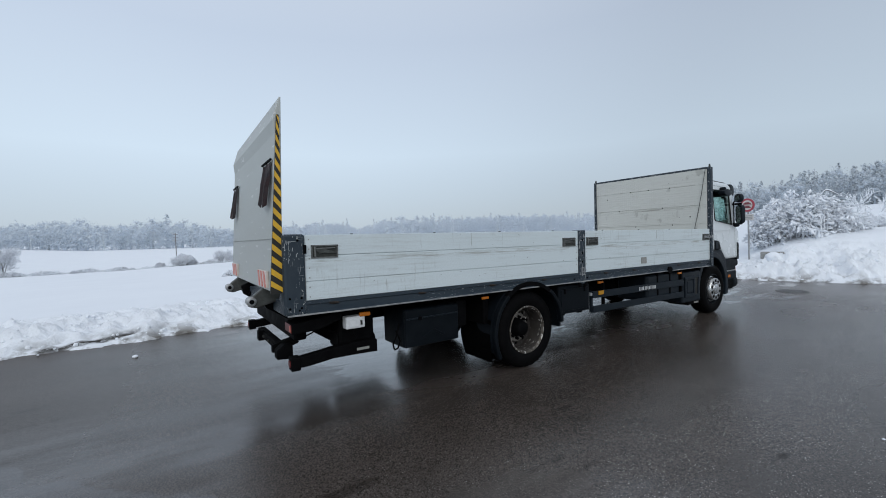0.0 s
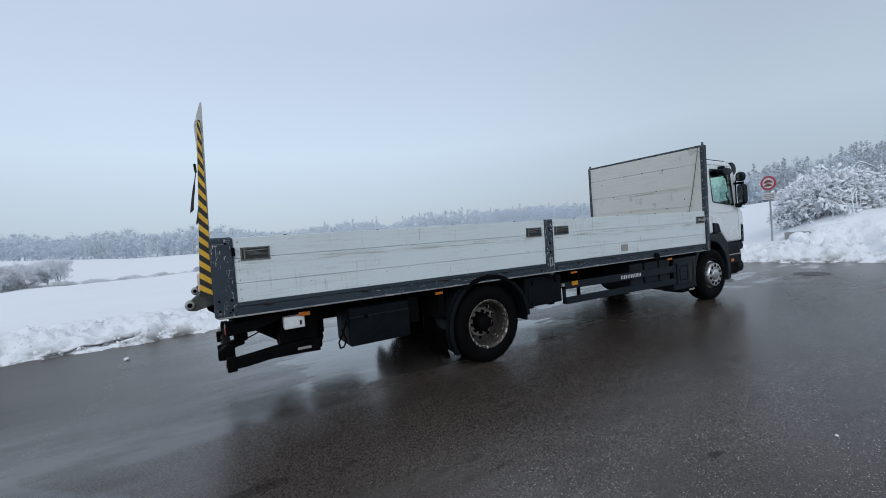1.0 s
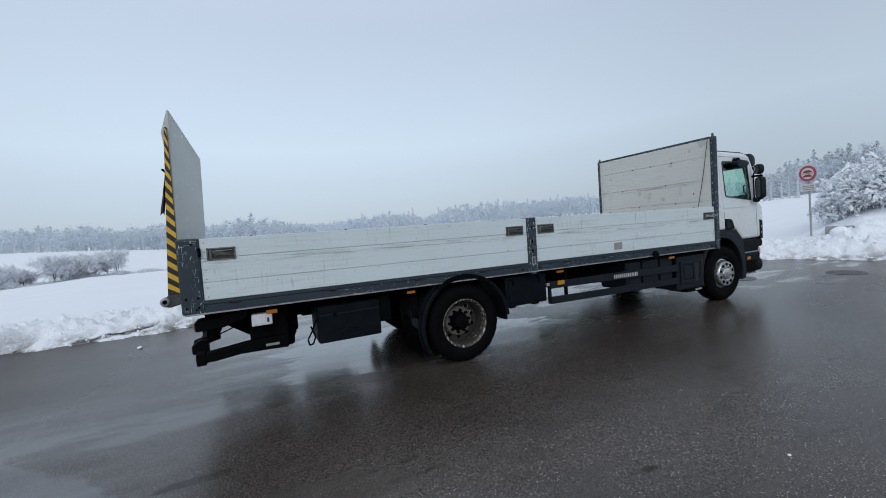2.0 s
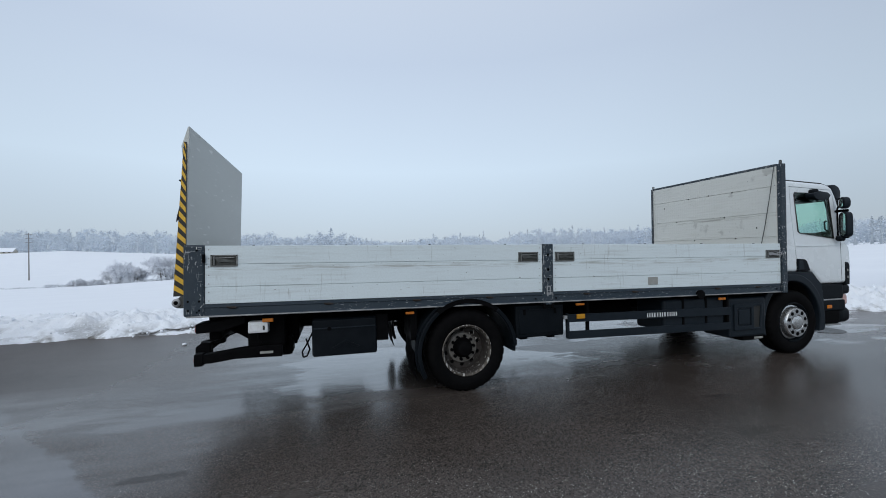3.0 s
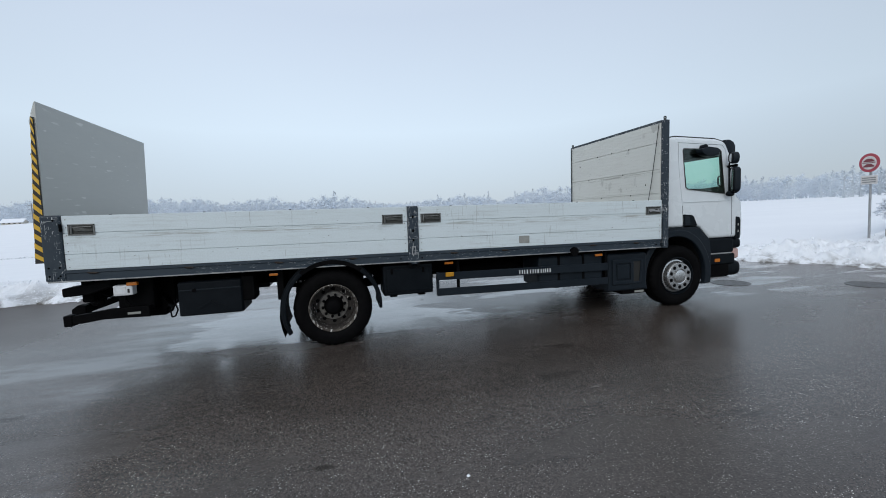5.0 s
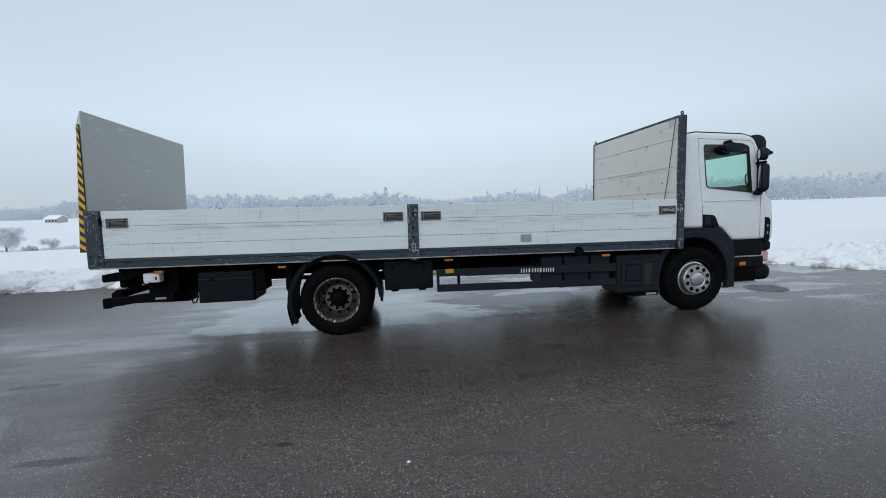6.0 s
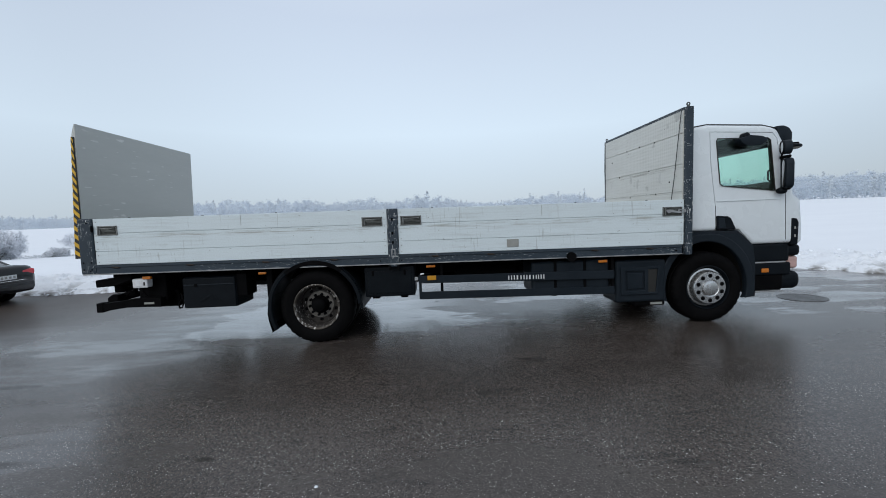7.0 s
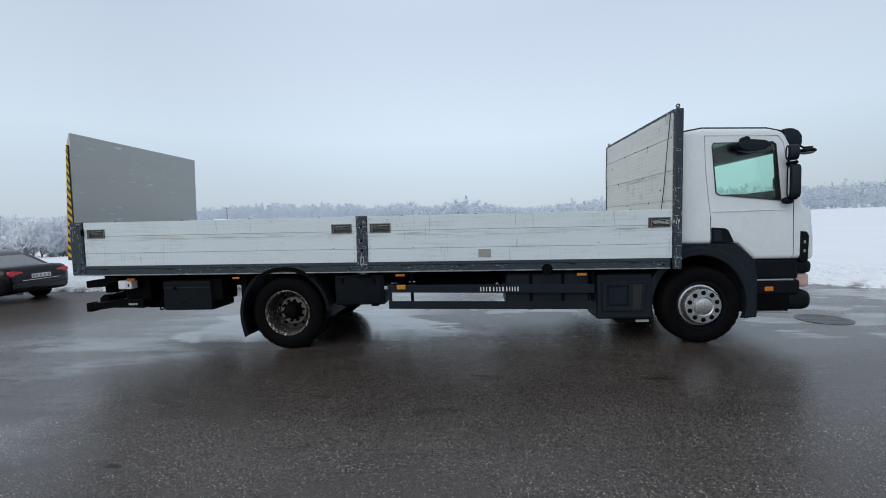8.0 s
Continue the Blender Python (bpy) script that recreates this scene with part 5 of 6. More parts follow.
def grown(poly, d):
    n = len(poly)
    out = []
    for i in range(n):
        p, a, b = Vector(poly[i]), Vector(poly[i - 1]), Vector(poly[(i + 1) % n])
        e1, e2 = (p - a).normalized(), (b - p).normalized()
        n1, n2 = Vector((-e1.y, e1.x)), Vector((-e2.y, e2.x))
        m = (n1 + n2).normalized()
        out.append(tuple(p + m * (d / max(0.4, m.dot(n1)))))
    return out


def signed(poly):
    return sum(a[0] * b[1] - b[0] * a[1] for a, b in zip(poly, poly[1:] + poly[:1]))


def offset(poly, d):
    """Grows (d > 0) or shrinks the outline."""
    return grown(poly, -d if signed(poly) > 0 else d)


def rounded(w, h, r):
    """Outline of a rectangle with round corners, about the origin."""
    return [(sx * (w / 2 - r) + r * math.cos(a), sz * (h / 2 - r) + r * math.sin(a)) for sx, sz, a0 in ((1, 1, 0), (-1, 1, 90), (-1, -1, 180), (1, -1, 270)) for a in [radians(a0 + q) for q in (0, 30, 60, 90)]]


def cab_solid():
    bm = prism(CAB, 0.03, W - 0.03)
    front = [e for e in bm.edges if abs(e.verts[0].co.y - e.verts[1].co.y) < 1e-4 and min(v.co.x for v in e.verts) > 7.2]
    bmesh.ops.bevel(bm, geom=front, offset=0.11, segments=5, affect="EDGES", profile=0.5, clamp_overlap=True)
    rest = [e for e in bm.edges if len(e.link_faces) == 2 and e.calc_face_angle(0) > 0.9]
    bmesh.ops.bevel(bm, geom=rest, offset=0.055, segments=4, affect="EDGES", profile=0.5, clamp_overlap=True)
    # the flanks lean in a little towards the roof
    for v in bm.verts:
        lean = max(0.0, v.co.z - 1.75) * 0.045
        v.co.y += lean if v.co.y < W / 2 else -lean
    return bm


shell = combined("cab", cab_solid(), "DIFFERENCE", prism(SHRINK, 0.11, W - 0.11))
shell = combined("cab", shell, "DIFFERENCE", prism([(0.20, 1.76), (2.30, 1.76), (2.24, 2.46), (0.26, 2.46)], 7.18, 7.8, axis="x"))
shell = combined("cab", shell, "DIFFERENCE", prism(WIN, -0.3, W + 0.3))
near_door = combined("cab", shell, "INTERSECT", prism(offset(DOOR, -0.004), -0.3, 0.35))
far_door = combined("cab", shell, "INTERSECT", prism(offset(DOOR, -0.004), W - 0.35, W + 0.3))
shell = combined("cab", shell, "DIFFERENCE", prism(offset(DOOR, 0.004), -0.3, W + 0.3))


def lined(bm):
    for f in bm.faces:
        c = f.calc_center_median()
        f.material_index = 1 if 0.095 < c.y < W - 0.095 and 6.085 < c.x < 7.64 and c.z < 2.61 and c.z > 1.29 else 0
    return bm


cab = smooth(part("cab", lined(shell), [M_CAB, M_LINER], truck, "white day cab"), 30)
cab.matrix_basis = Matrix.Translation((0, W / 2, -0.028)) @ Matrix.Diagonal((1, 0.912, 1, 1)) @ Matrix.Translation((0, -W / 2, 0))
for door_bm, flip in ((near_door, False), (far_door, True)):
    Y = (lambda a, b: (W - b, W - a)) if flip else (lambda a, b: (a, b))
    door = smooth(part("cab_door", lined(door_bm), [M_CAB, M_LINER], cab, "white cab door, closed"), 30)
    lean = [(x, z) for x, z in WIN]

    def tilt(bm):
        for v in bm.verts:
            k = max(0.0, v.co.z - 1.75) * 0.045
            v.co.y += -k if flip else k
        return bm

    part("window_seal", tilt(prism(offset(WIN, 0.005), *Y(0.024, 0.05), [offset(WIN, -0.004)])), M_INK, door)
    pane = part("window_pane", tilt(prism(offset(WIN, -0.005), *Y(0.036, 0.041))), M_GLASS, door, "green-tinted side window")
    pane.visible_shadow = False
    band = [(6.545, 1.864), (7.231, 1.780), (7.182, 2.44), (7.145, 2.472), (7.165, 2.40), (7.190, 1.895), (6.84, 1.862)]
    part("blackout_band", tilt(prism(band, *Y(0.045, 0.052))), M_INK, door, "black band along the window's lower front edge")
    if not flip:
        part("grab_bar", tilt(pipe([(7.255, W - 0.13 if flip else 0.13, 2.06), (7.235, W - 0.15 if flip else 0.15, 2.04), (7.235, W - 0.15 if flip else 0.15, 1.92), (7.26, W - 0.13 if flip else 0.13, 1.90)], 0.012)), M_INK, door)
    part("door_handle", prism([(6.437, 1.272), (6.705, 1.272), (6.635, 1.425), (6.595, 1.452), (6.437, 1.465)], *Y(0.012, 0.06), bev=0.014, seg=3), M_PLASTIC, door, "dark grip recess of the door")
    part("handle_flap", prism([(6.455, 1.295), (6.56, 1.295), (6.535, 1.43), (6.455, 1.435)], *Y(0.004, 0.016), bev=0.006), M_ARCH, door)
    part("door_crease", box(6.445, 7.37, *Y(0.0275, 0.036), 1.654, 1.660, 0.002), M_CAB, door)
    # wheel arch and sill
    def up(pts):
        return [(x, 0.49 + (z - 0.49) * 1.13 if z > 0.49 else z) for x, z in pts]

    lip_o, lip_i = up(arc(6.295, 0.49, 0.660, 192, -13, 30)), up(arc(6.285, 0.49, 0.56, -17, 197, 30))
    arch_o = [(5.63, 0.36), (5.66, 0.72), (5.80, 0.97), (5.97, 1.13), (6.05, 1.262), (6.74, 1.252), (6.95, 1.05), (6.985, 0.80), (6.985, 0.335), (6.80, 0.325)]
    arch = part("wheel_arch", prism(arch_o + up(arc(6.285, 0.49, 0.56, -14, 193, 28)) + [(5.73, 0.36)], *Y(0.03, 0.085), bev=0.006), M_ARCH, cab, "slate grey plastic wheel arch")
    part("arch_lip", prism([(x, min(z, 1.225)) for x, z in lip_o] + lip_i, *Y(-0.012, 0.05), bev=0.018, seg=3), M_ARCH, arch)
    part("arch_liner", prism(up(arc(6.285, 0.49, 0.60, -10, 190, 24)) + up(arc(6.285, 0.49, 0.57, 190, -10, 24)), *Y(0.08, 0.62)), M_INK, arch)
    # steps and corner of the bumper
    part("sill_panel", box(6.94, 7.48, *Y(0.06, 0.30), 0.80, 1.05, 0.03), M_PLASTIC, cab)
    part("step_tread", box(6.99, 7.42, *Y(0.045, 0.28), 0.785, 0.805, 0.006), M_STEEL, cab, "bare metal step edge")
    part("lower_step", box(6.99, 7.50, *Y(0.055, 0.30), 0.615, 0.785, 0.02), M_PLASTIC, cab)
    part("step_plate", box(7.01, 7.40, *Y(0.062, 0.30), 0.378, 0.398, 0.005), M_STEEL, cab, "bare aluminium lowest step")
    part("step_hanger", box(7.36, 7.39, *Y(0.10, 0.13), 0.395, 0.45, 0.004), M_BLACK, cab)
    part("step_well", box(7.00, 7.40, *Y(0.075, 0.30), 0.41, 0.615, 0.02), M_BLACK, cab)
    part("indicator", box(7.085, 7.185, *Y(0.042, 0.06), 0.655, 0.712, 0.01), M_ORANGE, cab, "amber side indicator")
    lamp = part("headlamp", box(7.50, 7.655, *Y(0.12, 0.52), 0.685, 0.862, 0.04, seg=3), M_LAMP_PINK, cab, "headlamp with tinted corner lens")
    part("corner_deflector", prism([(7.50, 1.05), (7.635, 1.035), (7.670, 1.08), (7.665, 1.35), (7.61, 1.42), (7.51, 1.43)], *Y(0.085, 0.40), bev=0.03, seg=3), M_CAB, cab)
    part("deflector_slot", prism([(7.465, 1.02), (7.565, 1.025), (7.575, 1.33), (7.548, 1.385), (7.468, 1.395)], *Y(0.022, 0.12), bev=0.015), M_PLASTIC, cab, "dark corner air slot")
    for z in (1.13, 1.24):
        part("slot_gap", box(7.508, 7.532, *Y(0.0185, 0.026), z, z + 0.036, 0.006), M_TAG, cab)
    # mirrors
    s = 1 if flip else -1
    yb = W if flip else 0.0
    swing = radians(-20 * s * -1)

    def mirror(name, x, y, z, wide, tall, label):
        at = Matrix.Translation((x, yb + s * y, z)) @ Matrix.Rotation(swing, 4, "Z")
        ob = smooth(part(name, prism(rounded(wide, tall, 0.075), -0.02, 0.075, bev=0.034, seg=4, axis="x"), M_ARCH, cab, label), 50)
        ob.matrix_basis = at
        part("mirror_bezel", prism(rounded(wide - 0.02, tall - 0.02, 0.065), -0.034, -0.012, [rounded(wide - 0.045, tall - 0.045, 0.055)], axis="x"), M_PLASTIC, ob)
        part("mirror_face", prism(rounded(wide - 0.045, tall - 0.045, 0.055), -0.028, -0.015, axis="x"), M_MIRROR, ob, "mirror glass")

    mirror("main_mirror", 7.258, 0.125, 1.985, 0.165, 0.40, "tall dark mirror housing")
    mirror("wide_mirror", 7.250, 0.105, 2.325, 0.165, 0.185, "small dark wide-angle mirror")
    smooth(part("mirror_foot", ball((7.262, yb + s * 0.055, 1.762), 1.0, None, 16, (0.062, 0.060, 0.042), 0.85), M_PLASTIC, cab), 50)
    for z in (1.79, 2.205):
        part("mirror_arm", pipe([(7.36, yb - s * 0.10, z), (7.30, yb - s * 0.01, z), (7.285, yb + s * 0.16, z)], 0.021), M_BLACK, cab)
    part("mirror_post", pipe([(7.315, yb - s * 0.015, 1.77), (7.310, yb - s * 0.015, 2.24), (7.30, yb + s * 0.03, 2.30)], 0.013), M_BLACK, cab)

part("windscreen", prism([(0.18, 1.74), (2.32, 1.74), (2.26, 2.48), (0.24, 2.48)], 0.0, 0.008, axis="x"), M_GLASS, cab)
screen = bpy.data.objects["windscreen"]
screen.matrix_basis = Matrix.Translation((7.508, 0, 1.78)) @ Matrix.Rotation(radians(-9.8), 4, "Y") @ Matrix.Translation((0, 0, -1.78))
screen.visible_shadow = False
dome = [(6.695, 2.470)] + [(6.875 + 0.18 * math.cos(a), 2.455 + 0.092 * math.sin(a)) for a in np.linspace(math.pi * 1.04, math.pi * 1.96, 12)] + [(7.055, 2.455), (6.99, 2.490), (6.83, 2.508)]
smooth(part("kerb_mirror", prism(dome, -0.07, 0.07, bev=0.03, seg=3), M_ARCH, cab, "dark kerb mirror above the door"), 50)
smooth(part("mirror_bracket", prism([(6.755, 2.45), (6.85, 2.45), (6.84, 2.535), (6.80, 2.555), (6.765, 2.53)], -0.05, 0.08, bev=0.02), M_PLASTIC, cab), 50)
visor = smooth(part("sun_visor", prism([(7.30, 2.640), (7.40, 2.645), (7.475, 2.610), (7.515, 2.545), (7.515, 2.44), (7.45, 2.39), (7.32, 2.43)], 0.085, W - 0.085, bev=0.025, seg=3), M_ARCH, cab, "dark external sun visor"), 40)
fm = smooth(part("front_mirror", ball((7.765, 0.38, 2.395), 1.0, None, 20, (0.088, 0.10, 0.035), 0.85), M_PLASTIC, cab, "front mirror on a short arm"), 50)
part("mirror_face", ball((7.762, 0.38, 2.377), 1.0, None, 18, (0.075, 0.088, 0.026), 0.9), M_TAG, fm)
part("front_mirror_arm", pipe([(7.60, 0.36, 2.49), (7.72, 0.37, 2.435), (7.79, 0.38, 2.44), (7.83, 0.38, 2.44)], 0.013), M_BLACK, fm)
part("roof_gasket", pipe([(6.065, 0.14, 2.56), (6.12, 0.14, 2.662), (6.36, 0.14, 2.698), (7.12, 0.14, 2.664), (7.31, 0.14, 2.618), (7.37, 0.15, 2.55)], 0.009), M_INK, cab, "black rubber roof gutter")
part("bumper", box(7.36, 7.68, 0.075, W - 0.075, 0.40, 0.655, 0.10, seg=4), M_PLASTIC, cab, "dark grey plastic front bumper")
part("grille", box(7.55, 7.675, 0.42, W - 0.42, 0.66, 1.70, 0.03), M_PLASTIC, cab, "dark front grille")
part("lamp_surround", box(7.36, 7.655, 0.07, 0.60, 0.862, 1.03, 0.06, seg=3), M_PLASTIC, cab)
part("lamp_surround", box(7.36, 7.655, W - 0.60, W - 0.07, 0.862, 1.03, 0.06, seg=3), M_PLASTIC, cab)
part("dashboard", box(7.0, 7.5, 0.14, W - 0.14, 1.40, 1.71, 0.05), M_LINER, cab)
for yc in (0.65, 1.85):
    part("cab_seat", box(6.30, 6.42, yc - 0.24, yc + 0.24, 1.35, 1.86, 0.05), M_LINER, cab)
part("cab_floor", box(6.1, 7.55, 0.12, W - 0.12, 1.11, 1.15, 0.0), M_LINER, cab)


# ---- yard furniture ----
def manhole(x, y, r):
    root = thing("manhole_cover", "dark round cast-iron manhole cover set in wet asphalt", "manhole", "manhole covers", pose(x, y, 0))
    part("cover_rim", lathe([(r, 0.0), (r, 0.006), (r - 0.05, 0.006), (r - 0.05, 0.0)], 40, closed=True), M_IRON, root).rotation_euler = (radians(90), 0, 0)
    part("cover_disc", rod((0, 0, -0.004), (0, 0, 0.004), r - 0.055, 40), M_IRON, root)
    bm = None
    for i in range(-3, 4):
        half = math.sqrt(max(0.01, (r - 0.09) ** 2 - (0.085 * i) ** 2))
        bm = box(-half, half, 0.085 * i - 0.012, 0.085 * i + 0.012, 0.003, 0.006, 0.0, bm)
    part("cover_ribs", bm, M_IRON, root)


manhole(8.62, 1.22, 0.335)
manhole(10.45, 0.05, 0.34)

sign = thing("road_sign", "round red and white prohibition sign on a grey post", "road sign", m=pose(14.35, 2.37, 0.17, 1.0, 0, -98))
part("post", rod((0, 0, 0), (0, 0, 2.5), 0.027, 16), M_STEEL, sign, "grey steel post")


def disc(r, y0, y1, z):
    return lathe([(0.0, y0), (r, y0), (r, y1), (0.0, y1)], 40, (0, 0, z))


face = part("sign_face", disc(0.235, -0.055, -0.04, 2.28), M_SIGNRED, sign, "red sign ring")
part("sign_field", disc(0.168, -0.060, -0.054, 2.28), M_SIGNWHITE, face, "pale sign field")
part("sign_bar", box(-0.150, 0.150, -0.066, -0.059, 2.272, 2.286, 0.0), M_SIGNDARK, face)
for z in (2.302, 2.172):
    part("sign_symbol", prism([(-0.120, z), (0.120, z), (0.120, z + 0.037), (0.086, z + 0.050), (0.058, z + 0.078), (-0.058, z + 0.078), (-0.086, z + 0.050), (-0.120, z + 0.037)], -0.066, -0.059), M_SIGNDARK, face, "dark red vehicle symbol")
plate_ob = part("sub_plate", box(-0.19, 0.19, -0.05, -0.04, 1.74, 1.96, 0.004), M_SIGNWHITE, sign, "pale supplementary plate")
for z in (1.90, 1.85, 1.795):
    part("text_bar", box(-0.155, 0.155, -0.056, -0.049, z - 0.012, z + 0.012, 0.0), M_TAG, plate_ob)

block = thing("concrete_block", "grey concrete block half buried in the snow bank", "block", m=pose(14.5, 1.75, 0.54, 0, 0, -70))
part("block_body", prism([(-0.32, 0.0), (0.32, 0.0), (0.32, 0.24), (0.30, 0.26), (-0.30, 0.26), (-0.32, 0.24)], -0.13, 0.13, bev=0.012), M_CONCRETE, block)
own = ball((0.02, -0.20, 0.06), 1.0, None, 20, (0.24, 0.22, 0.20))
for v in own.verts:
    v.co += Vector((0, 0, 0.03)) * noise.noise(v.co * 5)
smooth(part("snow_cap", own, M_SNOW, block), 80)

for x, y, h, r, lean in ((16.04, 0.82, 0.86, 0.018, -4), (16.24, 0.80, 1.00, 0.011, -1), (16.40, 0.76, 0.82, 0.010, 0)):
    st = thing("snow_stake", "thin frost-covered wooden stake in the snow", "stake", "snow stakes", pose(x, y, snow_z(x, y) - 0.04, lean, 0))
    part("stake_shaft", rod((0, 0, 0), (0, 0, h), r, 8), M_RIME, st)


def lump_mesh(r, seed, squash=0.7):
    bm = bmesh.new()
    bmesh.ops.create_icosphere(bm, subdivisions=2, radius=r)
    for v in bm.verts:
        k = 1 + 0.35 * noise.noise(v.co * (2.2 / r) + Vector((seed * 7.1, 0, 0)))
        v.co = Vector((v.co.x * k, v.co.y * k, v.co.z * k * squash + r * squash * 0.6))
    return bm


for k, (x, y, r) in enumerate(((-3.25, 4.2, 0.04), (1.84, -2.99, 0.011), (7.6, 4.6, 0.04), (4.64, -3.63, 0.018))):
    ob = smooth(part("snow_clod", lump_mesh(r, k), M_SNOW), 70)
    ob.matrix_basis = pose(x, y, road_z(x), 0, 0, 40 * k)
    tagged(ob, "small lump of snow lying on wet asphalt", "snow", "snow clods")


M_LEAF = plain("dead_leaf", (0.035, 0.025, 0.018), 0.6)


def fallen_leaf(x, y, r):
    bm = bmesh.new()
    rim = [bm.verts.new((r * math.cos(a) * (1 + 0.25 * math.sin(3 * a)), 0.55 * r * math.sin(a), 0.004 + 0.12 * r * abs(math.cos(a)))) for a in np.linspace(0, 2 * math.pi, 12, endpoint=False)]
    mid_v = bm.verts.new((0, 0, 0.003))
    for a, b in zip(rim, rim[1:] + rim[:1]):
        bm.faces.new((mid_v, a, b))
    bmesh.ops.solidify(bm, geom=bm.faces[:], thickness=0.002)
    ob = part("fallen_leaf", bm, M_LEAF)
    ob.matrix_basis = pose(x, y, road_z(x) + 0.001)
    tagged(ob, "dark wet fallen leaf lying flat on the asphalt", "leaf")


fallen_leaf(2.6, 2.4, 0.035)


def scattered_clods():
    rnd = random.Random(5)
    verts, faces = [], []
    shapes = []
    for k in range(6):
        bm = bmesh.new()
        bmesh.ops.create_icosphere(bm, subdivisions=1, radius=1.0)
        for v in bm.verts:
            v.co *= 1 + 0.45 * noise.noise(v.co * 1.7 + Vector((k * 5.3, 0, 0)))
        shapes.append((np.array([v.co[:] for v in bm.verts]), [[v.index for v in f.verts] for f in bm.faces]))
        bm.free()
    pts = EDGE[1:14]
    spans = [math.hypot(b[0] - a[0], b[1] - a[1]) for a, b in zip(pts, pts[1:])]
    for _ in range(2000):
        i = rnd.choices(range(len(spans)), spans)[0]
        t = rnd.random()
        (ax, ay), (bx, by) = pts[i], pts[i + 1]
        off = rnd.uniform(-0.15, 2.4)
        nx, ny = -(by - ay) / spans[i], (bx - ax) / spans[i]
        x, y = ax + (bx - ax) * t + nx * off, ay + (by - ay) * t + ny * off
        h, s = bank(np.array([x]), np.array([y]), land([x], [y]), edge_distance(np.array([x]), np.array([y])), *lumps(x, y))
        if s[0] < -0.02 and rnd.random() < 0.85:
            continue
        r = rnd.choice((0.010, 0.014, 0.018, 0.024, 0.034)) * rnd.uniform(0.7, 1.3) * (0.6 if s[0] < 0.05 else 1)
        base, tri = rnd.choice(shapes)
        turn = np.array(Euler((rnd.uniform(0, 6), rnd.uniform(0, 6), rnd.uniform(0, 6))).to_matrix())
        n = len(verts)
        verts += (base * r @ turn.T + (x, y, max(0.0, float(h[0])) + r * 0.15)).tolist()
        faces += [[n + q for q in f] for f in tri]
    me = bpy.data.meshes.new("snow_clods")
    me.from_pydata(verts, [], faces)
    me.materials.append(M_SNOW)
    tagged(new("snow_clods", me), "broken lumps of ploughed snow along the bank", "snow", kind="stuff")


scattered_clods()


# ---- parked dark saloon car; local x runs forwards from the tail ----
def car_body():
    # per station: x, half width, sill, shoulder height, deck height
    st = [(0.00, 0.70, 0.40, 0.64, 0.74), (0.035, 0.80, 0.33, 0.70, 0.92), (0.12, 0.85, 0.28, 0.74, 0.99), (0.40, 0.88, 0.24, 0.78, 1.005), (1.0, 0.905, 0.20, 0.80, 0.99), (2.2, 0.91, 0.19, 0.80, 0.96), (3.3, 0.905, 0.20, 0.78, 0.94), (4.0, 0.88, 0.22, 0.74, 0.86), (4.5, 0.80, 0.25, 0.66, 0.74), (4.72, 0.60, 0.32, 0.56, 0.62)]
    bm = bmesh.new()
    rings = []
    for x, w, b, s, d in st:
        half = [(0.0, d), (w * 0.55, d - 0.005), (w * 0.80, d - 0.02), (w * 0.93, d - 0.06), (w * 0.985, s + (d - s) * 0.35), (w, s), (w * 0.995, s - 0.14), (w * 0.985, b + 0.14), (w * 0.95, b + 0.03), (w * 0.85, b), (0.0, b)]
        prof = half + [(-y, z) for y, z in half[-2:0:-1]]
        rings.append([bm.verts.new((x, y, z)) for y, z in prof])
    for p, q in zip(rings, rings[1:]):
        n = len(p)
        for i in range(n):
            bm.faces.new((p[i], p[(i + 1) % n], q[(i + 1) % n], q[i]))
    bm.faces.new(rings[0])
    bm.faces.new(rings[-1])
    bmesh.ops.recalc_face_normals(bm, faces=bm.faces[:])
    return bm


def cabin(profile, low, high, belt=0.95, roof=1.43):
    """Side outline of (x, z), narrower towards the roof."""
    bm = prism(profile, -1.0, 1.0, bev=0.0)
    for v in bm.verts:
        k = min(1, max(0, (v.co.z - belt) / (roof - belt)))
        v.co.y *= low + (high - low) * k
    return bm


car = thing("car", "black saloon car parked beside the snow bank", "car", m=pose(-7.3, 4.27, -0.03, 0, 0, 182) @ Matrix.Scale(0.91, 4))
body = smooth(part("body", car_body(), M_DARKPAINT, car, "glossy black car body"), 50)
roof = cabin([(0.55, 0.95), (1.05, 1.27), (1.50, 1.40), (1.95, 1.435), (2.5, 1.42), (2.95, 1.34), (3.65, 0.93)], 0.80, 0.58)
smooth(part("roof", roof, M_DARKPAINT, car), 30)
rw = part("rear_window", prism([(-0.66, 0.0), (0.66, 0.0), (0.50, 0.52), (-0.50, 0.52)], -0.004, 0.004, bev=0.0, axis="x"), M_BLIND, car, "rear window greyed with reflected sky")
rw.matrix_basis = Matrix.Translation((0.60, 0, 0.985)) @ Matrix.Rotation(radians(58), 4, "Y")
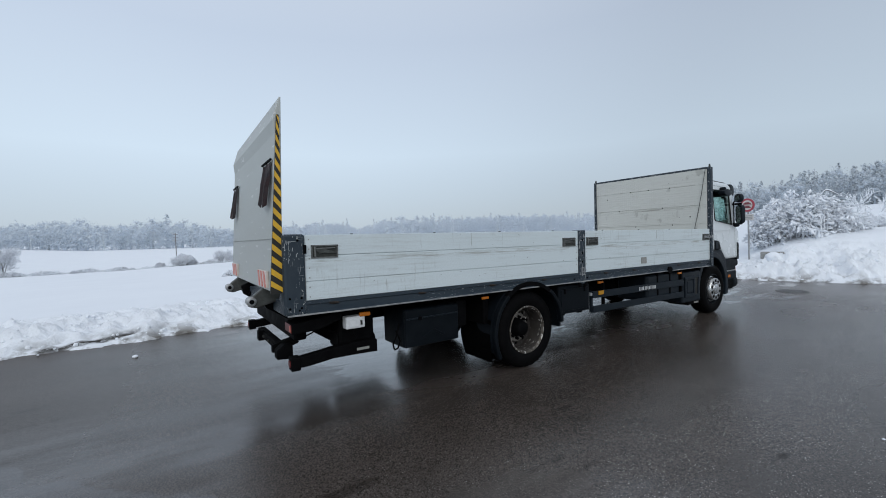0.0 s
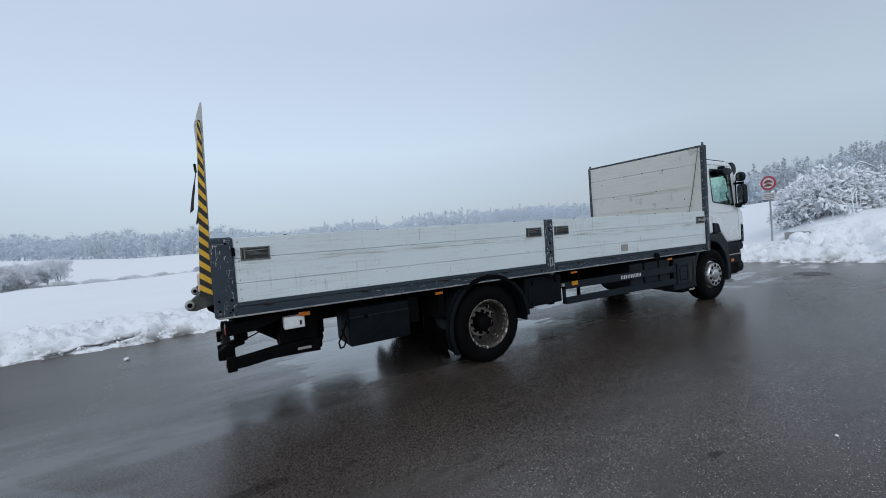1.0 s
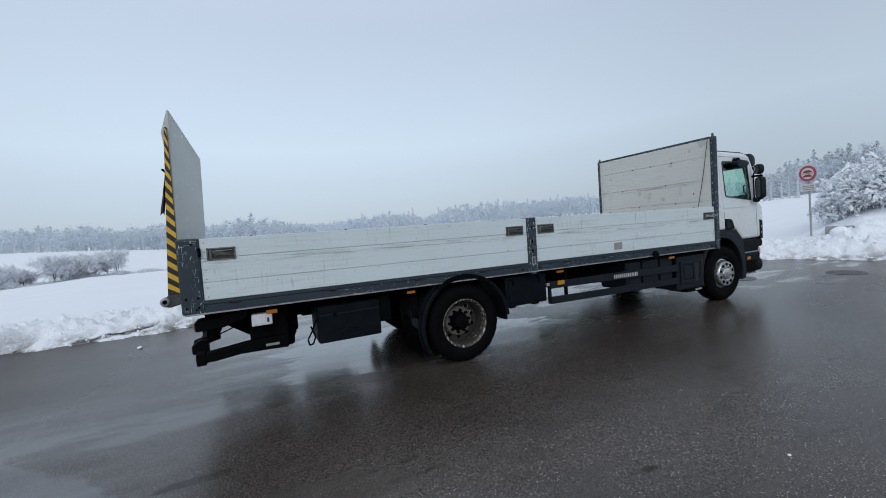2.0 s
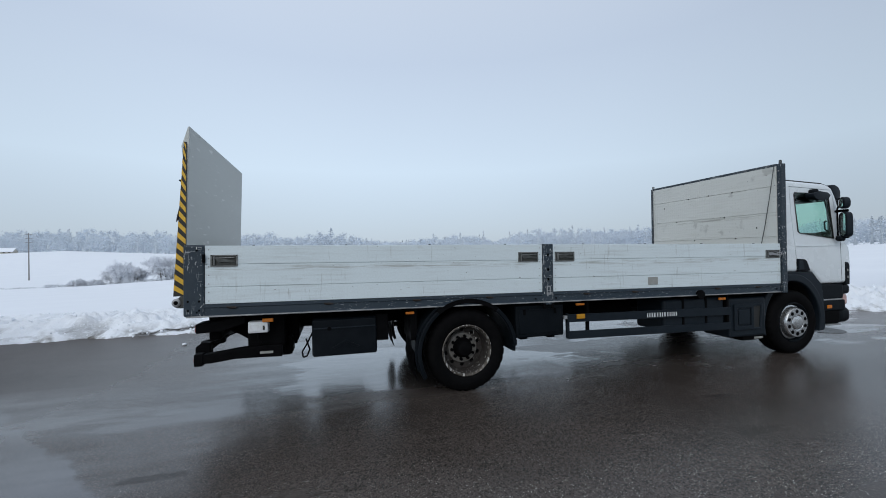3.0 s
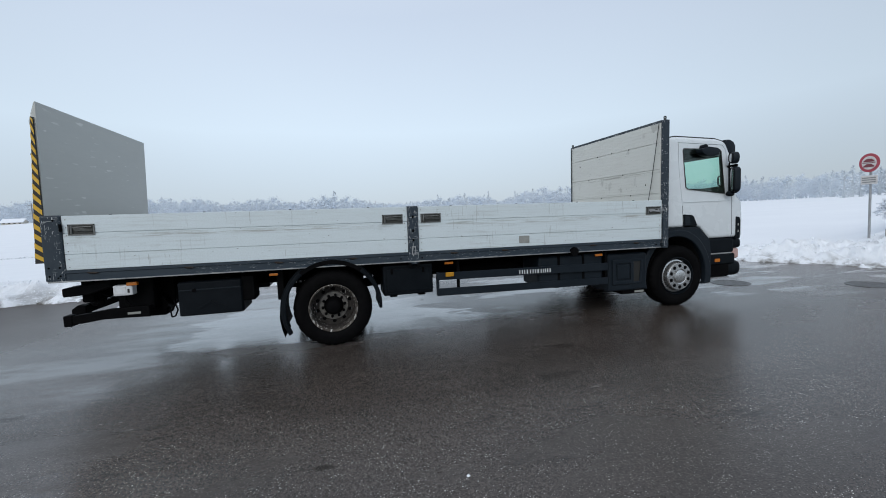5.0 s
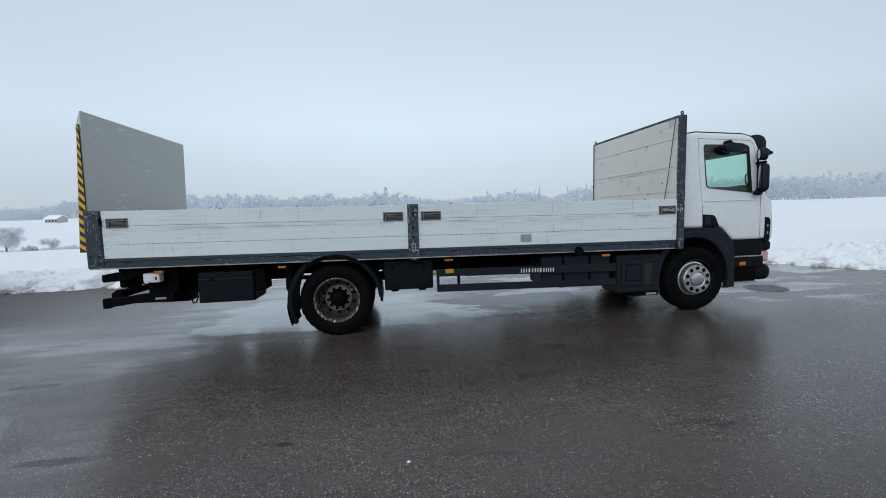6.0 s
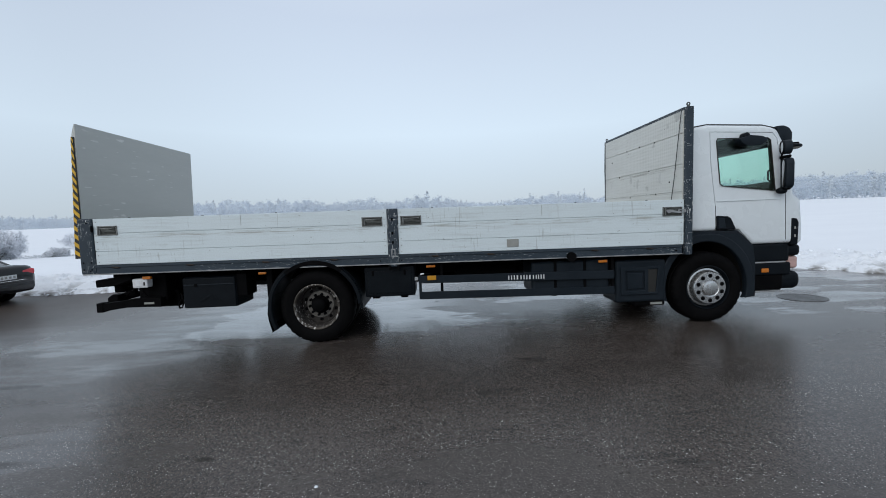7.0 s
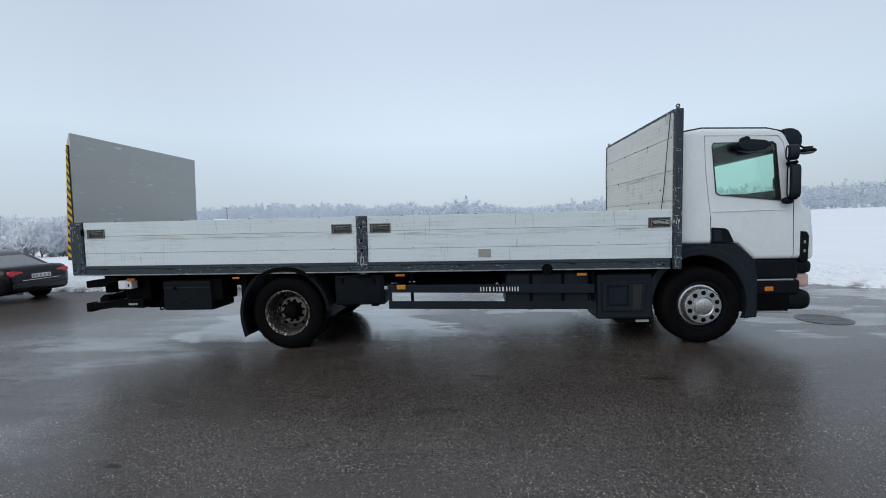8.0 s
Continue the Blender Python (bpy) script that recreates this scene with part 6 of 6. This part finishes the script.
for s in (-1, 1):
    sw = part("side_window", prism([(1.05, 0.98), (3.35, 0.97), (2.90, 1.28), (2.45, 1.36), (1.75, 1.36), (1.40, 1.28)], -0.004, 0.004), M_BLIND, car, "side windows greyed with reflected sky")
    sw.matrix_basis = Matrix.Translation((0, s * 0.80, 0.95)) @ Matrix.Rotation(radians(24 * s), 4, "X") @ Matrix.Translation((0, 0, -0.95))
    tl = part("tail_light", prism([(0.42, 0.74), (0.77, 0.735), (0.80, 0.80), (0.79, 0.87), (0.70, 0.885), (0.46, 0.845)], -0.02, 0.16, bev=0.012, axis="x"), M_CARLIGHT, car, "red tail light")
    tl.matrix_basis = Matrix.Translation((0.035, 0, 0)) @ Matrix.Diagonal((1, s, 1, 1))
    for x in (0.92, 3.75):
        w = smooth(part("wheel", lathe([(0.20, 0.02), (0.30, 0.0), (0.315, 0.03), (0.315, 0.18), (0.30, 0.21), (0.2, 0.21)], 40, closed=True), M_RUBBER, car, "car wheel"), 40)
        w.matrix_basis = pose(x, 0.885 if s > 0 else -0.885, 0.315, 0, 0, 180 if s > 0 else 0)
        part("wheel_rim", prism(circle(0.205, 32), 0.03, 0.06, ring_holes(5, 0.12, 0.045, 8, 0.9)), M_HUBCAP, w)
        part("wheel_well", rod((0, 0.07, 0), (0, 0.12, 0), 0.20, 24), M_INK, w)
    part("door_mirror", ball((3.15, s * 0.98, 1.0), 0.10, None, 14, (0.7, 1, 0.7)), M_DARKPAINT, car)
plate_ob = part("number_plate", box(-0.012, 0.012, -0.26, 0.26, 0.655, 0.765, 0.004), M_LABEL, car, "white number plate with plain dark bars")
for y in (-0.19, -0.08, 0.03, 0.13, 0.21):
    part("plate_bar", box(-0.016, -0.010, y - 0.03, y + 0.03, 0.68, 0.74, 0.0), M_TAG, plate_ob)
part("chrome_strip", box(-0.014, 0.02, -0.50, 0.50, 0.605, 0.622, 0.004), M_HUBCAP, car, "bright trim strip")
smooth(part("bumper", prism([(-0.66, 0.30), (0.66, 0.30), (0.74, 0.40), (0.72, 0.57), (-0.72, 0.57), (-0.74, 0.40)], -0.035, 0.30, bev=0.045, seg=3, axis="x"), M_DARKPAINT, car), 40)
part("exhaust", rod((-0.03, 0.5, 0.27), (0.2, 0.5, 0.27), 0.035, 14), M_HUBCAP, car)


# ---- trees ----
def tube_set(segs, sides=3):
    """Tapered tubes (a, b, ra, rb) as vertex and face lists."""
    verts, faces = [], []
    for a, b, ra, rb in segs:
        d = (b - a).normalized()
        u = d.orthogonal().normalized()
        v = d.cross(u)
        n = len(verts)
        for c, r in ((a, ra), (b, rb)):
            for i in range(sides):
                t = 2 * math.pi * i / sides
                verts.append(c + (u * math.cos(t) + v * math.sin(t)) * r)
        for i in range(sides):
            j = (i + 1) % sides
            faces.append((n + i, n + j, n + sides + j, n + sides + i))
    return verts, faces


def mesh_part(name, verts, faces, material, parent, label=""):
    me = bpy.data.meshes.new(name)
    me.from_pydata([tuple(v) for v in verts], [], faces)
    me.materials.append(material)
    ob = new(name, me)
    if parent is not None:
        ob.parent = parent
    return tagged(ob, label)


def frosted_tree(h, seed, stems=1, levels=4, spread=0.7, thick=0.012, droop=0.0, fork=4):
    """Trunk segments and twig segments of a bare tree under hoar frost."""
    rnd = random.Random(seed)
    trunk, twigs = [], []

    def grow(p, d, ln, r, lev):
        steps = 3
        for k in range(steps):
            q = p + d * (ln / steps)
            r2 = max(thick * (1.0, 1.0, 1.0, 0.75, 0.5)[min(lev, 4)], r * (1 - 0.25 * (k + 1) / steps))
            (trunk if lev <= 1 else twigs).append((p, q, r, r2))
            if lev < levels:
                for _ in range(fork if k == steps - 1 else fork - 2):
                    a = rnd.uniform(0, 2 * math.pi)
                    u = d.orthogonal().normalized()
                    side_d = u * math.cos(a) + d.cross(u) * math.sin(a)
                    nd = (d * rnd.uniform(0.5, 0.9) + side_d * spread * rnd.uniform(0.7, 1.3) + Vector((0, 0, 0.12 - droop * lev))).normalized()
                    grow(q, nd, ln * rnd.uniform(0.52, 0.72), max(thick * (1.0, 1.0, 1.0, 0.75, 0.5)[min(lev + 1, 4)], r2 * 0.5), lev + 1)
            p, r = q, r2
            d = (d + Vector((rnd.uniform(-1, 1), rnd.uniform(-1, 1), rnd.uniform(-0.6, 0.6) - droop)) * 0.16).normalized()

    for s in range(stems):
        a = 2 * math.pi * s / stems + rnd.uniform(-0.4, 0.4)
        lean = 0.0 if stems == 1 else rnd.uniform(0.25, 0.6)
        base = Vector((0, 0, -0.15)) if stems == 1 else Vector((math.cos(a) * 0.25 * h * 0.3, math.sin(a) * 0.25 * h * 0.3, -0.15))
        grow(base, Vector((math.cos(a) * lean, math.sin(a) * lean, 1)).normalized(), h * rnd.uniform(0.36, 0.46), h * 0.016 + 0.012, 0)
    return trunk, twigs


def tree_thing(name, label, group, h, seed, m, material=None, bark=None, **kw):
    root = thing(name, label, "tree" if "tree" in name else "bush", group, m)
    trunk, twigs = frosted_tree(h, seed, **kw)
    mesh_part("trunk", *tube_set(trunk, 6), bark or M_BARK, root)
    mesh_part("crown", *tube_set(twigs, 3), material or M_FROST, root, "twigs white with hoar frost")
    return root


def spot(eye, az, d, turn=0, sink=0.0, s=1.0):
    x, y = eye[0] + d * math.sin(radians(az)), eye[1] + d * math.cos(radians(az))
    return pose(x, y, float(land(x, y)) - sink, 0, 0, turn) @ Matrix.Scale(s, 4)


E0, E2, E6, E8 = (-2.8, -3.75), (-0.94, -4.6), (1.76, -5.58), (3.5, -5.23)
kinds = []
for k, (h, stems) in enumerate(((4.9, 1), (4.4, 3), (5.2, 1), (3.0, 5))):
    kinds.append(tree_thing("frosted_tree" if stems == 1 else "frosted_bush", "bare deciduous tree white with hoar frost on a snowfield" if stems == 1 else "bare many-stemmed bush white with hoar frost", "field trees", h, 20 + k, spot(E2, (-19.2, -18.2, -15.0, -21.6)[k], 78 + 2 * k, 60 * k), stems=stems, levels=4, thick=0.022, spread=0.75))
for k, (eye, az, d, which, s) in enumerate(((E2, -14.2, 80, 0, 1.0), (E2, -18.7, 81, 2, 0.9), (E2, -16.5, 80, 1, 0.95), (E2, -17.6, 83, 0, 0.9), (E2, -22.9, 78, 1, 0.95), (E2, -26.4, 79, 3, 0.6), (E2, -25.0, 77, 3, 0.5), (E0, 1.7, 78, 3, 0.95), (E0, 2.6, 79, 3, 0.5), (E0, 5.7, 78, 1, 0.75), (E0, 6.6, 80, 3, 0.6), (E0, 4.4, 80, 3, 0.4), (E0, -0.6, 79, 3, 0.45), (E6, -36.5, 78, 2, 0.72), (E6, -39.7, 72, 0, 1.05), (E6, -38.2, 76, 3, 0.55), (E6, -41.5, 74, 3, 0.8), (E8, -51.2, 58, 2, 1.4), (E8, -49.8, 55, 0, 1.2), (E8, -48.6, 60, 2, 1.1), (E8, -47.2, 62, 3, 1.3), (E8, -50.4, 64, 1, 1.5), (E8, -52.6, 60, 0, 1.3), (E8, -46.2, 66, 1, 1.1), (E8, -54.5, 60, 2, 1.3), (E0, -12.4, 74, 3, 0.35), (E0, -8.0, 76, 3, 0.3), (E8, -49.2, 68, 0, 1.5), (E8, -48.0, 70, 2, 1.4))):
    s *= 1.0 if eye is E2 else 0.82
    copy_thing(kinds[which], spot(eye, az, d, 77 * k)).scale = (s, s, s)

# snow-bowed shrubs behind the road sign
def snowy_shrub(seed, m):
    root = tree_thing("snowy_shrub", "large shrub bowed down under thick snow and frost", "roadside shrubs", 2.0, seed, m, M_FROST, stems=7, levels=3, thick=0.006, droop=0.20, spread=0.95, fork=4)
    rnd = random.Random(seed)
    trunk, twigs = frosted_tree(2.0, seed, stems=7, levels=3, thick=0.006, droop=0.20, spread=0.95, fork=4)
    bm = bmesh.new()
    bmesh.ops.create_icosphere(bm, subdivisions=1, radius=1.0)
    ico, ico_f = [v.co.copy() for v in bm.verts], [[v.index for v in f.verts] for f in bm.faces]
    bm.free()
    # snow lying along the boughs
    boughs = frosted_tree(1.75, seed + 300, stems=9, levels=3, thick=0.02, droop=0.20, spread=1.0, fork=3)
    load = []
    for p, q, _, _ in boughs[0][6:] + boughs[1]:
        r = 0.030 + 0.018 * noise.noise(p * 2.3)
        load.append((p + Vector((0, 0, 0.02)), q + Vector((0, 0, 0.02)), r, 0.030 + 0.018 * noise.noise(q * 2.3)))
    snow = mesh_part("snow_load", *tube_set(load, 6), M_SNOW, root)
    snow.data.polygons.foreach_set("use_smooth", [True] * len(snow.data.polygons))
    tagged(snow, "snow lying along the twigs", kind="stuff")
    # lumps of snow caught in the forks
    cv, cf = [], []
    for k in range(1500):
        a, b, _, _ = rnd.choice(twigs)
        c, r, n = a.lerp(b, rnd.random()), 0.016 + 0.045 * rnd.random() ** 2, len(cv)
        along = (b - a).normalized()
        for v in ico:
            q = r * (1 + 0.5 * noise.noise(v * 1.6 + Vector((k * 2.7, 0, 0))))
            cv.append(c + (v + along * (1.1 * v.dot(along))) * q)
        cf += [[n + i for i in f] for f in ico_f]
    clumps = mesh_part("snow_clumps", cv, cf, M_SNOW, root)
    clumps.data.polygons.foreach_set("use_smooth", [True] * len(clumps.data.polygons))
    tagged(clumps, "snow caught in the twigs", kind="stuff")
    for k in range(2):
        a, reach, top = rnd.uniform(0, 6.28), rnd.uniform(0.9, 1.4), rnd.uniform(1.3, 1.75)
        pts = []
        for i in range(11):
            t = i / 10
            r = reach * t ** 1.3
            pts.append(Vector((r * math.cos(a + 0.3 * t), r * math.sin(a + 0.3 * t), top * (1 - (1 - min(1, t * 1.5)) ** 2) - 0.55 * max(0, t - 0.6) ** 1.2 + rnd.uniform(-0.03, 0.03))))
        mesh_part("branch", *tube_set([(p, q, 0.026 - 0.002 * i, 0.024 - 0.002 * i) for i, (p, q) in enumerate(zip(pts, pts[1:]))], 6), M_BARK, root, "bent dark branch")
        bough, wide_a = [], 0.03
        for p, q in zip(pts[3:], pts[4:]):
            lift = Vector((0, 0, 0.028))
            for w in range(3):
                wide_b = min(0.06, max(0.015, wide_a + rnd.uniform(-0.02, 0.02)))
                bough.append((p.lerp(q, w / 3) + lift, p.lerp(q, (w + 1) / 3) + lift, wide_a, wide_b))
                wide_a = wide_b
        mesh_part("snow_load", *tube_set(bough, 6), M_SNOW, root, "snow lying along a branch")
    return root


def on_snow(x, y, turn, sink=0.08):
    return pose(x, y, snow_z(x, y) - sink, 0, 0, turn)


shrubs = [snowy_shrub(50, on_snow(16.5, 1.95, 0)), snowy_shrub(51, on_snow(17.0, 1.45, 40))]
for k, (x, y, size) in enumerate(((17.4, 2.0, 1.15), (17.5, 0.85, 0.62), (16.2, 2.35, 0.6), (18.7, 0.5, 0.42), (19.9, 0.2, 0.36))):
    copy_thing(shrubs[k % 2], on_snow(x, y, 120 * k + 30)).scale = (size, size, size)
for x, y, seed, h in ((22.2, 1.15, 71, 1.9), (22.6, 0.55, 74, 1.5)):
    tree_thing("bare_tree", "slender leafless tree white with rime on the slope", "roadside shrubs", h, seed, on_snow(x, y, 20), M_RIME, M_RIME, stems=1, levels=3, thick=0.013, spread=0.55, fork=3)

tree_thing("field_sapling", "small frosted sapling at the foot of the field", "field trees", 0.8, 90, spot(E0, 6.3, 25.0, 0), stems=3, levels=3, thick=0.012)


# ---- far woods ----
TOP_AZ = (-78, -43, -37.5, -34.5, -30, -26, -16.5, -14, -12, -8.5, -5.6, -1.8, 1.5, 3.4, 5.3, 8, 12, 14, 16.5, 20.5, 21.7, 22.7, 24, 28, 35, 40, 47, 53, 60, 63, 65, 69, 73, 77, 80, 100)
TOP = (2.8, 1.7, 1.7, 2.6, 3.15, 3.25, 3.2, 2.5, 2.9, 3.2, 2.7, 3.45, 3.05, 2.5, 2.1, 1.95, 2.1, 2.45, 2.55, 2.5, 1.5, 1.6, 2.75, 3.0, 2.9, 2.8, 2.8, 2.5, 2.8, 3.0, 4.3, 4.9, 5.2, 6.0, 6.0, 6.0)


def tuft_tree(seed, tufts=760):
    """A rounded crown of lobes thick with small frosted clumps, on a thin trunk; one unit high."""
    rnd = random.Random(seed)
    verts, faces = [], []
    lobes = []
    for q in range(17):
        t = (q + rnd.random()) / 17
        wide = 0.20 * math.sin(math.pi * min(1, 0.25 + 0.75 * t)) + 0.03
        a = rnd.uniform(0, 6.28)
        lobes.append((Vector((wide * math.cos(a), wide * math.sin(a), 0.10 + 0.76 * t)), rnd.uniform(0.07, 0.13)))
    bm = bmesh.new()
    bmesh.ops.create_icosphere(bm, subdivisions=1, radius=1.0)
    ico = [v.co.copy() for v in bm.verts]
    ico_f = [[v.index for v in f.verts] for f in bm.faces]
    bm.free()
    for k, (c, r) in enumerate(lobes):
        n = len(verts)
        verts += [list(c + v * (0.42 * r)) for v in ico]
        faces += [[n + i for i in f] for f in ico_f]
    for _ in range(tufts):
        lobe, r = rnd.choice(lobes)
        out = Vector((rnd.gauss(0, 1), rnd.gauss(0, 1), rnd.gauss(0, 0.9))).normalized()
        c = lobe + out * r * rnd.uniform(0.5, 1.15)
        s = rnd.uniform(0.010, 0.030)
        n = len(verts)
        tip = (out * rnd.uniform(0.2, 1.0) + Vector((0, 0, rnd.uniform(0.0, 0.9)))) * s * 1.4
        for o in (tip, Vector([rnd.gauss(0, 1) for _ in range(3)]).normalized() * s, Vector([rnd.gauss(0, 1) for _ in range(3)]).normalized() * s):
            verts.append(list(c + o))
        faces.append([n, n + 1, n + 2])
    n = len(verts)
    verts += [[0.02, 0, -0.05], [-0.012, 0.018, -0.05], [-0.012, -0.018, -0.05], [0, 0, 0.7]]
    faces += [[n, n + 1, n + 3], [n + 1, n + 2, n + 3], [n + 2, n, n + 3]]
    return np.array(verts), faces


def conifer(seed, tufts=640):
    """A snowy spruce of ragged drooping boughs round a straight stem; one unit high."""
    rnd = random.Random(seed)
    verts, faces = [], []
    boughs = []
    for k in range(62):
        t = (k + rnd.random()) / 62
        boughs.append((0.06 + 0.90 * t, rnd.uniform(0, 6.28), (0.21 * (1 - t) ** 0.8 + 0.012) * rnd.uniform(0.6, 1.25)))
    for _ in range(tufts):
        z, a, r = rnd.choice(boughs)
        q = rnd.random() ** 0.7
        c = Vector((r * q * math.cos(a), r * q * math.sin(a), z - 0.22 * r * q + rnd.uniform(-0.012, 0.012)))
        out = Vector((math.cos(a), math.sin(a), -0.25))
        s = rnd.uniform(0.014, 0.034)
        n = len(verts)
        for o in (out * s * 1.2, Vector([rnd.gauss(0, 1) for _ in range(3)]).normalized() * s, Vector([rnd.gauss(0, 1) for _ in range(3)]).normalized() * s):
            verts.append(list(c + o))
        faces.append([n, n + 1, n + 2])
    n = len(verts)
    verts += [[0.05, 0, 0.02], [-0.03, 0.045, 0.02], [-0.03, -0.045, 0.02], [0, 0, 1.0]]
    faces += [[n, n + 1, n + 3], [n + 1, n + 2, n + 3], [n + 2, n, n + 3]]
    return np.array(verts), faces


def planted(name, places, shapes, material, label, category="woods"):
    """All the trees of one far wood, joined into one object."""
    vs, fs, n = [], [], 0
    rnd = random.Random(len(places))
    for x, y, z, h, w in places:
        sv, sf = rnd.choice(shapes)
        a = rnd.uniform(0, 6.28)
        c, s = math.cos(a), math.sin(a)
        rot = np.array([[c * w, -s * w, 0], [s * w, c * w, 0], [0, 0, 1]])
        vs.append(sv @ rot.T * h + (x, y, z))
        fs += [[q + n for q in f] for f in sf]
        n += len(sv)
    me = bpy.data.meshes.new(name)
    me.from_pydata(np.concatenate(vs).tolist(), [], fs)
    me.materials.append(material)
    return tagged(new(name, me), label, category, kind="stuff")


def woods():
    rnd = random.Random(3)
    leafy, spiky, dark = [], [], []
    for row in range(5):
        az = -78.0
        while az < 100:
            far = float(np.interp(az, AZ, FAR))
            d = far * (1.0 + 0.035 * row + rnd.uniform(-0.012, 0.012))
            x, y = 1 + d * math.sin(radians(az)), -4 + d * math.cos(radians(az))
            z = float(land(x, y))
            top = float(np.interp(az, TOP_AZ, TOP)) + 0.22 + 0.18 * noise.noise(Vector((az * 0.9, 5.3, 0)))
            h = (1.65 + d * math.tan(radians(max(0.7, top))) - z) * rnd.choice((0.82, 0.88, 0.93, 0.97, 1.01, 1.05)) * (0.82 + 0.05 * row)
            h = max(2.5, h)
            fir = (0.12 if az < 20 else 0.2 if az < 50 else 0.35 if az < 62 else 0.62) + 0.25 * noise.noise(Vector((az * 0.3, 9, row)))
            if rnd.random() < fir:
                (dark if az > 61 else spiky).append((x, y, z - 0.3, h * rnd.uniform(0.92, 1.1), rnd.uniform(0.8, 1.15)))
            else:
                leafy.append((x, y, z - 0.3, h, rnd.uniform(1.0, 1.5)))
            az += math.degrees(h * rnd.uniform(0.22, 0.42) / d) * (0.5 if az > 61 else 1.0)
    for k in range(14):
        az = 55 + 0.75 * k + rnd.uniform(-0.3, 0.3)
        d = rnd.uniform(105, 125)
        x, y = 0.78 + d * math.sin(radians(az)), -5.1 + d * math.cos(radians(az))
        if az > 58:
            dark.append((x, y, float(land(x, y)) - 0.2, rnd.uniform(5.5, 7.5), rnd.uniform(0.9, 1.15)))
    planted("far_frosted_hazy_wood", leafy, [tuft_tree(k) for k in range(9)], M_FARWOOD, "distant deciduous woods grey-white with frost and painted haze")
    planted("far_fir_wood", spiky, [conifer(k) for k in range(6)], M_FARFIR, "distant snow-dusted fir trees paled for haze")
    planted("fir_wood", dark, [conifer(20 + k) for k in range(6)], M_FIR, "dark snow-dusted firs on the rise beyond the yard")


# snowy firs; paler colours and a transparent share imitate haze
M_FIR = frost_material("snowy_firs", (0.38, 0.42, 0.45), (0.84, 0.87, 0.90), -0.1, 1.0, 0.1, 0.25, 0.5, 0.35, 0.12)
M_FARFIR = frost_material("far_snowy_hazy_firs", (0.54, 0.58, 0.615), (0.88, 0.91, 0.935), -0.1, 1.0, 0.1, 0.15, 0.45, 0.45, 0.25)
woods()


def hedge_row():
    places, rnd = [], random.Random(11)
    az = -48.0
    while az < 8:
        d = 76 + rnd.uniform(-0.6, 0.6) + 2 * math.sin(az * 0.7)
        x, y = E0[0] + d * math.sin(radians(az)), E0[1] + d * math.cos(radians(az))
        h = 0.60 + 0.8 * abs(noise.noise(Vector((az * 0.35, 3, 0)))) + rnd.uniform(-0.1, 0.15) + 0.2 * min(1, max(0, (-11 - az) / 4))
        places.append((x, y, float(land(x, y)) - 0.12, h, rnd.uniform(1.0, 1.7)))
        az += rnd.uniform(0.07, 0.17)
    planted("hedge", places, [tuft_tree(40 + k, 420) for k in range(5)], M_HEDGE, "low frosted hedge line along the field edge", "hedge")


hedge_row()


# ---- utility poles and farm houses across the valley ----
def utility_pole(m, h, arms):
    root = thing("utility_pole", "slim weathered utility pole with cross arms in a snowy field", "utility pole", "utility poles", m)
    part("pole_shaft", rod((0, 0, -0.3), (0, 0, h), 0.11, 10, r2=0.08), M_POLE, root)
    for k in range(arms):
        z = h - 0.35 - 0.75 * k
        arm = part("cross_arm", box(-0.55, 0.55, -0.05, 0.05, z, z + 0.09, 0.0), M_POLE, root)
        for x in (-0.48, 0.0, 0.48):
            part("insulator", rod((x, 0, z + 0.09), (x, 0, z + 0.25), 0.035, 8), M_LABEL, arm)


utility_pole(spot(E0, 0.93, 116), 6.2, 3)
utility_pole(spot((0.32, -4.95), -30.5, 112), 9.2, 3)


def farm_house(m, ln, wd, h, wall):
    root = thing("farm_house", "distant farm house with a snow-covered gable roof", "house", "farm houses", m)
    part("wall", prism([(-wd / 2, -0.5), (wd / 2, -0.5), (wd / 2, h), (0, h + wd * 0.28), (-wd / 2, h)], -ln / 2, ln / 2, axis="x"), wall, root)
    for s in (-1, 1):
        part("roof", prism([(s * (wd / 2 + 0.5), h - 0.1), (0, h + wd * 0.28 + 0.18), (0, h + wd * 0.28 + 0.45), (s * (wd / 2 + 0.5), h + 0.2)], -ln / 2 - 0.5, ln / 2 + 0.5, axis="x"), M_SNOW, root)
        for k in range(4):
            x = -ln / 2 + ln * (k + 0.5) / 4
            part("window", box(x - 0.45, x + 0.45, s * wd / 2 - 0.05, s * wd / 2 + 0.05, h * 0.35, h * 0.75, 0.0), M_INK, root)


farm_house(spot(E8, -32.4, 330, 8), 9, 6, 1.2, M_WALL)
farm_house(spot(E6, -36.0, 262, -10), 6, 5, 2.0, M_WALL)
